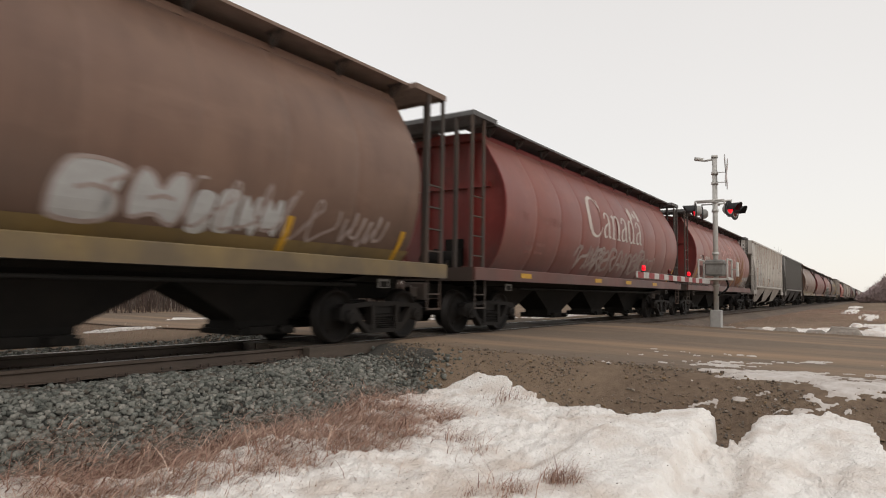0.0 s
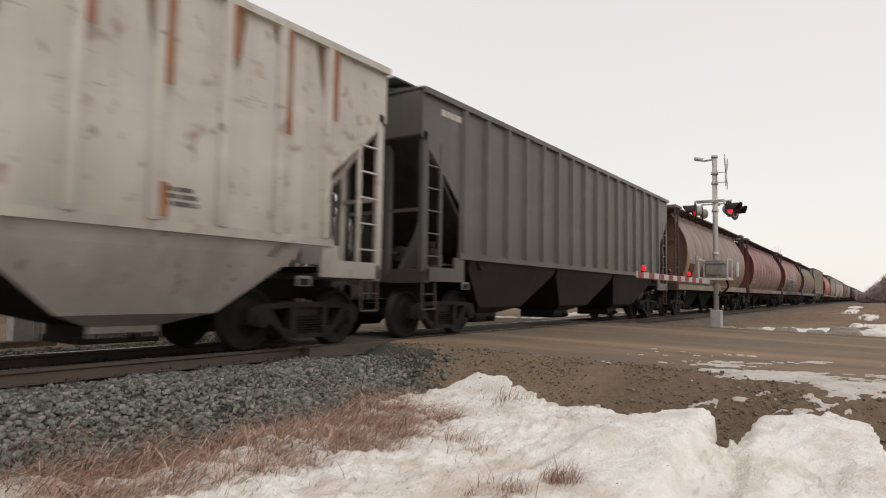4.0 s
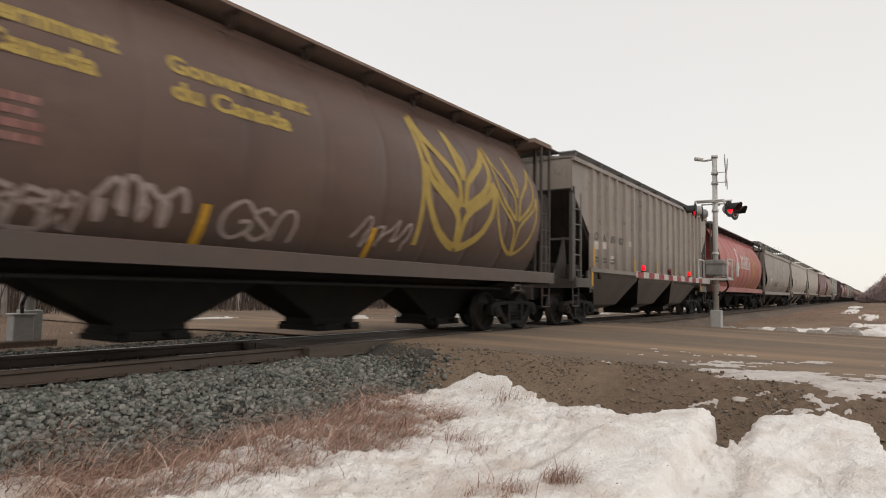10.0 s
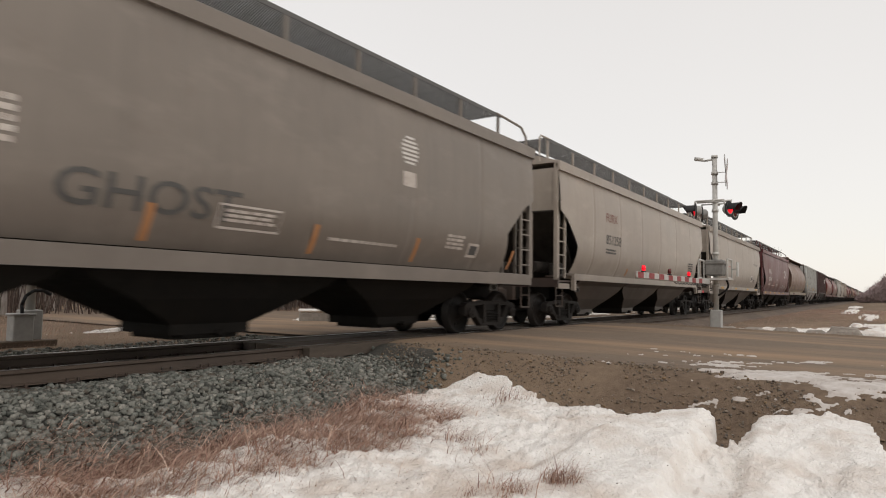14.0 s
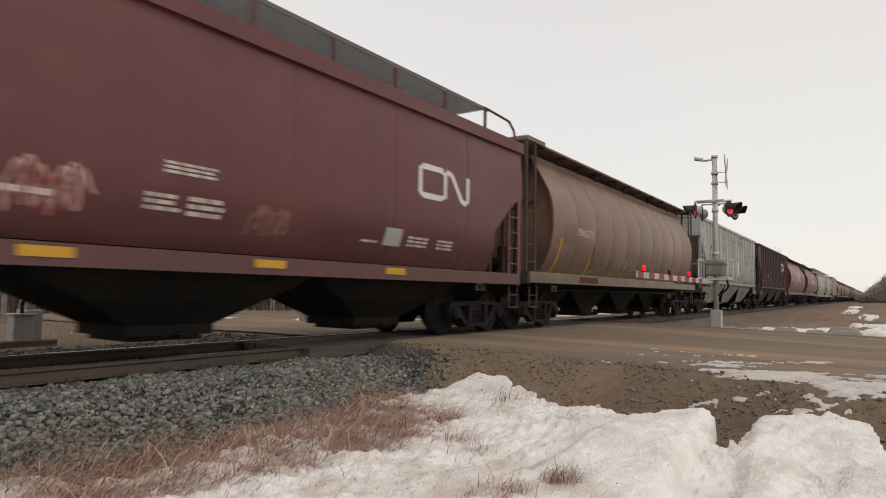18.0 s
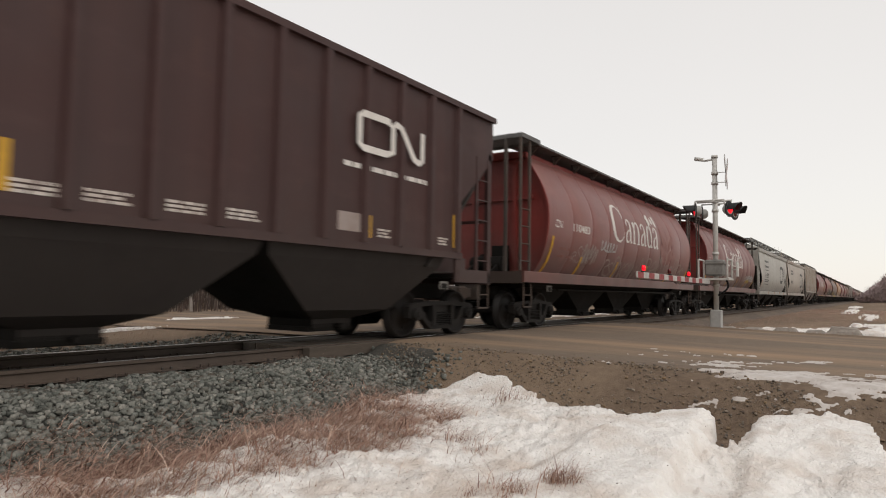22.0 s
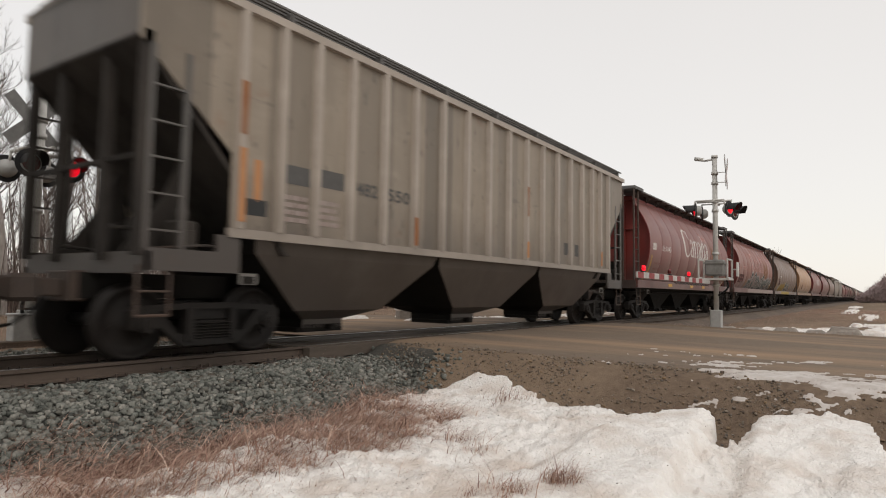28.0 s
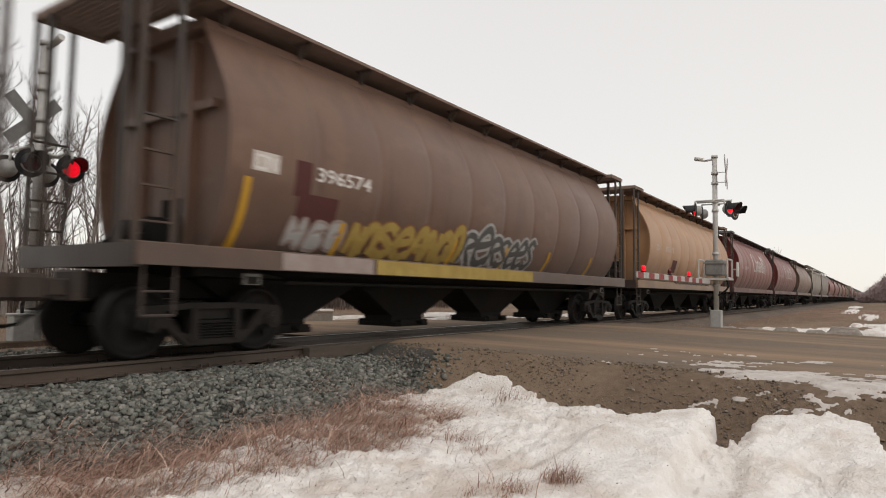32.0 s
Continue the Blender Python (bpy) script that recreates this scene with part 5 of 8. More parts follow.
def mark_car(number, car):
    if number == 0:
        plate(car, CYL, -7.0, 7.44, 1.34, 1.60, PAINT["yellow"], "lower_band", 0.005)
        block_tags(car, CYL, 1.35, 2.95, 1.55, 2.30, 2, 3, SILVER, CHALK, 0.05, round_by=2)
        block_tags(car, CYL, 2.95, 4.4, 1.55, 2.18, 4, 8, SILVER, None, round_by=2)
        scrawl(car, CYL, 2.9, 5.4, 1.55, 2.35, 4, CHALK, 0.04, 5)
        scrawl(car, CYL, 5.65, 6.6, 1.6, 2.1, 9, CHALK, 0.05, 5)
        strips(car, CYL, [4.55, 7.1], tall_first=False)
    elif number == 1:
        canada(car, WHITEP, -2.82, 2.1)
        reporting(car, CYL, "109816", FAINT)
        dimension_data(car, 20, FAINT)
        scrawl(car, CYL, -3.5, -1.2, 1.55, 2.3, 2, CHALK, 0.09, 4)
        throw_up(car, CYL, -2.5, 2.7, 1.60, 2.38, 6, CHALK, None, 0.10, 0.02, 0.75)
        scrawl(car, CYL, 1.4, 3.75, 1.6, 2.25, 5, CHALK, 0.06, 4)
        sill_tags(car, [-6.4, -1.75, 1.0, 4.0])
        strips(car, CYL, [7.2], tall_first=False)
    elif number == 2:
        canada(car, PINKISH, -3.25, 1.85)
        reporting(car, CYL, "109705", WHITEP, -6.05)
        plate(car, CYL, -6.7, -6.2, 2.5, 2.8, PATCH)
        plate(car, CYL, -6.95, -6.1, 1.85, 2.3, PATCH)
        wheat(car, CYL, 2.45, 4.6, 1.5, 3.65, DULLOCHRE)
        scrawl(car, CYL, -5.9, -4.9, 1.66, 2.0, 3, CHALK, 0.05, 7)
        block_tags(car, CYL, 4.5, 7.2, 1.45, 2.15, 4, 5, SILVER, CHALK, 0.05, round_by=2)
        strips(car, CYL, [-7.3, -5.65, -2.35, 1.95, 4.75], tall_first=True)
    elif number == 3:
        for x0, x1 in ((-5.83, -5.08), (-4.92, -4.22)):
            plate(car, RIBBED, x0, x1, 2.98, 3.40, WHITEC)
            plate(car, RIBBED, x0, x1, 1.75, 2.92, PAINT["pale"])
        for text, x0, x1, z in (("ND", -5.76, -5.16, 3.04), ("YX", -4.79, -4.27, 3.04), ("83", -5.70, -5.22, 2.36), ("04", -4.82, -4.34, 2.36), ("93", -3.88, -3.46, 2.36)):
            words(car, RIBBED, text, x0, x1, z, 0.27, GREYINK, "car_number", thick=0.006)
        for k, x in enumerate((-5.70, -4.80, -6.62, -0.45, 0.45, 4.1)):
            fine_print(car, RIBBED, x, 1.82, 0.5, 0.26, 3, 30 + k, GREYINK)
        for k, x in enumerate(EVEN_POSTS):
            high = (1.1, 0.9, 1.3, 0.7, 1.5)[k % 5]
            bm = bmesh.new()
            box(bm, -0.05, 0.05, -1.531, -1.524, 4.55 - high, 4.55)
            part("rust_streak", bm, ORANGE_R, car, at=pose(x, 0, 0))
        # brown stains that run down from the top chord beside the posts
        r = random.Random(33)
        for x in EVEN_POSTS:
            wide, high, lean = r.uniform(0.10, 0.30), r.uniform(0.6, 1.9), r.choice((-1, 1))
            edge = [(x + lean * (0.085 + wide * (1 - j / 9) ** 0.8 * r.uniform(0.7, 1.1)), 4.55 - high * j / 9) for j in range(10)]
            bm = bmesh.new()
            flat(bm, [(x + lean * 0.085, 4.55)] + edge)
            bmesh.ops.triangulate(bm, faces=bm.faces[:])
            decal(car, "rust_streak", bm, RIBBED, STAIN, lift=0.010)
        bm = bmesh.new()
        box(bm, -8.236 - ALONG[3], -8.232 - ALONG[3], -0.95, -0.15, 4.22, 4.52)
        part("number_panel", bm, WHITEC, car)
        for text, z in (("NDYX", 4.28), ("83 0493", 3.98)):
            for one in islands(letters(text, 0, 0, 0.19, 1.0, 0.004)):
                for v in one.verts:
                    v.co = Vector((-8.239 - ALONG[3], -0.22 - v.co.x, z + v.co.z))
                part("car_number", one, GREYINK, car)
        for k, x in ((0, 1.2), (3, 0.6), (6, 0.55), (9, 0.5), (12, 0.4)):
            bm = bmesh.new()
            box(bm, -0.05, 0.05, -1.533, -1.524, 1.7, 1.7 + x)
            part("reflector_strip", bm, ORANGE_R, car, at=pose(EVEN_POSTS[k], 0, 0))
    elif number == 4:
        fine_print(car, RIBBED, -8.1, 4.2, 0.9, 0.2, 1, 41, WHITEP)
    elif number == 5:
        plate(car, CYL, -7.0, 7.44, 1.34, 1.62, PAINT["yellow"], "lower_band", 0.005)
        plate(car, CYL, -4.5, -3.4, 1.68, 2.28, PATCH)
        plate(car, CYL, -6.9, -5.9, 1.75, 2.3, PATCH)
        reporting(car, CYL, "395844", WHITEP, -5.9, 2.5)
        scrawl(car, CYL, -2.5, -0.7, 1.8, 2.4, 12, CHALK, 0.035, 4)
        scrawl(car, CYL, 0.8, 4.5, 1.75, 2.3, 13, FAINT, 0.03, 4)
        bm = bmesh.new()
        ribbon(bm, [(-5.6, 1.8), (-5.6, 2.0), (-4.75, 2.02), (-4.75, 1.82)], 0.035)
        decal(car, "spray_paint", bm, CYL, CHALK)
        strips(car, CYL, [-7.0, -4.55, -1.4, 1.4, 4.2, 7.3])
        part("sill_panel", shared("sill_panel", lambda bm: box(bm, 0.3, 1.7, -1.512, -1.504, 1.19, 1.36)), PATCH, car)
    elif number == 6:
        canada(car, WORN, -2.41, 2.45)
        reporting(car, CYL, "112822", WORN)
        dimension_data(car, 50, WHITEP)
        scrawl(car, CYL, 1.2, 2.7, 1.8, 2.2, 5, CHALK, 0.04, 5)
        scrawl(car, CYL, 3.9, 6.6, 1.6, 2.3, 15, CHALK, 0.05, 5)
        sill_tags(car, [-6.4, 2.9, 4.6])
        strips(car, CYL, [-7.0, -4.2, -1.5, 1.3, 4.0, 7.25])
    elif number == 7:
        canada(car, WHITEP, -2.75, 1.95)
        reporting(car, CYL, "109528", WHITEP, -5.8, 2.57, False)
        for lift, thick, fill in ((0.008, 0.19, SILVER), (0.013, 0.10, MOSS)):
            words(car, CYL, "MATEV", -6.0 - thick * 0.3, 0.25 + thick * 0.3, 1.42, 1.02, fill, "spray_paint", lift=lift, thick=thick, slant=0.22)
        words(car, CYL, "BERO", 0.75, 3.95, 1.42, 0.78, SILVER, "spray_paint", lift=0.008, thick=0.09)
        words(car, CYL, "BERO", 0.80, 3.90, 1.44, 0.74, INK, "spray_paint", lift=0.013, thick=0.015)
        throw_up(car, CYL, -6.9, -5.9, 1.9, 2.45, 8, CHALK, None, 0.07, 0.02, 0.8)
        throw_up(car, CYL, -6.9, -6.1, 1.46, 1.85, 9, CHALK, None, 0.06, 0.02, 0.8)
        wheat(car, CYL, 2.45, 4.35, 2.2, 3.8, DULLOCHRE)
        wheat(car, CYL, 4.4, 5.9, 1.7, 3.3, FAINT, 0.04)
        bm = bmesh.new()
        box(bm, -6.0, 0.2, -1.511, -1.504, 1.155, 1.39)
        part("spray_paint", bm, SPRUCE, car)
        bm = bmesh.new()
        box(bm, 0.75, 3.8, -1.511, -1.504, 1.155, 1.39)
        part("spray_paint", bm, INK, car)
        strips(car, CYL, [-7.05, 7.2])
    elif number == 8:
        words(car, CYL, "Government", -4.9, -3.15, 3.42, 0.22, OLIVE, thick=0.012)
        words(car, CYL, "of Canada", -4.9, -3.4, 3.08, 0.22, OLIVE, thick=0.012)
        words(car, CYL, "Gouvernement", -2.55, -0.35, 3.42, 0.22, OLIVE, thick=0.012)
        words(car, CYL, "du Canada", -2.55, -0.75, 3.08, 0.22, OLIVE, thick=0.012)
        wheat(car, CYL, -6.75, -5.9, 3.0, 3.75, OLIVE)
        worm(car, CYL, -6.85, -6.25, 2.35, 2.62, WHITEP, "owner_mark")
        fine_print(car, CYL, -5.9, 2.35, 1.2, 0.2, 1, 60, OLIVE)
        fine_print(car, CYL, -4.9, 2.2, 1.0, 0.5, 4, 61, FAINT)
        plate(car, CYL, 2.3, 2.42, 1.72, 4.1, OLIVE, "emblem_edge")
        wheat(car, CYL, 2.45, 4.9, 1.75, 4.15, OLIVE, 0.16)
        wheat(car, CYL, 5.0, 6.9, 1.75, 4.05, OLIVE, 0.08)
        throw_up(car, CYL, -1.75, -0.4, 1.55, 2.15, 7, CHALK, None, 0.06, 0.02, 0.7)
        block_tags(car, CYL, -4.4, -3.4, 1.45, 1.9, 3, 9, None, CHALK, 0.06)
        scrawl(car, CYL, -3.3, -2.3, 1.6, 2.1, 3, CHALK, 0.07, 4)
        scrawl(car, CYL, 0.8, 2.2, 1.6, 2.1, 6, CHALK, 0.05, 4)
        strips(car, CYL, [-1.95, 1.2], tall_first=False)
    elif number == 9:
        for x0, x1, z0, z1 in ((-6.58, -6.10, 2.22, 2.46), (-5.90, -5.50, 2.27, 2.48), (-3.45, -3.17, 2.50, 2.68), (-5.2, -4.9, 1.9, 2.1)):
            plate(car, RIBBED, x0, x1, z0, z1, WHITEP)
        for text, x, w in (("CN", -6.56, 0.42), ("A", -5.86, 0.26), ("385", -5.32, 0.50), ("827", -4.42, 0.42)):
            words(car, RIBBED, text, x, x + w, 2.50, 0.22, GREYINK, "car_number", thick=0.005)
        for k, x in enumerate((-6.5, -5.85, -5.2)):
            fine_print(car, RIBBED, x, 1.8, 0.42, 0.2, 2, 70 + k, GREYINK)
        for x, z0, z1 in ((-6.83, 1.68, 2.25), (-3.07, 1.68, 2.1), (-0.44, 1.68, 2.12), (2.19, 1.68, 2.0), (4.74, 1.68, 2.0)):
            bm = bmesh.new()
            box(bm, x - 0.05, x + 0.05, -1.540, -1.526, z0, z1)
            part("reflector_strip", bm, YELLOW, car)
        for x in (-6.83, 6.85):
            bm = bmesh.new()
            box(bm, x - 0.06, x + 0.06, -1.49, -1.482, 1.12, 1.56)
            part("reflector_strip", bm, YELLOW, car)
    elif number == 10:
        canada(car, WHITEC, -2.35, 2.2, flag_material=PEACH)
        reporting(car, CYL, "110594", WHITEC)
        plate(car, CYL, -6.3, -4.7, 1.65, 2.12, INK)
        fine_print(car, CYL, -6.1, 1.75, 0.8, 0.25, 2, 80, WHITEP)
        dimension_data(car, 81, FAINT, -4.4)
        wheat(car, CYL, 2.7, 4.65, 1.9, 3.98, OCHRE)
        wheat(car, CYL, 4.7, 6.6, 1.75, 3.95, PEACH, 0.05)
        scrawl(car, CYL, 1.2, 2.9, 1.55, 2.05, 7, PINKISH, 0.04, 5)
        scrawl(car, CYL, 3.05, 4.2, 1.45, 1.8, 8, OLIVE, 0.06, 6)
        strips(car, CYL, [-7.0, -4.1, -1.5, 0.95, 4.25, 7.25])
        plate(car, CYL, 6.85, 7.1, 1.45, 1.6, WHITEP)
    elif number == 11:
        words(car, SMOOTH, "IC", -5.9, -5.45, 2.66, 0.24, WHITEC, "car_number", thick=0.004)
        words(car, SMOOTH, "799674", -5.95, -4.75, 2.12, 0.24, WHITEC, "car_number", thick=0.004)
        fine_print(car, SMOOTH, -5.95, 1.85, 1.1, 0.18, 2, 90, WHITEP)
        fine_print(car, SMOOTH, -3.9, 2.2, 0.35, 0.5, 5, 91, WHITEP)
        words(car, SMOOTH, "GHOST", -3.15, -0.9, 1.74, 0.38, GREYINK, "spray_paint", thick=0.006)
        bm = bmesh.new()
        ribbon(bm, [(-1.2, 1.66), (-0.2, 1.66), (-0.2, 1.95), (-1.2, 1.95), (-1.2, 1.66)], 0.03)
        decal(car, "panel_frame", bm, SMOOTH, WHITEP)
        fine_print(car, SMOOTH, -1.1, 1.72, 0.8, 0.18, 3, 92, WHITEP)
        for k in range(7):
            w = (0.28, 0.4, 0.46, 0.48, 0.46, 0.38, 0.24)[k]
            plate(car, SMOOTH, 2.6 - w / 2, 2.6 + w / 2, 3.12 + k * 0.075, 3.16 + k * 0.075, WHITEC, "emblem_bar")
        plate(car, SMOOTH, 2.42, 2.78, 2.72, 2.98, WHITEP, "emblem_bar")
        fine_print(car, SMOOTH, 0.8, 1.62, 1.7, 0.07, 1, 93, WHITEP)
        fine_print(car, SMOOTH, 3.9, 1.7, 0.6, 0.3, 4, 94, WHITEP)
        plate(car, SMOOTH, 4.7, 5.1, 1.6, 1.88, WHITEP)
        plate(car, SMOOTH, 4.76, 5.04, 1.65, 1.83, GREYINK, "panel", 0.009)
        strips(car, SMOOTH, [-7.0, -2.1, 0.5, 3.0, 6.6], OCHRE, 1.42, 1.85, 0.10, False)
    elif number == 12:
        words(car, SMOOTH, "FURX", -5.7, -4.7, 3.1, 0.26, FAINT, "faded_mark", thick=0.004)
        words(car, SMOOTH, "851258", -5.7, -4.35, 2.42, 0.28, GREYINK, "car_number", thick=0.004)
        fine_print(car, SMOOTH, -5.7, 2.1, 0.9, 0.18, 2, 100, GREYINK)
        fine_print(car, SMOOTH, 4.5, 1.9, 0.8, 0.4, 4, 101, GREYINK)
        strips(car, SMOOTH, [-3.4, 0.2, 3.6], OCHRE, 1.5, 1.75, 0.12, False)
        bm = bmesh.new()
        box(bm, 7.25, 7.5, -1.505, -1.497, 1.04, 1.14)
        part("reflector_strip", bm, REDDOT, car)
    elif number == 13:
        plate(car, SMOOTH, 3.9, 4.45, 1.86, 2.22, WHITEC)
        plate(car, SMOOTH, 3.95, 4.15, 1.92, 2.16, GREYINK, "panel", 0.009)
        plate(car, SMOOTH, 4.2, 4.4, 1.98, 2.18, GREYINK, "panel", 0.009)
        bm = bmesh.new()
        ribbon(bm, [(4.75, 3.05), (5.6, 3.02), (6.4, 3.05)], 0.02)
        ribbon(bm, [(4.75, 2.99), (5.6, 2.96), (6.2, 2.97)], 0.02)
        decal(car, "spray_paint", bm, SMOOTH, GREYINK)
        fine_print(car, SMOOTH, 4.7, 1.75, 0.6, 0.25, 3, 110, GREYINK)
        for x in (2.55, 5.9, -1.5, -5.4):
            bm = bmesh.new()
            box(bm, x - 0.3, x + 0.3, -1.512, -1.5, 1.30, 1.40)
            part("reflector_strip", bm, YELLOW, car)
        bm = bmesh.new()
        ribbon(bm, [(-4.2, 2.55), (-2.8, 2.53)], 0.05)
        decal(car, "stain", bm, SMOOTH, PINKISH)
    elif number == 14:
        words(car, SMOOTH, "NOKL", -4.75, -3.55, 2.72, 0.3, WHITEC, "car_number", thick=0.004)
        words(car, SMOOTH, "853047", -4.75, -3.1, 2.12, 0.3, WHITEC, "car_number", thick=0.004)
        fine_print(car, SMOOTH, -4.9, 1.8, 1.0, 0.18, 2, 120, WHITEP)
        fine_print(car, SMOOTH, -2.9, 1.75, 1.5, 0.1, 1, 121, WHITEC)
        worm(car, SMOOTH, 4.55, 6.25, 2.58, 3.22, WHITEC)
        for text, wide, z in (("NOKL", 0.62, 3.92), ("853047", 0.80, 3.70)):
            for one in islands(letters(text, 0, 0, 0.15, 1.0, 0.004)):
                for v in one.verts:
                    v.co = Vector((-8.096 - ALONG[14], 1.1 - v.co.x * 1.0, z + v.co.z))
                part("car_number", one, WHITEC, car)
        for k, (x, z, w, hh) in enumerate(((-0.3, 2.2, 0.7, 0.16), (-0.5, 1.75, 0.45, 0.22), (0.05, 1.72, 0.5, 0.26), (3.2, 1.66, 0.4, 0.06), (4.4, 1.66, 0.6, 0.2), (5.3, 1.66, 0.5, 0.2))):
            fine_print(car, SMOOTH, x, z, w, hh, 3 if hh > 0.1 else 1, 122 + k, WHITEP)
        plate(car, SMOOTH, 3.75, 4.2, 1.66, 1.96, SILVER)
        scrawl(car, SMOOTH, -1.9, -1.1, 1.6, 2.15, 3, PINKISH, 0.03, 6)
        scrawl(car, SMOOTH, 1.0, 1.6, 1.6, 2.0, 5, FAINT, 0.05, 5)
        sill_tags(car, [-6.6, -4.0, -1.5, 1.3, 4.0], 1.17)
    elif number == 15:
        plate(car, CYL, -7.0, 7.44, 1.34, 1.62, PAINT["yellow"], "lower_band", 0.005)
        plate(car, CYL, -6.95, -6.1, 2.2, 2.75, PAINT["brown"])
        reporting(car, CYL, "396372", WHITEP, -6.0, 2.47, False)
        plate(car, CYL, -4.6, -3.6, 1.7, 2.25, PAINT["brown"])
        fine_print(car, CYL, -4.45, 1.8, 0.7, 0.3, 3, 130, FAINT)
        fine_print(car, CYL, -6.0, 1.95, 0.9, 0.14, 1, 131, FAINT)
        block_tags(car, CYL, -2.6, 1.8, 1.72, 2.02, 11, 17, None, CHALK, 0.05)
        strips(car, CYL, [-7.0, -4.75, -1.6, 1.3, 4.2, 7.3])
        part("sill_panel", shared("sill_panel_b", lambda bm: box(bm, -5.6, -4.2, -1.512, -1.504, 1.19, 1.36)), PATCH, car)
    elif number == 16:
        for x0, x1 in zip(TIGHT_POSTS[:4], TIGHT_POSTS[1:5]):
            plate(car, RIBBED, x0 + 0.06, x1 - 0.06, 2.40, 2.68, GREYINK, "band", 0.006)
            plate(car, RIBBED, x0 + 0.10, x1 - 0.10, 1.8, 2.3, PAINT["grey"], "panel")
        for x in TIGHT_POSTS[1:4]:
            bm = bmesh.new()
            box(bm, x - 0.055, x + 0.055, -1.531, -1.524, 2.40, 2.68)
            part("band", bm, GREYINK, car)
        for text, x0, x1 in (("CN", -6.68, -6.28), ("335", -6.05, -5.60), ("417", -5.35, -4.86), ("40", -4.52, -4.08)):
            words(car, RIBBED, text, x0, x1, 2.80, 0.24, GREYINK, "car_number", thick=0.004)
        for k in range(3):
            fine_print(car, RIBBED, TIGHT_POSTS[k] + 0.14, 1.85, 0.40, 0.3, 4, 140 + k, GREYINK)
        for x, z1 in ((-6.83, 2.74), (-3.92, 2.12), (-0.44, 2.12), (1.32, 2.1), (4.74, 2.0)):
            bm = bmesh.new()
            box(bm, x - 0.055, x + 0.055, -1.540, -1.526, 1.72, z1)
            part("reflector_strip", bm, YELLOW, car)
        r = random.Random(3)
        for k in range(34):
            x, z, w = TIGHT_POSTS[r.randrange(18)] + r.uniform(-0.04, 0.04), r.choice((1.7, 1.75, 2.1, 2.5, 2.9, 3.3, 4.0, 4.4)) + r.uniform(-0.1, 0.1), r.uniform(0.04, 0.09)
            bm = bmesh.new()
            prism(bm, [(x - w, z), (x - w * 0.5, z + w * 1.6), (x + w * 0.6, z + w * 1.3), (x + w, z - w * 0.4), (x, z - w)], "y", -1.535, -1.524)
            part("scrape", bm, GREYINK, car)
    elif number == 17:
        words(car, RIBBED, "IC", -5.64, -5.13, 2.88, 0.22, WHITEC, "car_number", thick=0.004)
        for text, x0, x1 in (("76", -5.62, -5.12), ("50", -4.72, -4.16), ("25", -3.77, -3.22)):
            words(car, RIBBED, text, x0, x1, 2.40, 0.22, WHITEC, "car_number", thick=0.004)
        for k, x in enumerate((-6.45, -5.62, -4.75, -1.2, -0.47, 0.46, 1.3, 4.25, 6.0)):
            fine_print(car, RIBBED, x, 1.88 if k < 3 else 1.76, 0.5 if k < 7 else 0.32, 0.26 if k < 3 else 0.16, 3, 150 + k, WHITEP)
        worm(car, RIBBED, 3.6, 5.4, 3.12, 3.8, WHITEC, lift=0.09)
        fine_print(car, RIBBED, 3.4, 2.8, 2.2, 0.13, 1, 155, WHITEC)
        plate(car, RIBBED, 3.3, 3.85, 1.82, 2.12, CHALK)
        throw_up(car, RIBBED, -2.92, -2.25, 2.2, 2.75, 4, SILVER, None, 0.09, 0.02, 1.0)
        throw_up(car, RIBBED, -2.92, -2.20, 1.68, 2.2, 7, SILVER, None, 0.10, 0.02, 1.0)
        for x, z0, z1 in ((EVEN_POSTS[0] + 0.2, 1.84, 2.85), (-3.82, 1.81, 2.31), (-1.23, 1.78, 2.29), (1.21, 1.75, 2.2), (4.03, 1.75, 2.12), (6.55, 1.75, 2.4)):
            plate(car, RIBBED, x - 0.055, x + 0.055, z0, z1, YELLOW, "reflector_strip", 0.008)
    elif number == 18:
        canada(car, WHITEC, -2.75, 2.2)
        reporting(car, CYL, "110483", WHITEC, -5.8)
        dimension_data(car, 160, FAINT)
        scrawl(car, CYL, -4.9, -3.8, 1.75, 2.3, 6, CHALK, 0.06, 5)
        scrawl(car, CYL, -3.6, -2.4, 2.15, 2.48, 7, SILVER, 0.05, 5)
        throw_up(car, CYL, -3.1, 0.1, 1.45, 2.05, 5, CHALK, None, 0.055, 0.02, 0.7)
        throw_up(car, CYL, 0.3, 2.6, 1.42, 2.35, 6, CHALK, None, 0.05, 0.02, 0.8)
        throw_up(car, CYL, 2.5, 6.2, 1.42, 2.3, 9, CHALK, None, 0.05, 0.02, 0.7)
        throw_up(car, CYL, -5.6, -3.9, 1.75, 2.2, 14, CHALK, None, 0.03, 0.01, 0.6)
        wheat(car, CYL, 2.4, 4.3, 2.0, 3.6, FAINT)
        strips(car, CYL, [-7.0, -4.9, -1.9, 1.2, 4.2, 7.25])
    elif number == 19:
        canada(car, WHITEC, -2.6, 2.5)
        reporting(car, CYL, "110503", WHITEP)
        dimension_data(car, 170, FAINT)
        scrawl(car, CYL, -4.8, -3.3, 1.9, 2.15, 4, SILVER, 0.05, 6)
        block_tags(car, CYL, -2.8, 0.7, 1.5, 2.35, 4, 12, CHALK, None)
        scrawl(car, CYL, 3.8, 4.7, 1.6, 2.2, 8, SILVER, 0.05, 3)
        throw_up(car, CYL, 4.6, 6.8, 1.86, 2.22, 15, SILVER, None, 0.06, 0.02, 0.8)
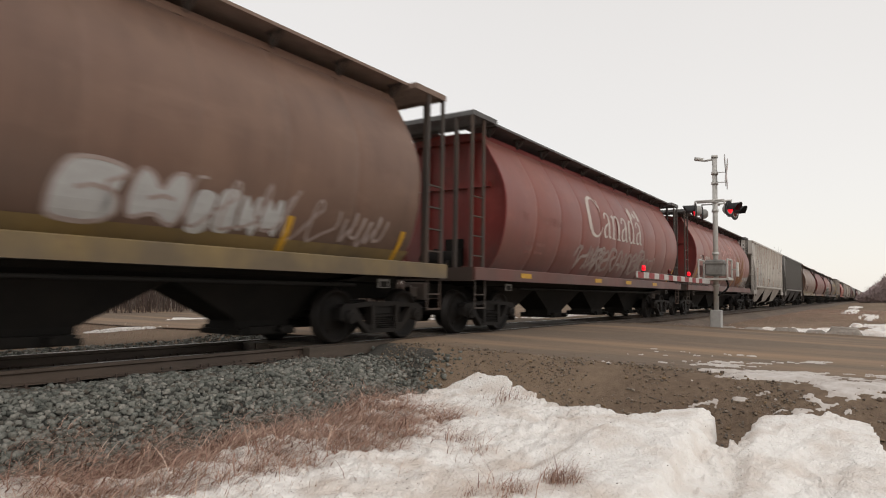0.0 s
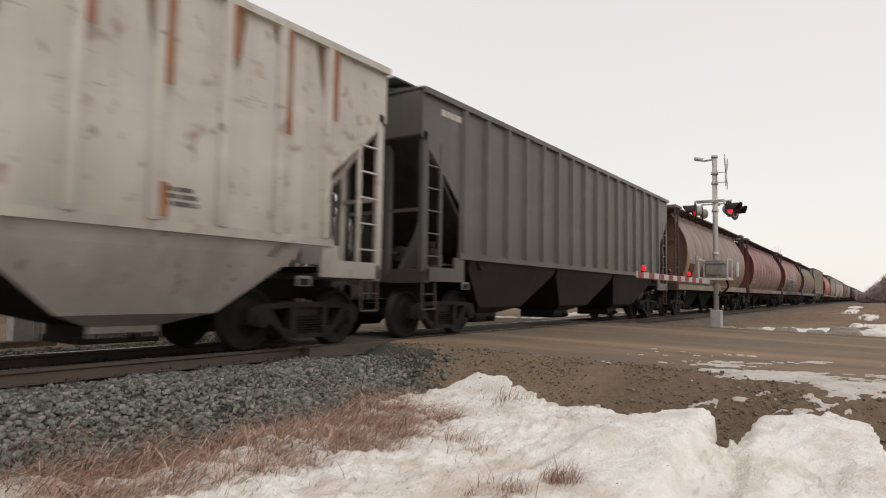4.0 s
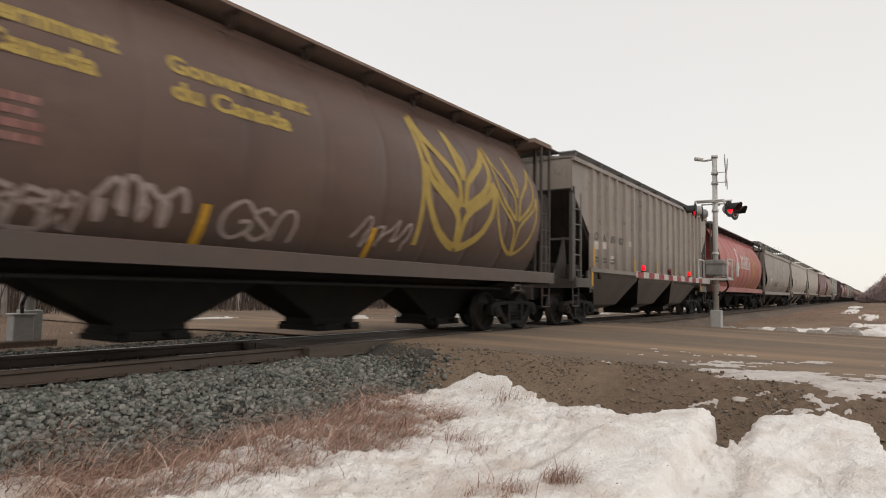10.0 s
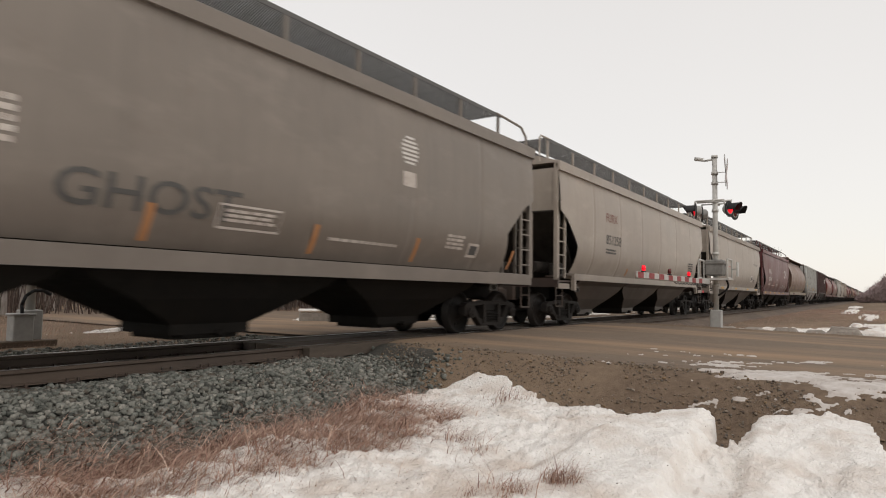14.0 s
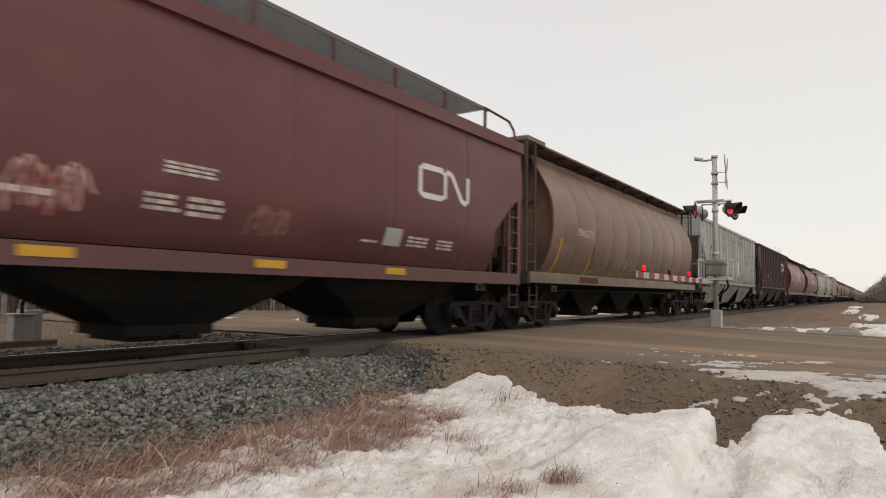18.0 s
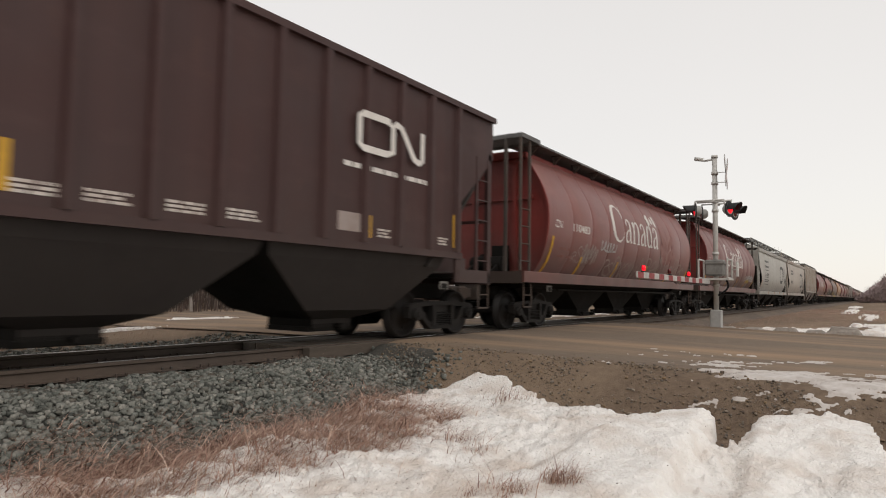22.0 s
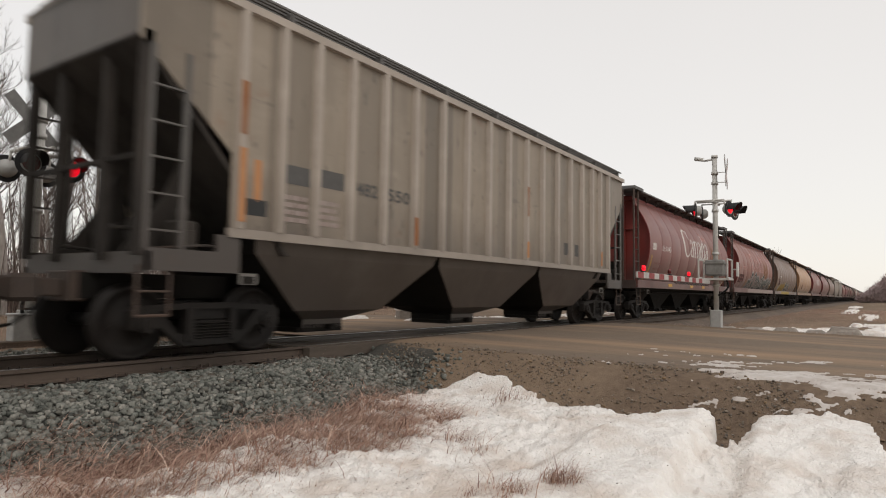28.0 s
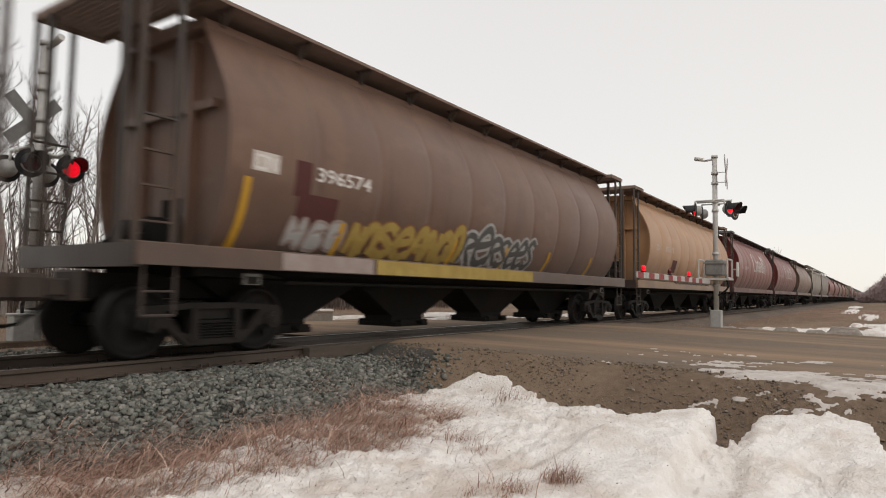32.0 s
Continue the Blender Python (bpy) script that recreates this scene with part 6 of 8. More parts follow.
        scrawl(car, CYL, 4.4, 5.4, 1.75, 1.95, 2, OLIVE, 0.09, 6)
        strips(car, CYL, [-7.0, -4.1, -1.4, 1.4, 4.2, 7.2])
    elif number == 20:
        for k, (z, hh) in enumerate(((3.36, 0.24), (2.98, 0.24))):
            fine_print(car, SMOOTH, -5.85, z, 2.0, hh, 1, 180 + k, GREYINK, "owner_name")
        words(car, SMOOTH, "388866", -4.95, -3.75, 2.46, 0.24, GREYINK, "car_number", thick=0.004)
        worm(car, SMOOTH, -5.8, -5.2, 2.46, 2.70, GREYINK, "owner_mark")
        fine_print(car, SMOOTH, -5.85, 1.95, 2.0, 0.26, 2, 183, GREYINK)
        for z in (2.86, 2.34, 1.82):
            plate(car, SMOOTH, -5.9, -3.75, z, z + 0.045, GREYINK, "rule")
        plate(car, SMOOTH, -3.3, -3.05, 2.5, 2.85, PAINT["grey"], "panel")
        worm(car, SMOOTH, 2.95, 6.6, 2.05, 3.5, GREYINK)
        strips(car, SMOOTH, [-7.0], OCHRE, 1.2, 2.1, 0.12, False)
        for x in (-3.8, -0.6, 2.7, 5.6):
            bm = bmesh.new()
            box(bm, x - 0.05, x + 0.05, -1.512, -1.5, 1.12, 1.32)
            part("reflector_strip", bm, OCHRE, car)
    elif number == 21:
        worm(car, SMOOTH, 2.6, 6.5, 1.88, 3.45, GREYINK)
        fine_print(car, SMOOTH, -5.8, 3.0, 2.0, 0.5, 2, 190, GREYINK)
        fine_print(car, SMOOTH, -5.8, 2.2, 1.6, 0.3, 2, 191, GREYINK)
        scrawl(car, SMOOTH, 1.4, 2.3, 1.7, 2.0, 3, CHALK, 0.04, 3)
        for x in (4.6, 5.7):
            plate(car, SMOOTH, x, x + 0.4, 1.5, 1.75, GREYINK)
        for k, x in enumerate((-7.2, -5.0)):
            bm = bmesh.new()
            box(bm, x - 0.5, x + 0.9, -1.556, -1.548, 4.16, 4.34)
            part("rust_streak", bm, ORANGE_R, car)
    elif number == 22:
        for k, (x0, x1, z) in enumerate(((-6.03, -5.58, 2.38), (-5.38, -4.86, 2.42))):
            plate(car, RIBBED, x0, x1, z, z + 0.27, GREYINK)
            fine_print(car, RIBBED, x0, 1.8, 0.42, 0.42, 4, 57 + k, CHALK)
        for text, x0, x1 in (("482", -4.58, -4.06), ("550", -3.80, -3.18)):
            words(car, RIBBED, text, x0, x1, 2.42, 0.2, GREYINK, "car_number", thick=0.006)
        plate(car, RIBBED, -6.58, -6.46, 2.05, 2.62, OCHRE, "rust_streak")
        plate(car, RIBBED, -6.70, -6.36, 1.86, 2.08, INK)
        for x0 in (3.56, 4.28):
            plate(car, RIBBED, x0, x0 + 0.26, 1.92, 2.24, GREYINK)
        for x, z0, z1, fill in ((-6.83, 1.75, 2.72, OCHRE), (1.32, 1.72, 2.1, OCHRE), (6.15, 1.72, 2.15, OCHRE), (-3.07, 1.7, 2.2, ORANGE_R), (1.32, 2.7, 3.4, ORANGE_R), (-6.83, 2.9, 3.6, ORANGE_R)):
            bm = bmesh.new()
            box(bm, x - 0.05, x + 0.05, -1.533, -1.524, z0, z1)
            part("rust_streak" if fill is ORANGE_R else "reflector_strip", bm, fill, car)
    elif number == 23:
        canada(car, WHITEC, -2.4, 2.2, flag_material=PINKISH)
        reporting(car, CYL, "111145", WHITEC, -5.65)
        plate(car, CYL, -6.9, -6.45, 2.54, 2.8, WHITEP)
        dimension_data(car, 200, FAINT)
        wheat(car, CYL, 2.75, 4.9, 1.8, 3.65, DULLOCHRE)
        sill_tags(car, [-4.2, -0.7, 1.6, 4.6])
        strips(car, CYL, [-6.95, 7.2], tall_first=True)
        plate(car, CYL, 6.7, 6.9, 1.5, 1.65, WHITEP)
    elif number == 24:
        canada(car, PINKISH, -2.65, 2.4)
        reporting(car, CYL, "109522", PINKISH, -5.85)
        dimension_data(car, 210, FAINT)
        plate(car, CYL, -6.9, -5.2, 1.75, 2.25, PATCH)
        plate(car, CYL, -3.3, 7.0, 1.42, 1.62, CHALK, "spray_paint", 0.005)
        throw_up(car, CYL, -3.5, 7.0, 1.44, 2.36, 31, SILVER, SPRUCE, 0.34, 0.085, 0.5)
        scrawl(car, CYL, -5.9, -4.9, 1.55, 1.85, 4, CHALK, 0.07, 5)
        bm = bmesh.new()
        box(bm, -3.7, 7.9, -1.511, -1.504, 1.155, 1.39)
        part("spray_paint", bm, CHALK, car)
        wheat(car, CYL, 2.6, 4.6, 2.2, 3.6, DULLOCHRE)
        strips(car, CYL, SIX[1:], tall_first=False)
    elif number == 25:
        plate(car, CYL, -6.2, -5.9, 2.2, 2.7, PATCH)
        reporting(car, CYL, "396574", WHITEC, -5.8, 2.46)
        plate(car, CYL, -6.95, -6.5, 2.44, 2.7, WHITEP)
        plate(car, CYL, -6.1, -5.3, 1.75, 2.25, PATCH)
        block_tags(car, CYL, -6.2, -5.0, 1.45, 1.95, 3, 41, SILVER, CHALK, 0.05, round_by=2)
        throw_up(car, CYL, -4.9, -1.7, 1.48, 2.1, 42, DULLOCHRE, OLIVE, 0.24, 0.03, 0.7)
        throw_up(car, CYL, -1.65, 1.5, 1.48, 2.25, 43, SILVER, GREYINK, 0.26, 0.06, 0.7)
        bm = bmesh.new()
        box(bm, -6.3, -4.4, -1.511, -1.504, 1.155, 1.39)
        part("spray_paint", bm, CHALK, car)
        bm = bmesh.new()
        box(bm, -4.3, 1.4, -1.511, -1.504, 1.155, 1.39)
        part("spray_paint", bm, OLIVE, car)
        strips(car, CYL, [-7.0, -5.1, -1.9, 0.2, 2.4, 5.2], tall_first=True)
    elif number == 26:
        plate(car, CYL, -7.0, 7.44, 1.34, 1.62, PAINT["yellow"], "lower_band", 0.005)
        reporting(car, CYL, "395112", WHITEP)
        plate(car, CYL, -4.6, -3.9, 1.8, 2.3, PATCH)
    elif number in (27, 28):
        canada(car, WHITEC if number == 27 else WHITEP)
        reporting(car, CYL, "110217", WHITEP)


for number, (car, x) in enumerate(CARS[:len(ALONG)]):
    before = set(car.children)
    ALONG_NOW[0] = ALONG[number]
    mark_car(number, car)
    for ob in car.children:
        if ob not in before:
            ob.matrix_basis = pose(ALONG[number], 0, 0) @ ob.matrix_basis

# ---- the ground ----
ROAD_A, ROAD_B = 8.7, 19.9      # edges of the road that crosses the track


def smooth(a, b, v):
    t = np.clip((v - a) / (b - a), 0, 1)
    return t * t * (3 - 2 * t)


def wave(x, y, scale, seed=0.0):
    """Cheap smooth unevenness for whole arrays, about -1 to 1."""
    x, y = x / scale + seed, y / scale - seed * 0.7
    return (np.sin(x * 1.7 + 1.3 * np.sin(y * 1.1 + seed)) + np.sin(y * 2.1 + 1.7 * np.sin(x * 0.9 - seed)) + np.sin((x + y) * 1.3 + 2.0 * np.sin((x - y) * 0.7))) / 3


def rough_wave(x, y, scale, seed=0.0):
    return wave(x, y, scale, seed) * 0.5 + wave(x, y, scale * 0.43, seed + 3) * 0.28 + wave(x, y, scale * 0.19, seed + 7) * 0.15 + wave(x, y, scale * 0.08, seed + 13) * 0.07


def road_height(y):
    d = np.abs(y - TRACK)
    return -0.015 - 0.11 * smooth(1.2, 9.0, d) - 0.35 * smooth(9, 60, d)


def base_height(x, y):
    """The ground before the trackbed is dug into it."""
    d = y - TRACK
    near = -0.66 + 0.03 * wave(x, y, 2.3) + 0.012 * wave(x, y, 0.5, 2)
    back = -0.17 + 0.035 * wave(x, y, 4.0, 5) + 0.02 * smooth(6, 40, d)
    z = np.where(d < 0, near, back)
    right = -0.42 + 0.04 * wave(x, y, 3.0, 8)
    z = np.where((d < 0) & (x > ROAD_B + 1), right, z)
    # the road's embankment
    inside = smooth(ROAD_A - 1.4, ROAD_A, x) * (1 - smooth(ROAD_B + 1.0, ROAD_B + 4.0, x))
    return z + (road_height(y) - 0.02 - z) * inside, inside


def ground_height(x, y):
    z, inside = base_height(x, y)
    d = y - TRACK
    bed = 1 - smooth(1.9, 2.5, np.abs(d))
    z = z + (-0.72 - z) * bed * (1 - inside)
    z = z - 0.25 * bed * inside * (np.abs(d) < 1.5)
    return z


def sheet(name, xs, ys, height, material, label, category, keep=None, kind="structure"):
    X, Y = np.meshgrid(xs, ys, indexing="ij")
    Z = height(X, Y)
    nx, ny = X.shape
    verts = np.stack([X, Y, Z], -1).reshape(-1, 3)
    idx = np.arange(nx * ny).reshape(nx, ny)
    quads = np.stack([idx[:-1, :-1], idx[1:, :-1], idx[1:, 1:], idx[:-1, 1:]], -1).reshape(-1, 4)
    if keep is not None:
        k = keep(X, Y)
        quads = quads[k.reshape(-1)[quads].any(1)]
        used = np.unique(quads)
        remap = np.full(len(verts), -1)
        remap[used] = np.arange(len(used))
        verts, quads = verts[used], remap[quads]
    mesh = bpy.data.meshes.new(name)
    mesh.vertices.add(len(verts))
    mesh.vertices.foreach_set("co", verts.astype(np.float32).ravel())
    mesh.loops.add(len(quads) * 4)
    mesh.loops.foreach_set("vertex_index", quads.astype(np.int32).ravel())
    mesh.polygons.add(len(quads))
    mesh.polygons.foreach_set("loop_start", np.arange(0, len(quads) * 4, 4, dtype=np.int32))
    mesh.polygons.foreach_set("use_smooth", np.ones(len(quads), dtype=bool))
    mesh.update(calc_edges=True)
    mesh.materials.append(material)
    return tagged(new(name, mesh), label, category, kind=kind)


def steps(*runs):
    """Grid lines: (start, end, step) runs joined."""
    out = []
    for a, b, s in runs:
        out += list(np.arange(a, b - 1e-6, s))
    return np.array(out + [runs[-1][1]])


FIELD = surface("dead_grass_and_dirt", (0.215, 0.158, 0.112), (0.12, 0.086, 0.064), 9.0, 0.95, bump=0.6, bump_scale=60, third=(0.29, 0.215, 0.15), third_amount=0.7, third_scale=0.35, spec=0.1, bump_size=0.03)
xs = steps((-2500, -200, 230), (-200, -20, 20), (-20, -2, 1.5), (-2, 26, 0.14), (26, 60, 0.8), (60, 300, 12), (300, 3000, 270))
ys = steps((-2500, -100, 240), (-100, -10, 9), (-10, -1, 0.6), (-1, 12, 0.14), (12, 50, 0.9), (50, 200, 15), (200, 2500, 230))
sheet("ground", xs, ys, ground_height, FIELD, "brown ground with dead winter grass", "ground")

ROADM = surface("dusty_worn_asphalt", (0.205, 0.157, 0.118), (0.14, 0.108, 0.083), 22.0, 0.9, bump=0.35, bump_scale=120, third=(0.325, 0.222, 0.142), third_amount=0.9, third_scale=0.7, stretch=(1.0, 0.14, 1), spec=0.15)
sheet("road", steps((ROAD_A, ROAD_B, 0.2)), steps((-90, -8, 2), (-8, TRACK - 0.95, 0.2)), lambda x, y: road_height(y) + 0.006 + 0.006 * wave(x, y, 1.3) - 0.05 * smooth(0.5, 0.0, x - ROAD_A) - 0.03 * smooth(0.5, 0, ROAD_B - x), ROADM, "brown dusty asphalt road leading to the crossing", "road")
sheet("road_beyond", steps((ROAD_A, ROAD_B, 0.4)), steps((TRACK + 0.95, 20, 0.4), (20, 140, 4)), lambda x, y: np.maximum(road_height(y), ground_height(x, y)) + 0.012, ROADM, "brown dusty road on the other side of the track", "road")

PANEL = surface("old_crossing_planks", (0.095, 0.077, 0.062), (0.06, 0.05, 0.042), 14, 0.9, bump=0.4, stretch=(0.15, 1, 1), third=(0.15, 0.11, 0.08), third_amount=0.6)
crossing = thing("crossing_surface", "worn brown timber crossing planks between and beside the rails", "level crossing", kind="structure")
for y0, y1 in ((-0.96, -0.80), (-0.68, -0.36), (-0.34, -0.02), (0.0, 0.32), (0.34, 0.66), (0.80, 0.96)):
    for k in range(4):
        x0 = ROAD_A - 1.72 + k * 3.3
        bm = bmesh.new()
        box(bm, x0, x0 + 3.27, TRACK + y0, TRACK + y1, -0.20, -0.012 - 0.006 * ((k + int(y0 * 10)) % 2), 0.008)
        part("plank", bm, PANEL, crossing)

# ---- track ----
RAILS = surface("rusty_rail_side", (0.085, 0.066, 0.054), (0.055, 0.043, 0.036), 8, 0.75, bump=0.25, third=(0.15, 0.105, 0.075), third_amount=0.5, stretch=(0.3, 1, 1))
SHINE = surface("worn_bright_rail_head", (0.33, 0.31, 0.29), (0.25, 0.235, 0.22), 30, 0.32, 1.0, bump=0.03, stretch=(0.05, 1, 1))
TIE = surface("weathered_tie_wood", (0.12, 0.088, 0.066), (0.07, 0.052, 0.042), 10, 0.95, bump=0.6, stretch=(1, 0.12, 1), third=(0.19, 0.145, 0.11), third_amount=0.6, vary=0.25)
for y, word in ((-0.7525, "near"), (0.7525, "far")):
    rail = thing("rail", "steel rail with rusty web and bright worn head", "rail", pose(0, TRACK + y, 0), kind="structure")
    bm = bmesh.new()
    prism(bm, [(-0.070, -0.172), (-0.070, -0.160), (-0.012, -0.145), (-0.009, -0.06), (-0.036, -0.042), (-0.037, -0.008), (-0.030, -0.003), (0.030, -0.003), (0.037, -0.008), (0.036, -0.042), (0.009, -0.06), (0.012, -0.145), (0.070, -0.160), (0.070, -0.172)], "x", -80, 1100)
    part("rail_body", bm, RAILS, rail)
    bm = bmesh.new()
    prism(bm, [(-0.030, -0.003), (-0.022, 0.0), (0.022, 0.0), (0.030, -0.003)], "x", -80, 1100)
    part("rail_head", bm, SHINE, rail)
track_ties = thing("ties", "weathered wooden ties half buried in ballast", "railway ties", pose(0, TRACK, 0), kind="structure")
rnd = random.Random(4)
tie_mesh = shared("tie", lambda bm: box(bm, -0.11, 0.11, -1.3, 1.3, -0.36, -0.178, 0.012))
plate_mesh = shared("tie_plate", lambda bm: (box(bm, -0.09, 0.09, -0.17, 0.17, -0.182, -0.168), [box(bm, sx - 0.011, sx + 0.011, sy - 0.014, sy + 0.014, -0.17, -0.125) for sx, sy in ((-0.06, -0.10), (0.06, 0.10), (0.06, -0.10))]))
x = -6.0
while x < 60:
    if not ROAD_A - 1.2 < x < ROAD_B + 1.5:
        t = part("tie", tie_mesh, TIE, track_ties, at=pose(x + rnd.uniform(-0.03, 0.03), rnd.uniform(-0.06, 0.06), rnd.uniform(-0.015, 0.01), rz=rnd.uniform(-1.5, 1.5)))
        if x < 14:
            for y in (-0.7525, 0.7525):
                part("tie_plate", plate_mesh, IRON, t, at=pose(0, y, 0))
    x += 0.56

# ballast: a coarse bed with loose stones on it
BALLAST = surface("ballast_bed", (0.075, 0.074, 0.066), (0.035, 0.035, 0.031), 24, 0.95, bump=1.0, bump_scale=26, bump_size=0.04, third=(0.17, 0.15, 0.125), third_amount=0.5)


def bed_height(x, y):
    d = np.abs(y - TRACK)
    z = -0.205 - 0.42 * smooth(1.45, 2.9, d) + 0.018 * wave(x, y, 0.35, 1) + 0.01 * wave(x, y, 0.12, 4) - 0.03 * smooth(0.4, 0.0, np.abs(d - 0.75))
    # it runs out against the road's shoulder
    return np.where((x < 15) & (d > 0.97), np.maximum(z, base_height(x, y)[0] - 0.012), z)


bed_ys = steps((TRACK - 2.9, TRACK + 2.9, 0.11))
sheet("ballast_bed", steps((-30, -2, 1), (-2, ROAD_A + 0.4, 0.11)), bed_ys, bed_height, BALLAST, "grey crushed stone trackbed", "ballast")
sheet("ballast_bed_beyond", steps((ROAD_B + 1.3, 40, 0.4), (40, 1100, 20)), bed_ys[::3], lambda x, y: bed_height(x, y) + 0.02, surface("dusty_ballast", (0.15, 0.115, 0.09), (0.10, 0.08, 0.066), 18, 0.95, bump=0.8, bump_scale=26, bump_size=0.03, third=(0.2, 0.15, 0.11), third_amount=0.6), "dusty brown trackbed beyond the crossing", "ballast")


def island_material(name, colours, rough=0.9, spec=0.2):
    m = bpy.data.materials.new(name)
    m.use_nodes = True
    n, l = m.node_tree.nodes, m.node_tree.links
    p = n["Principled BSDF"]
    geo = n.new("ShaderNodeNewGeometry")
    r = n.new("ShaderNodeValToRGB")
    while len(r.color_ramp.elements) < len(colours):
        r.color_ramp.elements.new(0.5)
    for k, c in enumerate(colours):
        r.color_ramp.elements[k].position = k / (len(colours) - 1)
        r.color_ramp.elements[k].color = (*c, 1)
    l.new(geo.outputs["Random Per Island"], r.inputs[0])
    co = n.new("ShaderNodeTexCoord")
    t = n.new("ShaderNodeTexNoise")
    t.inputs["Scale"].default_value, t.inputs["Detail"].default_value = 45, 4
    l.new(co.outputs["Object"], t.inputs["Vector"])
    v = ramp_node(n, 0.3, 0.7, 0.75, 1.2)
    l.new(t.outputs[0], v.inputs["Value"])
    h = n.new("ShaderNodeHueSaturation")
    l.new(r.outputs[0], h.inputs["Color"])
    l.new(v.outputs[0], h.inputs["Value"])
    l.new(h.outputs[0], p.inputs["Base Color"])
    p.inputs["Roughness"].default_value = rough
    p.inputs["Specular IOR Level"].default_value = spec
    return m


def soup(name, verts, faces, material, label, category, smooth_shade=False):
    """One mesh from arrays: many small pieces of one kind."""
    mesh = bpy.data.meshes.new(name)
    k = faces.shape[1]
    mesh.vertices.add(len(verts))
    mesh.vertices.foreach_set("co", verts.astype(np.float32).ravel())
    mesh.loops.add(faces.size)
    mesh.loops.foreach_set("vertex_index", faces.astype(np.int32).ravel())
    mesh.polygons.add(len(faces))
    mesh.polygons.foreach_set("loop_start", np.arange(0, faces.size, k, dtype=np.int32))
    if smooth_shade:
        mesh.polygons.foreach_set("use_smooth", np.ones(len(faces), dtype=bool))
    mesh.update(calc_edges=True)
    mesh.materials.append(material)
    return tagged(new(name, mesh), label, category, kind="stuff")


CORNERS = np.array([(a, b, c) for a in (-1, 1) for b in (-1, 1) for c in (-1, 1)], float) * 0.78


def hull_faces():
    bm = bmesh.new()
    vs = [bm.verts.new(v * (1 + 0.05 * (i % 3))) for i, v in enumerate(CORNERS)]
    bmesh.ops.convex_hull(bm, input=vs)
    bmesh.ops.triangulate(bm, faces=bm.faces[:])
    bm.verts.index_update()
    out = [[v.index for v in f.verts] for f in bm.faces]
    bm.free()
    return np.array(out)


HULL = hull_faces()


def stones(name, px, py, height, size, material, label, rng, flat_by=0.75, category="gravel"):
    n = len(px)
    s = size * rng.uniform(0.6, 1.35, n)
    base = CORNERS[None] * rng.uniform(0.45, 1.3, (n, 8, 3)) * np.stack([rng.uniform(0.8, 1.5, n), rng.uniform(0.7, 1.1, n), np.full(n, flat_by) * rng.uniform(0.7, 1.2, n)], -1)[:, None]
    ang = rng.uniform(0, 2 * np.pi, (n, 2))
    ca, sa, cb, sb = np.cos(ang[:, 0]), np.sin(ang[:, 0]), np.cos(ang[:, 1] * 0.5), np.sin(ang[:, 1] * 0.5)
    R = np.stack([np.stack([ca, -sa * cb, sa * sb], -1), np.stack([sa, ca * cb, -ca * sb], -1), np.stack([np.zeros(n), sb, cb], -1)], 1)
    v = np.einsum("nij,nkj->nki", R, base) * s[:, None, None] * 0.5
    v += np.stack([px, py, height(px, py) + s * rng.uniform(-0.05, 0.42, n)], -1)[:, None]
    f = (HULL[None] + (np.arange(n) * 8)[:, None, None]).reshape(-1, 3)
    return soup(name, v.reshape(-1, 3), f, material, label, category)


rng = np.random.default_rng(7)
STONES = island_material("ballast_stone", [(0.06, 0.062, 0.055), (0.165, 0.172, 0.152), (0.215, 0.212, 0.188), (0.11, 0.115, 0.10), (0.31, 0.295, 0.26), (0.145, 0.15, 0.132), (0.115, 0.098, 0.08)])
n = 16500
px = rng.uniform(-1.5, ROAD_A + 0.9, n)
py = TRACK - rng.uniform(0.9, 2.95, n)
keep = rng.random(n) > smooth(6.7, 8.7, px + 0.5 * wave(px, py, 0.6, 2))
px, py = px[keep], py[keep]
stones("ballast_stones", px, py, lambda x, y: np.maximum(bed_height(x, y), np.where(x > 7.3, ground_height(x, y), -9)), 0.06, STONES, "loose grey-green crushed ballast stones", rng, category="ballast")
n = 5000
px, py = rng.uniform(0, 14, n), TRACK + rng.uniform(0.9, 3.2, n)
k = (px < ROAD_A - 0.3)
stones("ballast_stones_behind", px[k], py[k], lambda x, y: np.maximum(bed_height(x, y), ground_height(x, y)), 0.06, STONES, "loose grey ballast stones behind the track", rng, category="ballast")
n = 3500
px, py = rng.uniform(-1, ROAD_A - 0.9, n), TRACK + rng.uniform(-0.62, 0.62, n)
stones("ballast_stones_between", px, py, bed_height, 0.055, STONES, "dark ballast stones between the rails", rng, category="ballast")
GRIT = island_material("shoulder_grit", [(0.09, 0.072, 0.06), (0.23, 0.17, 0.12), (0.17, 0.14, 0.115), (0.32, 0.265, 0.21), (0.14, 0.125, 0.112), (0.27, 0.185, 0.11)])
n = 34000
px, py = rng.uniform(ROAD_A - 2.2, ROAD_A + 1.0, n), rng.uniform(-1.5, 7.0, n)
keep = rng.random(n) < 0.45 + 0.55 * wave(px, py, 0.45, 6)
px, py = px[keep], py[keep]
n = len(px)
stones("shoulder_grit", px, py, lambda x, y: np.maximum(ground_height(x, y), np.where(y > TRACK - 2.9, bed_height(x, y), -9)), 0.008 + 0.030 * rng.random(n) ** 2.2, GRIT, "dark grit and clods on the road's shoulder", rng)

# ---- snow ----
SNOW = surface("old_granular_snow", (0.89, 0.865, 0.83), (0.77, 0.73, 0.69), 9.0, 0.75, bump=1.0, bump_scale=34, bump_size=0.03, third=(0.62, 0.53, 0.46), third_amount=0.8, third_scale=2.2, spec=0.3, spread=0.5)


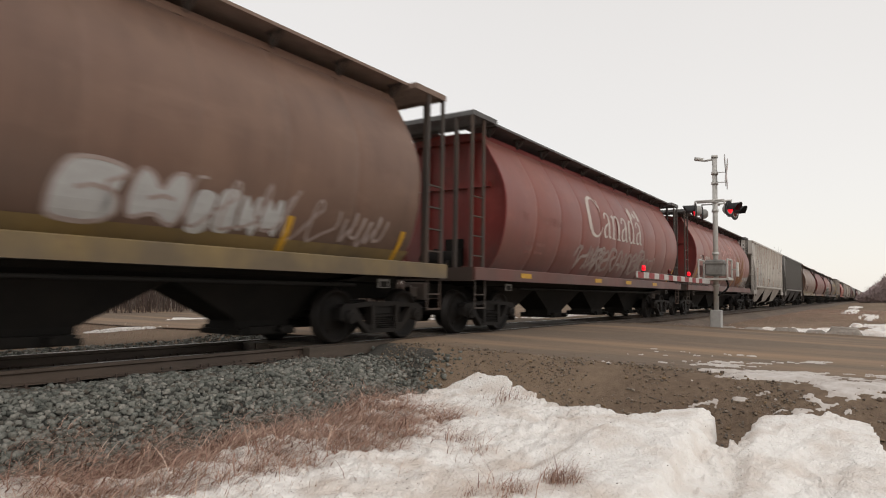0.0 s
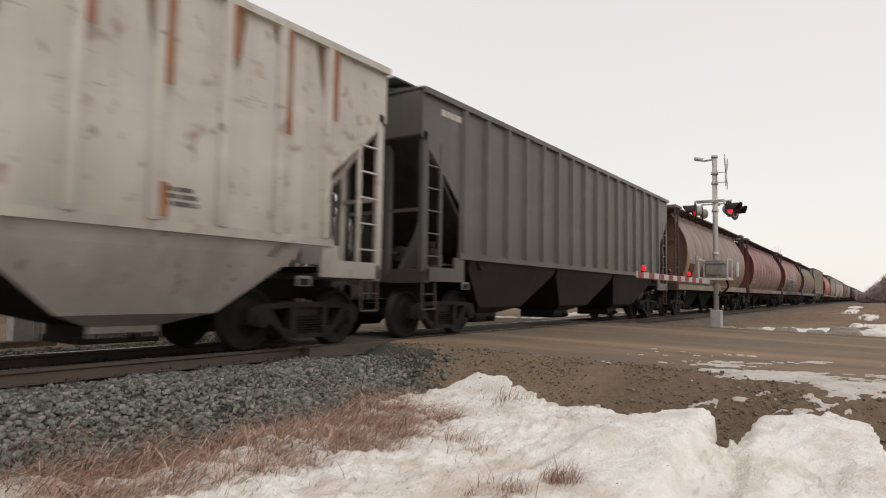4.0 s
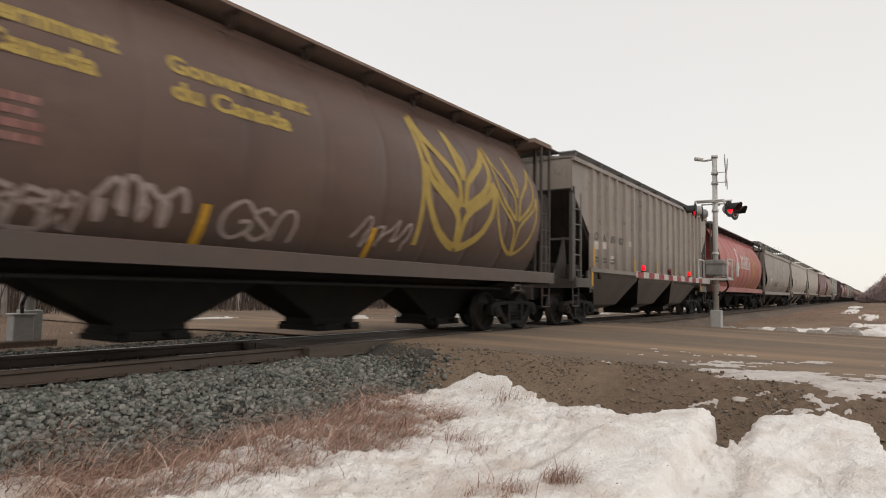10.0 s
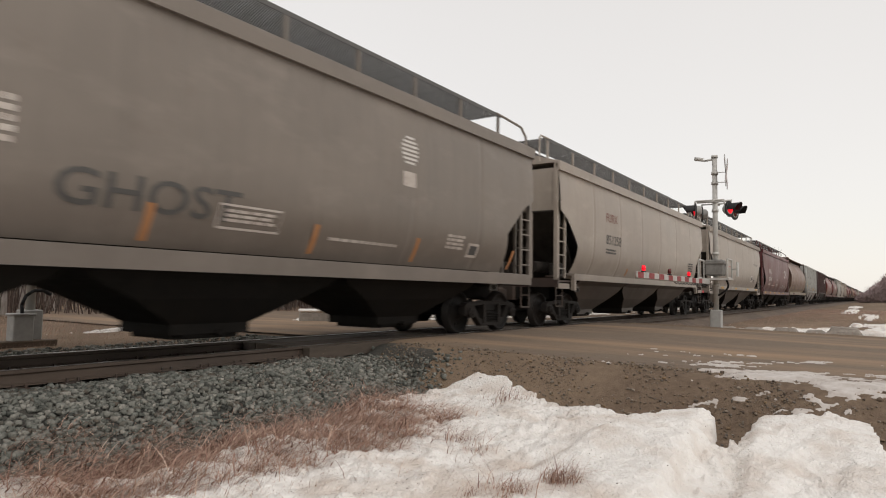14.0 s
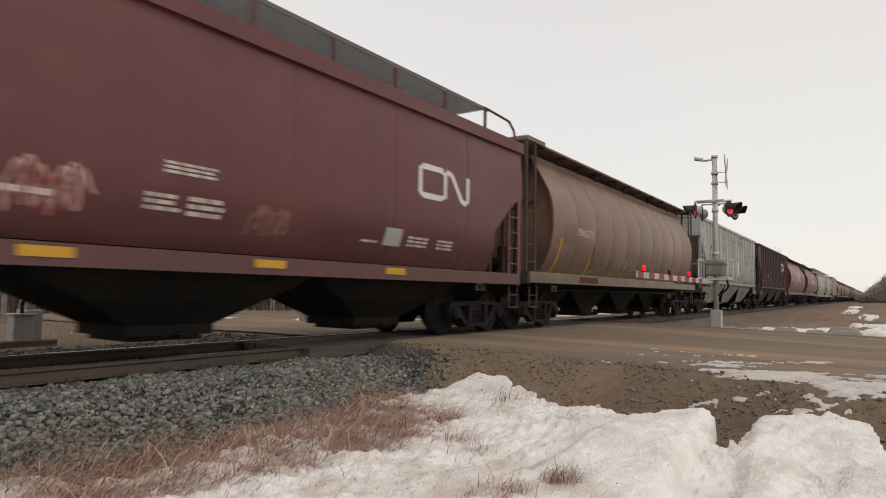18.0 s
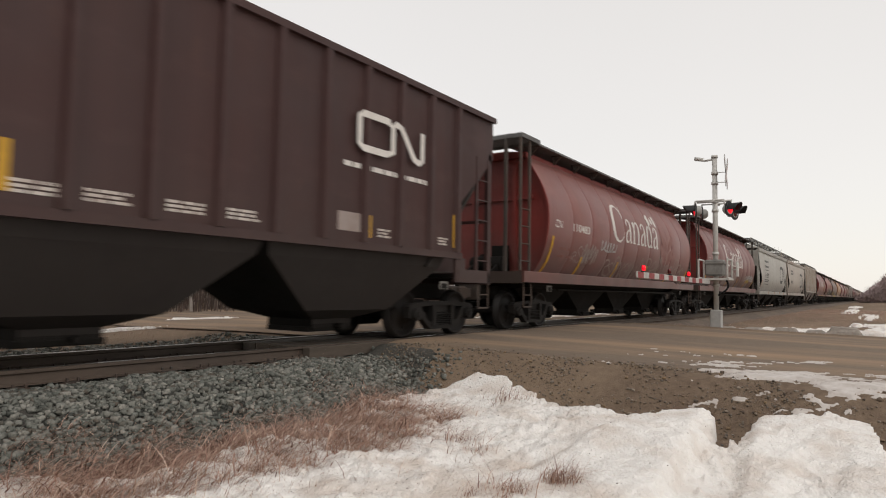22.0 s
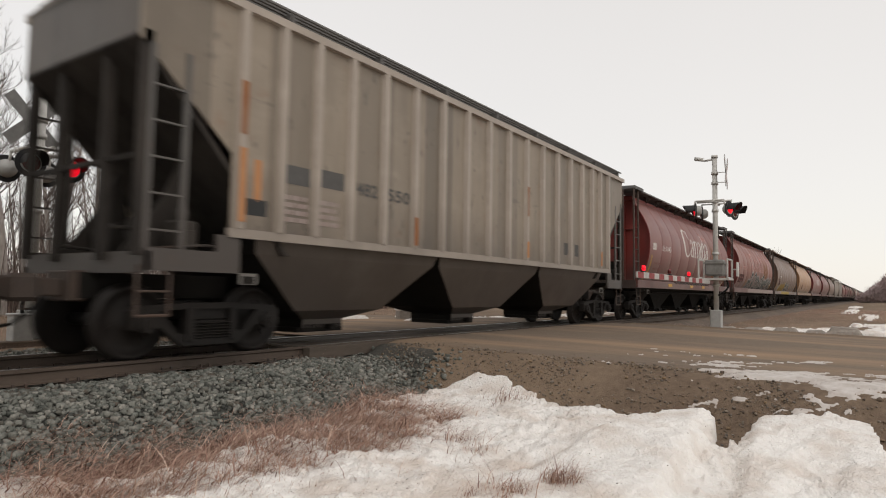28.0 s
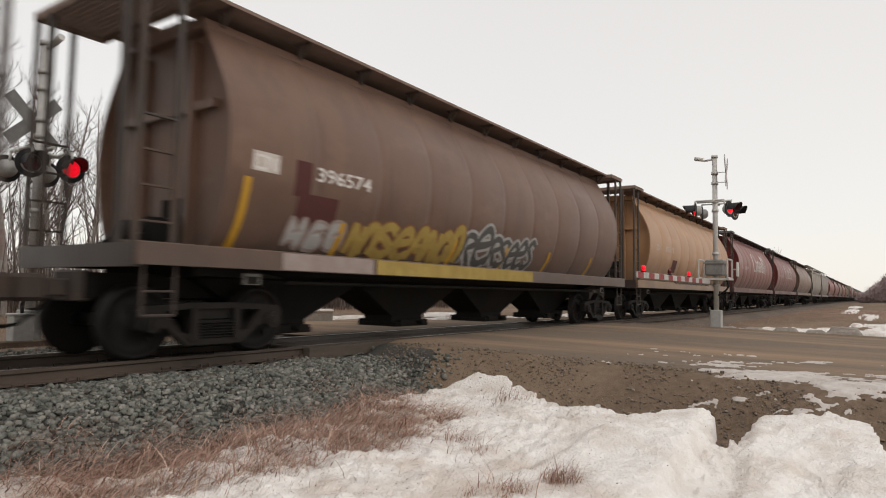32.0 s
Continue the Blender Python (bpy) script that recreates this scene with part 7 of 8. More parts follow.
def edge_road(y):
    """How far the snow reaches towards the road."""
    pts_y = [-9, -1.2, -0.9, -0.5, -0.05, 0.08, 0.4, 0.8, 1.08, 1.16, 1.24, 1.36, 1.46, 1.6, 1.8, 1.92, 2.0, 2.1, 2.3, 2.45, 2.9, 3.25, 3.8, 4.4, 4.9, 5.4]
    pts_x = [7.6, 7.9, 7.2, 6.7, 6.75, 7.95, 8.1, 8.05, 7.6, 6.75, 6.45, 6.75, 7.35, 7.5, 7.4, 7.25, 6.95, 7.2, 7.25, 7.2, 7.3, 7.45, 7.85, 8.1, 8.2, 7.5]
    return np.interp(y, pts_y, pts_x)


def edge_track(x):
    return np.interp(x, [-6, 0, 2.0, 2.6, 3.2, 4.0, 4.9, 6.2, 7.2, 8.7], [5.5, 5.45, 5.4, 5.05, 4.95, 5.15, 5.3, 5.6, 5.55, 5.6])


def ruts(x, y):
    """Two tyre tracks through the bank, the first with lumps in its floor."""
    a = np.abs(y - (1.27 - 0.078 * (7.0 - x)))
    b = np.abs(y - (0.42 + 0.10 * (6.1 - x)))
    lumps = 0.75 + 0.35 * wave(x, y, 0.09, 3) + 0.25 * wave(x, y, 0.045, 8)
    return smooth(0.30, 0.13, a) * lumps + 0.45 * smooth(0.24, 0.08, b) * smooth(6.7, 6.0, x) * lumps


def broad_edge(y):
    return np.interp(y, [-9, -0.9, 0.1, 0.8, 1.6, 2.4, 3.2, 4.2, 5.0, 5.6], [7.6, 7.2, 7.9, 7.9, 7.35, 7.25, 7.4, 8.0, 8.1, 7.6])


def snow_height(x, y):
    g = ground_height(x, y)
    dr = edge_road(y) - x + 0.07 * wave(x, y, 0.22, 3) + 0.05 * wave(x, y, 0.09, 9) + 0.025 * wave(x, y, 0.04, 2)
    dt = edge_track(x) - y + 0.34 * wave(x, y, 0.5, 4) + 0.22 * wave(x, y, 0.18, 6)
    bank = smooth(2.6, 0.5, broad_edge(y) - x) * (0.85 + 0.3 * wave(x, y, 0.8, 2)) * (1 - 0.75 * smooth(2.3, 3.4, y))
    wild = smooth(-0.1, 0.5, y - (2.05 + 0.14 * (7.2 - x)))
    top = np.maximum(g, -0.66) * 0 - 0.565 + 0.20 * bank + 0.045 * rough_wave(x, y, 0.9, 1) + (0.03 + 0.05 * wild) * rough_wave(x, y, 0.28, 5) + (0.02 + 0.035 * wild) * np.abs(rough_wave(x, y, 0.13, 8)) + 0.008 * wave(x, y, 0.05, 4)
    # the crusted side of the first track stands above the trampled snow beside it
    line = y - (2.05 + 0.14 * (7.2 - x)) + 0.04 * wave(x, y, 0.3, 6)
    top += 0.07 * smooth(0.10, -0.08, line) * smooth(3.5, 5.5, x) * smooth(1.2, 1.5, y)
    top -= 0.16 * ruts(x, y) * smooth(2.0, 5.0, x)
    top = np.maximum(top, g + 0.025)
    m = smooth(0.0, 0.075, dr) * smooth(-0.05, 0.30, dt)
    # it thins out unevenly behind and beside the standpoint
    m = m * smooth(-15.0, -12.5, x + 1.6 * rough_wave(x, y, 2.5, 6)) * smooth(-14.0, -11.5, y + 1.6 * rough_wave(x, y, 2.2, 9))
    return g - 0.05 + (top - g + 0.05) * m


sheet("snow", steps((-17, -3, 0.35), (-3, 2.2, 0.1), (2.2, 8.6, 0.024)), steps((-16, -3, 0.35), (-3, -0.4, 0.1), (-0.4, 5.9, 0.024)), snow_height, SNOW, "old granular snow with tyre ruts and a ploughed bank", "snow",
      keep=lambda x, y: snow_height(x, y) > ground_height(x, y) - 0.045)


n = 1500
px, py = rng.uniform(2.6, 7.6, n), rng.uniform(-0.2, 5.2, n)
keep = rng.random(n) < 0.35 + 0.5 * wave(px, py, 0.7, 3) + 0.1 * (py - 2)
px, py = px[keep], py[keep]
stones("snow_grit", px, py, snow_height, rng.uniform(0.003, 0.010, len(px)), GRIT, "specks of grit lying on the snow", rng)


def ice_height(x, y):
    g = np.maximum(ground_height(x, y), np.where(x > ROAD_A, road_height(y) + 0.006, -9))
    a, b = 0.57 * x - 0.82 * y, 0.82 * x + 0.57 * y
    u = 1.1 * rough_wave(a * 0.4, b, 0.40, 11) + 0.6 * rough_wave(a * 0.45, b, 0.15, 2) + 0.4 * wave(a * 0.6, b, 0.05, 6)
    # two ragged strips along the shoulder, bare between
    zone = smooth(2.3, 1.2, y + 0.25 * (x - 8.5)) * smooth(8.3, 8.7, x) * smooth(10.0, 9.2, x + 0.25 * y)
    strip = smooth(0.45, 0.1, np.abs(x - 7.95 + 0.35 * (y - 1.6))) * smooth(0.2, 0.9, y) * smooth(2.5, 1.8, y)
    return g - 0.03 + 0.045 * smooth(0.34, 0.48, u * 0.85 + np.maximum(zone * 0.66, strip * 0.30) - 0.03)


ICE = surface("thin_dirty_ice", (0.62, 0.58, 0.55), (0.42, 0.37, 0.33), 8.0, 0.6, bump=0.4, bump_scale=40, third=(0.30, 0.24, 0.2), third_amount=0.5, third_scale=1.6)
sheet("ice_patch", steps((7.6, 11.6, 0.04)), steps((-3.5, 3.4, 0.04)), ice_height, ICE, "thin patches of dirty snow and ice on the shoulder", "ice",
      keep=lambda x, y: ice_height(x, y) > np.maximum(ground_height(x, y), np.where(x > ROAD_A, road_height(y) + 0.006, -9)) - 0.028)


def patchy(cx, cy, rx, ry, high, seed, z0=None):
    def hgt(x, y):
        g = ground_height(x, y)
        u, v = (x - cx) / rx, (y - cy) / ry
        r = np.hypot(u, v) + 0.9 * rough_wave(u * 1.5, v * 1.2, 0.5, seed) + 0.6 * rough_wave(u * 2, v * 1.5, 0.2, seed + 2) + 0.15
        return g - 0.06 + (high + 0.06) * smooth(1.0, 0.45, r) + 0.03 * wave(x, y, 0.4, seed)
    return hgt


for k, (cx, cy, rx, ry, high, label) in enumerate((
        (27.0, 2.0, 4.0, 2.4, 0.10, "low snow patch on the verge beyond the road"), (33, -0.6, 7, 1.6, 0.14, "snow drift on the verge beyond the road"),
        (75, 2.0, 12, 0.7, 0.12, "snow patch in the ditch far along the track"), (105, 2.4, 14, 0.8, 0.15, "snow patch in the ditch far along the track"), (52, 0.4, 9, 0.6, 0.12, "snow patch in the ditch far along the track"),
        (18, 12.2, 2.6, 0.5, 0.07, "snow strip along the far side of the track"), (30, 12.4, 9, 0.7, 0.08, "snow strip along the far side of the track"), (55, 12.6, 14, 0.8, 0.1, "snow strip along the far side of the track"),
        (15.5, 15.0, 2.0, 0.6, 0.14, "snow pile behind the track"), (21, 14.5, 2.6, 0.6, 0.16, "snow pile behind the track"), (3.6, 13.2, 1.6, 0.25, 0.05, "thin snow patch behind the track"), (8.0, 14.6, 1.2, 0.3, 0.06, "thin snow patch behind the track"), (12.5, 18.0, 1.6, 0.3, 0.07, "thin snow patch in the field"))):
    hf = patchy(cx, cy, rx, ry, high, k)
    sheet("snow_patch", steps((cx - rx * 1.5, cx + rx * 1.5, rx / 22)), steps((cy - ry * 1.5, cy + ry * 1.5, ry / 18)), hf, SNOW, label, "snow",
          keep=lambda x, y, hf=hf: hf(x, y) > ground_height(x, y) - 0.05)

# crusted lumps in a row where the plough left them beyond the road
for k, (cx, cy, rx, ry, high) in enumerate(((24.6, 3.75, 0.45, 0.35, 0.17), (24.9, 2.95, 0.62, 0.40, 0.22), (24.6, 1.85, 0.70, 0.42, 0.20), (24.8, 0.80, 0.60, 0.40, 0.19), (23.9, -0.25, 0.95, 0.60, 0.26))):
    bm = bmesh.new()
    bmesh.ops.create_icosphere(bm, subdivisions=4, radius=1.0)
    r = random.Random(40 + k)
    turns = [(r.uniform(2, 5), r.uniform(2, 5), r.uniform(0, 6)) for _ in range(5)]
    for v in bm.verts:
        a = 1 + sum(0.045 * math.sin(f * v.co.x + q * v.co.y + 2.5 * v.co.z + p) for f, q, p in turns)
        flat_top = max(-1.0, min(v.co.z * 1.7, 1.0))
        v.co = Vector((v.co.x * ry * a * 1.2, v.co.y * rx * a, flat_top * high * a))
    for f in bm.faces:
        f.smooth = True
    g0 = float(ground_height(np.array([cx]), np.array([cy]))[0])
    lump = thing("snow_lump", "low crusted lump of old snow beyond the road", "snow", pose(cx, cy, g0), "snow lumps beyond the road")
    part("crust", bm, SNOW, lump)

# ---- crossing signals ----
ALU = surface("weathered_aluminium", (0.56, 0.545, 0.51), (0.45, 0.435, 0.41), 12, 0.5, 0.3, bump=0.1)
CASE = surface("grey_painted_casing", (0.42, 0.415, 0.395), (0.33, 0.325, 0.31), 9, 0.55, 0.1, bump=0.1)
HOOD = surface("matt_black_hood", (0.016, 0.016, 0.017), (0.03, 0.03, 0.03), 9, 0.6, bump=0.05)
LENS_ON = surface("lit_red_lens", (0.75, 0.006, 0.018), (0.65, 0.006, 0.018), 30, 0.25, bump=0.0, glow=1.1)
LENS_OFF = surface("dark_red_lens", (0.12, 0.012, 0.012), (0.09, 0.01, 0.01), 30, 0.2, bump=0.0, spec=0.6)
SIGNW = surface("reflective_white_sign", (0.50, 0.485, 0.46), (0.40, 0.385, 0.365), 6, 0.5, bump=0.02)
SIGNBACK = surface("dull_metal_sign_back", (0.24, 0.235, 0.225), (0.17, 0.165, 0.16), 8, 0.6, 0.2, bump=0.05)
SIGNR = surface("reflective_red_band", (0.26, 0.022, 0.024), (0.22, 0.022, 0.022), 8, 0.5, bump=0.02)
CONCRETE = surface("pale_concrete", (0.36, 0.325, 0.285), (0.22, 0.19, 0.165), 10, 0.9, bump=0.4)
GEARBOX = surface("grimy_gate_machine", (0.27, 0.262, 0.245), (0.15, 0.142, 0.13), 5, 0.6, 0.15, bump=0.2)
RUBBER = surface("black_cable", (0.012, 0.012, 0.012), rough=0.6, bump=0.0)


def lamp_head(parent, at, lit):
    """A round flasher: backing plate, housing, long hood and lens; it faces along its own -y."""
    def plate(bm):
        tube(bm, (0, 0.0, 0), (0, 0.02, 0), 0.25, 24)
    head = part("lamp_head", shared("lamp_plate", plate), HOOD, parent, "round black flasher with a red lens", at)

    def housing(bm):
        lathe(bm, [(0.0, 0.20), (0.08, 0.19), (0.15, 0.13), (0.17, 0.02), (0.17, -0.02)], 20)
    part("housing", shared("lamp_housing", housing), CASE, head)

    def hood(bm):
        n = 14
        for r0, r1 in ((0.175, 0.165),):
            for i in range(n):
                a0, a1 = math.radians(-12 + 204 * i / n), math.radians(-12 + 204 * (i + 1) / n)
                def long(a):
                    return -0.26 - 0.12 * math.sin(max(a, 0.0))
                quad = [(r0 * math.cos(a0), -0.01, r0 * math.sin(a0)), (r0 * math.cos(a1), -0.01, r0 * math.sin(a1)), (r0 * math.cos(a1), long(a1), r0 * math.sin(a1)), (r0 * math.cos(a0), long(a0), r0 * math.sin(a0))]
                inner = [(c[0] * r1 / r0, c[1], c[2] * r1 / r0) for c in quad]
                v, w = [bm.verts.new(c) for c in quad], [bm.verts.new(c) for c in inner]
                bm.faces.new(v)
                bm.faces.new(w[::-1])
                bm.faces.new((v[3], v[2], w[2], w[3]))
        bmesh.ops.remove_doubles(bm, verts=bm.verts[:], dist=1e-4)
    part("hood", shared("lamp_hood", hood), HOOD, head)

    def lens(bm):
        lathe(bm, [(0.155, -0.012), (0.14, -0.03), (0.08, -0.045), (0.0, -0.05)], 20)
    part("lens", shared("lamp_lens", lens), LENS_ON if lit else LENS_OFF, head, "lit red lens" if lit else "")


def crossbuck(parent, at):
    for turn in (45, -45):
        def board(bm):
            box(bm, -0.61, 0.61, -0.004, 0.006, -0.115, 0.115)
        b = part("crossbuck_board", shared("crossbuck_board", board), SIGNBACK, parent, "white crossbuck board with a thin red edge and a bare metal back", at @ pose(0, 0.008 if turn > 0 else -0.008, 0, ry=turn))
        part("sign_face", shared("crossbuck_face", lambda bm: box(bm, -0.605, 0.605, -0.007, -0.004, -0.11, 0.11)), SIGNW, b)
        for z in (-0.098, 0.098):
            part("edge_band", shared("crossbuck_edge", lambda bm: box(bm, -0.60, 0.60, -0.009, -0.007, -0.006, 0.006)), SIGNR, b, at=pose(0, 0, z))


def signal(name, label, x, y, z, face, gate, head=3.74, span=0.45, swing=18, buck=4.98):
    """A flashing-light mast. face: the turn about z of its approach side, which is -y at 0."""
    s = thing(name, label, "crossing signal", pose(x, y, z, rz=face), "crossing signals")
    bm = bmesh.new()
    box(bm, -0.16, 0.16, -0.16, 0.16, 0.0, 0.62, 0.02)
    box(bm, -0.24, 0.24, -0.24, 0.24, -0.06, 0.03, 0.01)
    part("base", bm, CASE, s)
    bm = bmesh.new()
    tube(bm, (0, 0, 0.6), (0, 0, 5.48), 0.078, 16)
    part("mast", bm, ALU, s)
    bm = bmesh.new()
    tube(bm, (0, 0, 5.46), (0, 0, 5.54), 0.10, 16)
    part("cap", bm, ALU, s)
    for zz in (1.35, 2.35, 3.72, 4.02, 4.60, 4.92):
        bm = bmesh.new()
        tube(bm, (0, 0, zz), (0, 0, zz + 0.09), 0.105, 16)
        part("clamp", bm, ALU, s)
    # bell on its bracket
    bm = bmesh.new()
    pipe(bm, [(0, 0, 5.42), (0, 0.28, 5.40), (0, 0.58, 5.46)], 0.035, 8)
    tube(bm, (0, 0.35, 5.44), (0, 0.60, 5.50), 0.06, 10)
    part("bell_arm", bm, ALU, s)
    # the arm that carries the flashers, front and back pairs
    bm = bmesh.new()
    pipe(bm, [(-span - 0.07, -0.02, head + 0.28), (span + 0.07, -0.02, head + 0.28)], 0.04, 10)
    pipe(bm, [(0, -0.5, head + 0.32), (0, 0.55, head + 0.32)], 0.035, 10)
    part("cross_arm", bm, ALU, s)
    for xx in (-span, span):
        bm = bmesh.new()
        pipe(bm, [(xx, -0.38, head + 0.08), (xx, -0.34, head + 0.30), (xx, 0.5, head + 0.30), (xx, 0.54, head + 0.08)], 0.025, 8)
        part("lamp_bracket", bm, ALU, s)
        lamp_head(s, pose(xx, -0.50, head, rz=-swing), xx < 0)
        lamp_head(s, pose(xx, 0.50, head, rz=180 + swing), xx < 0)
    for yy in (-0.34,):
        crossbuck(s, pose(0, yy, buck, rz=5))
        for zz in (buck - 0.32, buck):
            bm = bmesh.new()
            tube(bm, (0, -0.05, zz), (0, yy, zz), 0.012, 6)
            part("sign_bracket", bm, ALU, s)
    if gate:
        bm = bmesh.new()
        box(bm, -0.26, 0.24, -0.26, 0.28, 1.70, 2.20, 0.04)
        box(bm, -0.29, 0.27, -0.29, 0.31, 2.06, 2.12, 0.01)
        part("gate_mechanism", bm, GEARBOX, s, "grey gate machine casing")
        bm = bmesh.new()
        for yy in (-0.40, 0.44):
            pipe(bm, [(-0.36, yy, 1.62), (-0.36, yy, 2.20), (0.36, yy, 2.20), (0.36, yy, 1.62), (-0.36, yy, 1.62)], 0.028, 6)
        part("gate_support", bm, ALU, s)
        bm = bmesh.new()
        box(bm, -0.40, 0.40, -0.44, 0.48, 1.56, 1.62)
        part("bracket_plate", bm, ALU, s)
        bm = bmesh.new()
        tube(bm, (0.05, -0.46, 1.9), (0.05, -0.62, 1.9), 0.02, 6)
        box(bm, -0.08, 0.18, -0.64, -0.60, 1.68, 2.12)
        part("counterweight", bm, ALU, s)
        bm = bmesh.new()
        pts = []
        for k in range(9):
            a = k / 8
            pts.append((0.02 - 0.04 * a, -0.30 + 0.24 * a + 0.16 * math.sin(a * math.pi) * -1, 1.56 - 0.48 * a))
        pipe(bm, pts, 0.03, 8)
        part("cable", bm, RUBBER, s)
        arm = part("gate_arm", shared("gate_arm", lambda bm: box(bm, -7.55, -0.30, -0.025, 0.025, -0.07, 0.07, 0.01)), SIGNW, s, "red and white striped gate arm, lowered", pose(0, 0.14, 1.50))
        x0, k = -7.54, 0
        while x0 < -1.0:
            wide = 0.41
            bm = bmesh.new()
            box(bm, x0, x0 + wide, -0.029, 0.029, -0.065, 0.065)
            part("red_band", bm, SIGNR, arm)
            x0 += 0.82
        for k, xx in enumerate((-7.05, -4.9, -2.9)):
            lamp = part("gate_lamp", shared("gate_lamp", lambda bm: (tube(bm, (0, 0, 0.08), (0, 0, 0.13), 0.035, 10), tube(bm, (0, 0, 0.13), (0, 0, 0.225), 0.05, 12, 0.036))), LENS_ON if k != 1 else LENS_OFF, arm, "small red gate lamp", pose(xx, 0, 0))
            part("lamp_foot", shared("gate_lamp_foot", lambda bm: box(bm, -0.06, 0.06, -0.04, 0.04, 0.07, 0.10)), HOOD, lamp)
        bm = bmesh.new()
        pts = [(-4.4 + 0.16 * k, 0.0, -0.10 - 0.035 * (k % 2)) for k in range(26)]
        pipe(bm, pts, 0.012, 5)
        part("lamp_cable", bm, RUBBER, arm)
    return s


signal("crossing_signal", "grey crossing signal mast with flashers, crossbuck and lowered gate", 21.25, 4.15, -0.17, 0, True)
signal("crossing_signal", "grey crossing signal mast with flashers behind the track", 5.15, 12.5, -0.17, 180, False, 3.17, 0.33, 0, 4.1)
# a junction box beside the far mast, with its bent conduit
jb = thing("junction_box", "grey junction box with a bent black conduit on a wooden sleeper", "equipment box", pose(4.89, 12.2, -0.18))
bm = bmesh.new()
box(bm, -0.16, 0.16, -0.14, 0.14, 0.10, 0.55, 0.015)
part("case", bm, CASE, jb)
bm = bmesh.new()
box(bm, -0.18, 0.18, -0.16, 0.16, 0.54, 0.58, 0.01)
part("lid", bm, CASE, jb)
bm = bmesh.new()
box(bm, -0.5, 0.55, -0.16, 0.16, -0.1, 0.11, 0.015)
part("sleeper", bm, TIE, jb)
bm = bmesh.new()
pipe(bm, [(0.02, 0, 0.56), (0.0, 0, 0.72), (0.06, 0, 0.88), (0.18, 0, 0.97), (0.34, 0, 0.97), (0.46, 0, 0.90)], 0.03, 8)
part("conduit", bm, RUBBER, jb)

# concrete blocks along the verge beyond the road
rnd = random.Random(12)
for x, y, w, hgt in ((22.6, 4.05, 0.55, 0.16), (22.9, 3.35, 0.75, 0.18), (23.3, 2.45, 0.95, 0.24), (23.8, 1.65, 0.8, 0.22), (23.6, 0.85, 1.2, 0.33)):
    bm = bmesh.new()
    z0 = float(ground_height(np.array(x), np.array(y)))
    box(bm, -0.35, 0.35, -w / 2, w / 2, -0.10, hgt, 0.10)
    for v in bm.verts:
        v.co += Vector((rnd.uniform(-0.04, 0.04), rnd.uniform(-0.04, 0.04), rnd.uniform(-0.03, 0.03)))
        if v.co.z > 0.1:
            v.co.x *= 0.65
            v.co.y *= 0.7
    tagged(part("concrete_block", bm, CONCRETE, at=pose(x, y, z0 + 0.02)), "broken pale concrete block half buried in the verge", "concrete block", "blocks along the verge")
# pale blocks behind the track, capped with snow
for x, y, w in ((14.0, 14.4, 1.0), (17.5, 13.4, 0.9)):
    z0 = float(ground_height(np.array(x), np.array(y)))
    blk = thing("barrier_block", "pale concrete barrier block capped with snow", "concrete block", pose(x, y, z0, rz=-40), "blocks behind the track")
    bm = bmesh.new()
    box(bm, -w / 2, w / 2, -0.3, 0.3, -0.05, 0.30, 0.04)
    part("block", bm, CONCRETE, blk)
    bm = bmesh.new()
    box(bm, -w / 2 - 0.03, w / 2 + 0.03, -0.33, 0.33, 0.30, 0.40, 0.04)
    part("snow_cap", bm, SNOW, blk)

# ---- trees and grass ----
BARK = surface("pale_aspen_bark", (0.42, 0.38, 0.345), (0.18, 0.15, 0.135), 7, 0.9, bump=0.3, stretch=(1, 1, 0.35), vary=0.3)
TWIG = surface("brown_twigs", (0.15, 0.115, 0.10), (0.10, 0.076, 0.067), 6, 0.9, bump=0.0, vary=0.25)


def grow_tree(seed, high, limbs):
    """A bare tree: trunk and limbs as two bmeshes."""
    r = random.Random(seed)
    trunk, crown = bmesh.new(), bmesh.new()
    pts, p, lean = [], Vector((0, 0, -0.15)), Vector((r.uniform(-0.05, 0.05), r.uniform(-0.05, 0.05), 1))
    n = 9
    for k in range(n + 1):
        pts.append(p.copy())
        p = p + lean.normalized() * high / n
        lean += Vector((r.uniform(-0.06, 0.06), r.uniform(-0.06, 0.06), 0))
    base = high * 0.011 + 0.02
    rad = [base * (1 - 0.9 * k / n) + 0.006 for k in range(n + 1)]
    for k in range(n):
        tube(trunk, pts[k], pts[k + 1], rad[k], 6, rad[k + 1], cap=False)

    def limb(start, d, long, thick, depth):
        q, segs = start.copy(), 3
        for k in range(segs):
            d = (d + Vector((r.uniform(-0.25, 0.25), r.uniform(-0.25, 0.25), r.uniform(0.0, 0.28)))).normalized()
            e = q + d * long / segs
            tube(crown, q, e, thick * (1 - 0.28 * k), 4 if depth < 2 else 3, thick * (1 - 0.28 * (k + 1)), cap=False)
            q = e
            if depth < 2:
                for _ in range(2):
                    side = (d + Vector((r.uniform(-1, 1), r.uniform(-1, 1), r.uniform(-0.1, 0.7)))).normalized()
                    limb(q, side, long * r.uniform(0.35, 0.6), thick * 0.5, depth + 1)
    for k in range(limbs):
        h = r.uniform(0.28, 0.97)
        i = min(int(h * n), n - 1)
        s = pts[i].lerp(pts[i + 1], h * n - i)
        a = r.uniform(0, 2 * math.pi)
        limb(s, Vector((math.cos(a), math.sin(a), r.uniform(0.4, 1.1))).normalized(), high * r.uniform(0.10, 0.22) * (1.25 - h * 0.7), rad[i] * 0.36 + 0.004, 0)
    return trunk, crown


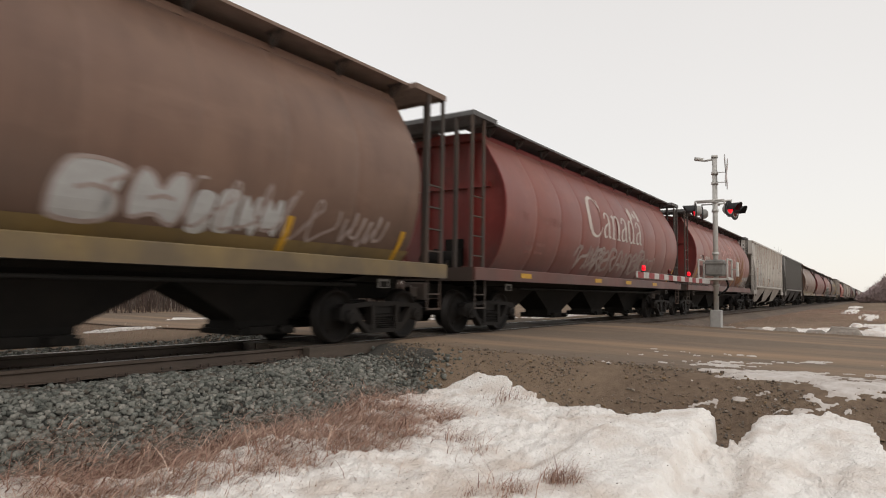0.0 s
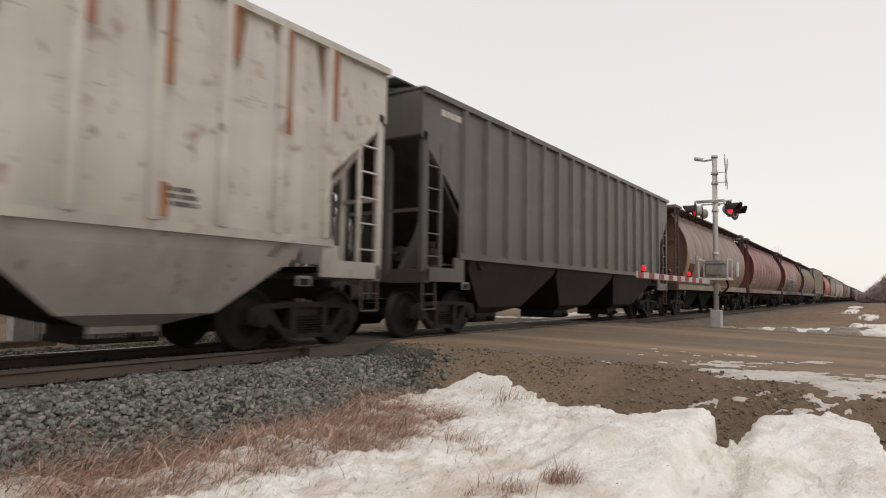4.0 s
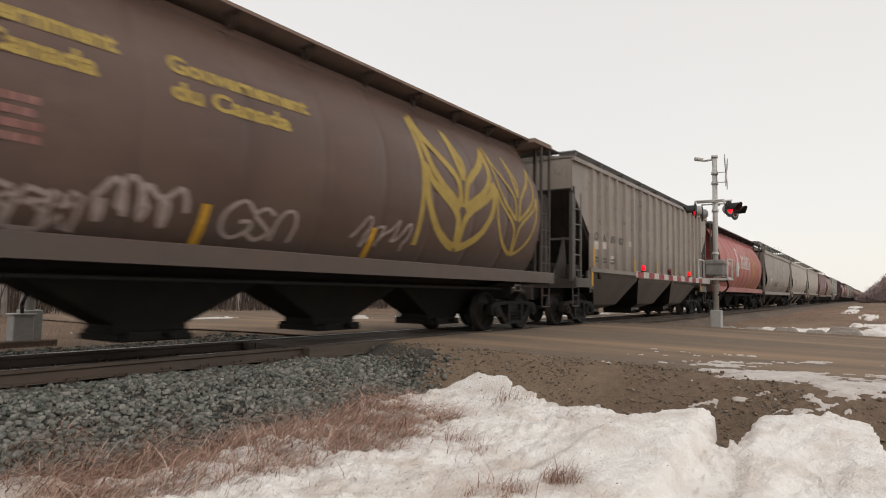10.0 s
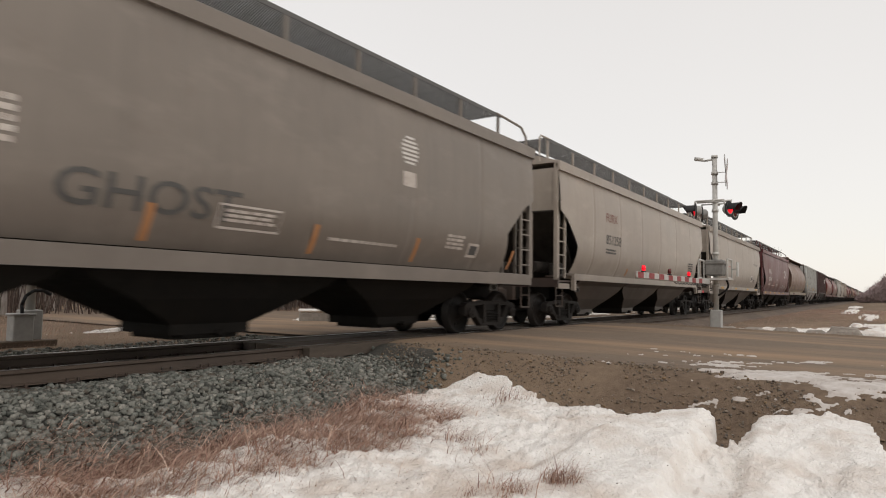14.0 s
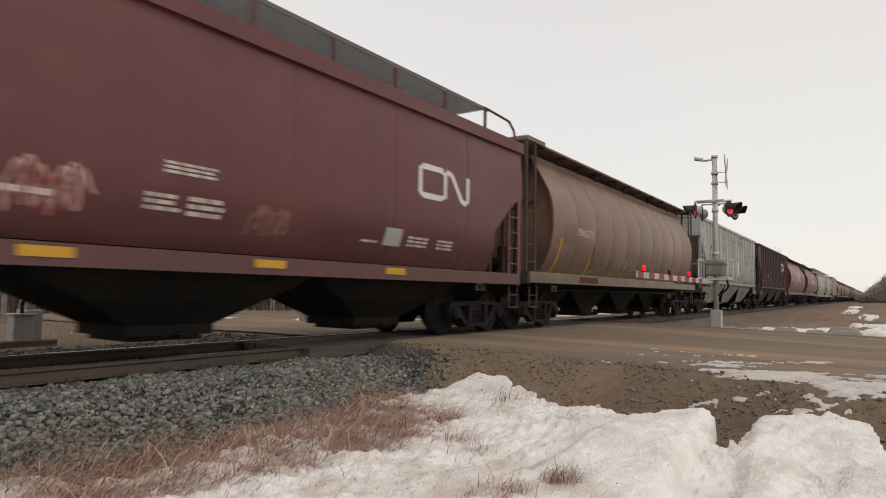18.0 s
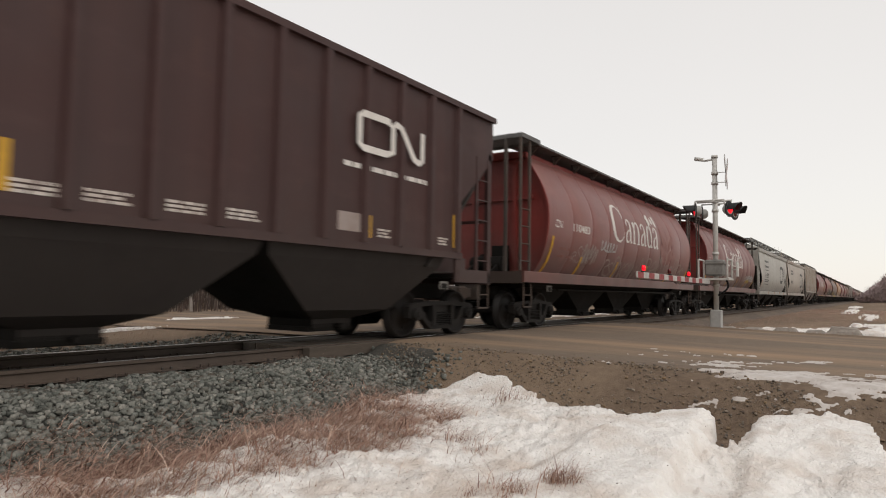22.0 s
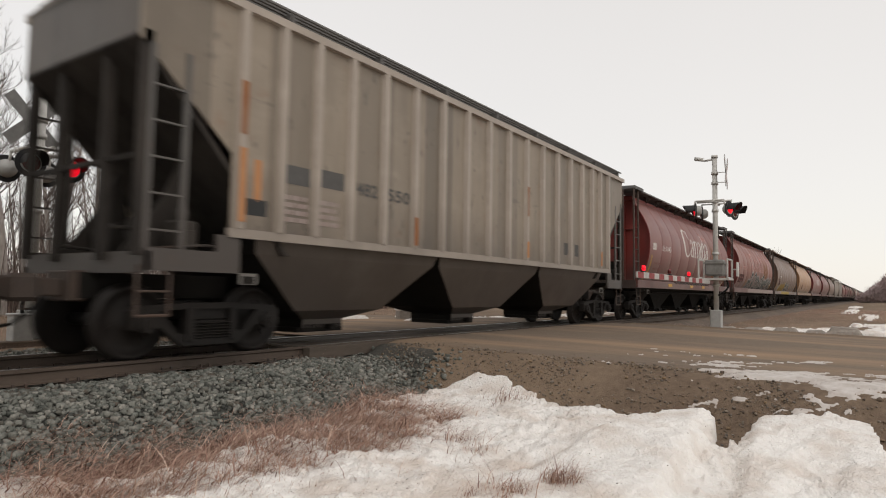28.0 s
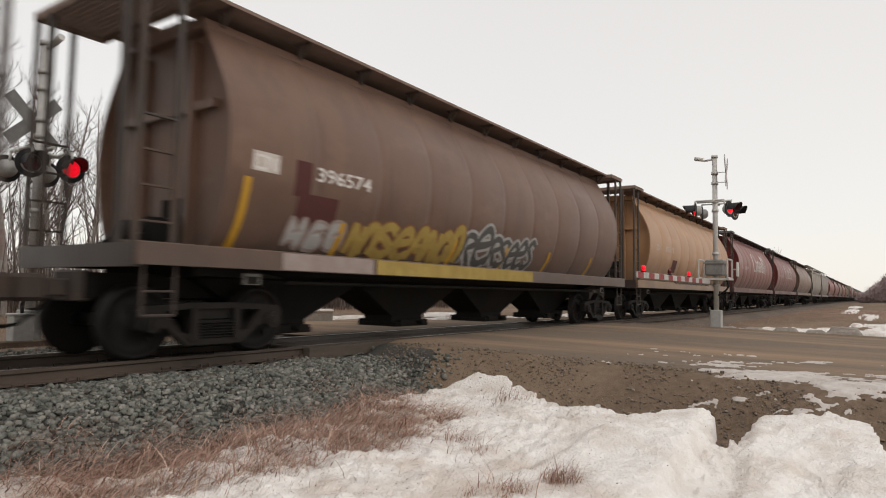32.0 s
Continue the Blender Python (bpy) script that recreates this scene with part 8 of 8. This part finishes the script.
VARIANTS = []
for k in range(6):
    t, c = grow_tree(40 + k, 9.0 + k * 0.9, 13 + k % 3 * 2)
    tm, cm = bpy.data.meshes.new("trunk"), bpy.data.meshes.new("crown")
    t.to_mesh(tm), c.to_mesh(cm)
    t.free(), c.free()
    VARIANTS.append((tm, cm))
rnd = random.Random(21)


def plant(x, y, size):
    tm, cm = VARIANTS[rnd.randrange(6)]
    z = float(ground_height(np.array(x), np.array(y)))
    tree = thing("bare_tree", "bare leafless aspen with pale trunk and thin twigs", "tree", Matrix.LocRotScale((x, y, z), Euler((0, 0, rnd.uniform(0, 6.28))), (size,) * 3), "bare trees behind the track")
    part("trunk", tm, BARK, tree)
    part("crown", cm, TWIG, tree)


spots = []
while len(spots) < 125:
    y = 24 + 26 * rnd.random() ** 1.3
    x = rnd.uniform(0.2, 1.15) * y
    if ROAD_A + 1 < x < ROAD_B - 1 and rnd.random() < 0.6:
        continue
    spots.append((x, y))
for x, y in spots:
    plant(x, y, rnd.uniform(0.65, 1.05))
for k in range(26):                       # a clump beyond the train, far along the track
    plant(rnd.uniform(200, 300), rnd.uniform(30, 50), rnd.uniform(1.15, 1.6))


def sticks(name, count, place, low, high, thick, material, label, seed, category):
    """Thin upright shoots: three-sided, many, as one stuff."""
    g = np.random.default_rng(seed)
    x, y = place(g, count)
    z = ground_height(x, y)
    hgt = g.uniform(low, high, count)
    lean = g.normal(0, 0.16, (count, 2))
    ring = np.array([(1, 0), (-0.5, 0.87), (-0.5, -0.87)])
    v = np.zeros((count, 6, 3))
    v[:, :3, 0], v[:, :3, 1], v[:, :3, 2] = x[:, None] + ring[:, 0] * thick * 2, y[:, None] + ring[:, 1] * thick * 2, z[:, None] - 0.05
    v[:, 3:, 0], v[:, 3:, 1], v[:, 3:, 2] = x[:, None] + (lean[:, :1] * hgt[:, None]) + ring[:, 0] * thick * 0.5, y[:, None] + (lean[:, 1:] * hgt[:, None]) + ring[:, 1] * thick * 0.5, (z + hgt)[:, None]
    f = np.array([(0, 1, 4, 3), (1, 2, 5, 4), (2, 0, 3, 5)])
    faces = (f[None] + (np.arange(count) * 6)[:, None, None]).reshape(-1, 4)
    return soup(name, v.reshape(-1, 3), faces, material, label, category)


THICKET = island_material("thicket_shoots", [(0.10, 0.07, 0.058), (0.16, 0.115, 0.095), (0.075, 0.055, 0.047), (0.22, 0.18, 0.155)])


def wood_place(g, n):
    y = 23.5 + 28 * g.random(n) ** 1.2
    return y * g.uniform(0.1, 1.5, n), y


sticks("thicket", 5000, wood_place, 0.6, 4.5, 0.012, THICKET, "brown undergrowth of thin bare shoots", 3, "bushes")


# twig browns made paler, with the haze of distance put into the colour
FARW = island_material("far_wood", [(0.27, 0.205, 0.20), (0.36, 0.28, 0.275), (0.42, 0.34, 0.335)])


def far_wood(name, place, n, low, high, label, seed):
    """A distant leafless wood: many small slanting clumps of twigs."""
    g = np.random.default_rng(seed)
    x, y, top = place(g, n)
    size = g.uniform(low, high, n)
    z = g.random(n) ** 0.7 * top
    d = g.normal(0, 1, (n, 3))
    d[:, 2] = np.abs(d[:, 2]) + 0.6
    d /= np.linalg.norm(d, axis=1, keepdims=True)
    s = np.cross(d, g.normal(0, 1, (n, 3)))
    s /= np.linalg.norm(s, axis=1, keepdims=True)
    c = np.stack([x, y, z - 0.5], -1)
    v = np.stack([c - s * size[:, None] * 0.09, c + s * size[:, None] * 0.09, c + d * size[:, None]], 1).reshape(-1, 3)
    return soup(name, v, np.arange(n * 3).reshape(-1, 3), FARW, label, "woods")


def wood_right(g, n):
    x = g.uniform(230, 330, n)
    slant = 0.018 - 0.10 * g.random(n) ** 1.6
    return x, slant * x, 0.6 + np.minimum((0.018 - slant) * 290, 11) * (0.8 + 0.2 * np.sin(slant * 900) * np.cos(x * 0.09))


far_wood("far_wood", wood_right, 34000, 0.5, 2.2, "leafless brown wood at the horizon beside the track", 5)


def wood_left(g, n):
    x = g.uniform(-200, 900, n)
    y = 58 + 60 * g.random(n) ** 2 + np.abs(x) * 0.02
    return x, y, 5 + 3.5 * np.sin(x * 0.11) * np.cos(x * 0.037) + 0 * y


far_wood("far_wood", wood_left, 30000, 0.5, 1.8, "leafless brown wood behind the field", 6)

# dead grass on the verge between ballast and snow
GRASS = island_material("dead_grass_blade", [(0.38, 0.24, 0.18), (0.54, 0.385, 0.30), (0.22, 0.12, 0.092), (0.66, 0.51, 0.41), (0.45, 0.275, 0.21), (0.32, 0.185, 0.138), (0.17, 0.095, 0.075)], 0.8)
STUBBLE = island_material("shoulder_stubble", [(0.22, 0.15, 0.10), (0.15, 0.10, 0.07), (0.30, 0.215, 0.145), (0.19, 0.14, 0.085)], 0.9)


def blades(name, x, y, z, length, bend, wide, label, g, drift=(0.8, -0.5), swirl=0.75, rise=1.0, material=None):
    n = len(x)
    a = g.normal(math.atan2(drift[1], drift[0]), swirl, n)
    d = np.stack([np.cos(a), np.sin(a)], -1)
    across = np.stack([-np.sin(a), np.cos(a)], -1)
    tw = g.uniform(-1, 1, (n, 1))
    across = across * np.abs(tw) + d * (1 - np.abs(tw)) * 0.5
    rows = []
    for k, s in enumerate((0.0, 0.35, 0.7, 1.0)):
        out = length * bend * (s ** 1.7 if rise == 1.0 else 0.35 * s + 0.55 * s ** 1.5)
        up = length * rise * (s - 0.62 * bend * s ** 2)
        c = np.stack([x + d[:, 0] * out, y + d[:, 1] * out, z + up], -1)
        w = wide * (1 - s * 0.9)
        e = np.concatenate([across * w[:, None] if np.ndim(w) else across * w, np.zeros((n, 1))], -1)
        rows += [c - e, c + e]
    v = np.stack(rows, 1).reshape(-1, 3)
    f = np.array([(0, 1, 3, 2), (2, 3, 5, 4), (4, 5, 7, 6)])
    return soup(name, v, (f[None] + (np.arange(n) * 8)[:, None, None]).reshape(-1, 4), material or GRASS, label, "grass", True)


def tufts(g, spots, count, spread):
    """Where the blades of many clumps root: near each spot."""
    who = g.integers(0, len(spots), count)
    p = spots[who] + g.normal(0, spread, (count, 2))
    return p[:, 0], p[:, 1], who


g = np.random.default_rng(15)
sx = np.concatenate([g.uniform(1.4, 6.9, 260), g.uniform(2.0, 6.2, 340)])
sy = np.interp(sx, [1.4, 2.2, 3.0, 4.0, 5.0, 6.0, 6.9], [5.75, 5.6, 5.4, 5.25, 5.2, 5.4, 5.55]) + np.concatenate([g.normal(0, 0.30, 260), -1.45 * g.random(340) ** 1.25])
x, y, who = tufts(g, np.stack([sx, sy], -1), 26000, 0.095)
z = np.maximum(np.maximum(ground_height(x, y), bed_height(x, y)), snow_height(x, y)) - 0.02
n = len(x)
size = g.uniform(0.35, 1.35, 600)[who]
blades("verge_grass", x, y, z, g.uniform(0.12, 0.42, n) * size, g.uniform(0.5, 1.45, n), g.uniform(0.003, 0.009, n), "dry reddish-brown grass bent over the snow edge", g, (0.85, -0.5), 1.15, 0.66)
# tufts that stand out of the snow
xs_, ys_ = [], []
for cx, cy, m, sp in ((5.3, 3.42, 110, 0.10), (4.97, 3.05, 60, 0.10), (4.12, 2.22, 170, 0.09), (4.55, 2.04, 260, 0.07), (3.9, 2.45, 40, 0.05), (7.3, 4.0, 160, 0.16), (4.9, 3.9, 60, 0.22), (3.3, 3.9, 120, 0.35), (4.2, 4.5, 200, 0.3), (2.6, 4.2, 160, 0.3), (3.0, 2.75, 14, 0.05), (6.0, 4.6, 60, 0.3), (5.3, 4.9, 160, 0.2), (24.5, 1.2, 160, 0.6), (26, 0.2, 160, 0.7), (22.5, 5.0, 200, 0.8)):
    xs_.append(g.normal(cx, sp, m)), ys_.append(g.normal(cy, sp, m))
x, y = np.concatenate(xs_), np.concatenate(ys_)
z = np.maximum(ground_height(x, y), snow_height(x, y)) - 0.02
n = len(x)
blades("snow_tufts", x, y, z, g.uniform(0.10, 0.36, n), g.uniform(0.4, 1.35, n), g.uniform(0.002, 0.0055, n), "dry grass tufts standing out of the snow", g, (0.45, -0.9), 1.3)
# bits of straw and dirt blown onto the snow
x, y = g.uniform(2.4, 7.4, 8200), g.uniform(1.6, 5.3, 8200)
k = (wave(x, y, 0.6, 5) + 0.55 * (y - 3.2) - 0.22 * (x - 4.5) + g.normal(0, 0.5, 8200)) > 0.45
x, y = x[k], y[k]
n = len(x)
blades("straw_litter", x, y, snow_height(x, y) + 0.004, g.uniform(0.02, 0.10, n), g.uniform(1.1, 1.6, n), g.uniform(0.001, 0.003, n), "bits of straw lying on the snow", g, (0.45, -0.9))
# a few tall stalks between the ballast stones
x, y = np.concatenate([g.normal(6.35, 0.05, 5), g.normal(6.9, 0.1, 6), g.uniform(3, 8, 20)]), np.concatenate([g.normal(6.9, 0.05, 5), g.normal(6.75, 0.1, 6), g.uniform(5.9, 6.9, 20)])
n = len(x)
blades("stalks", x, y, bed_height(x, y), g.uniform(0.12, 0.36, n), g.uniform(0.0, 0.4, n), np.full(n, 0.0022), "single dry stalks between the ballast stones", g)
# short stubble on the shoulder and field
x, y = g.uniform(7.0, 9.3, 20000), g.uniform(0.6, 7.0, 20000)
k = wave(x, y, 0.5, 8) + g.normal(0, 0.4, 20000) > 0.15
x, y = x[k], y[k]
n = len(x)
blades("stubble", x, y, ground_height(x, y) - 0.01, g.uniform(0.03, 0.10, n), g.uniform(1.2, 1.6, n), np.full(n, 0.004), "short dead stubble on the road's shoulder", g, swirl=2.0, material=STUBBLE)
x = g.uniform(20.6, 80, 26000) ** 1.0
y = g.uniform(-2.5, TRACK - 2.3, 26000)
n = len(x)
blades("far_stubble", x, y, ground_height(x, y) - 0.01, g.uniform(0.06, 0.22, n), g.uniform(0.2, 0.9, n), 0.0018 + 0.00012 * (x - 20), "dead grass on the bank beyond the road", g)
y = g.uniform(TRACK + 2.6, 26, 30000)
x = y * g.uniform(0.3, 1.6, 30000)
k = ~((x > ROAD_A) & (x < ROAD_B))
x, y = x[k], y[k]
n = len(x)
blades("field_grass", x, y, ground_height(x, y) - 0.01, g.uniform(0.06, 0.25, n), g.uniform(0.2, 0.9, n), 0.002 + 0.0001 * (y - 10), "tan dead grass in the field behind the track", g)


def motions():
    """The train rolls past, losing a little speed; its wheels turn with it."""
    for car, x in CARS:
        walk(car, [(t, pose(x - gone(t), TRACK, 0)) for t in range(0, 33, 2)])
    for k, ax in enumerate((-0.9, 0.9)):
        first = WHEELSETS[k][0]
        walk(first, [(f / FPS, pose(ax, 0, 0.457, ry=-math.degrees(gone(f / FPS) / 0.457) % 360)) for f in range(int(SECONDS * FPS) + 1)])
        keys = first.animation_data
        for w in WHEELSETS[k][1:]:
            w.rotation_mode = "QUATERNION"
            w.animation_data_create()
            w.animation_data.action = keys.action
            w.animation_data.action_slot = keys.action_slot


motions()
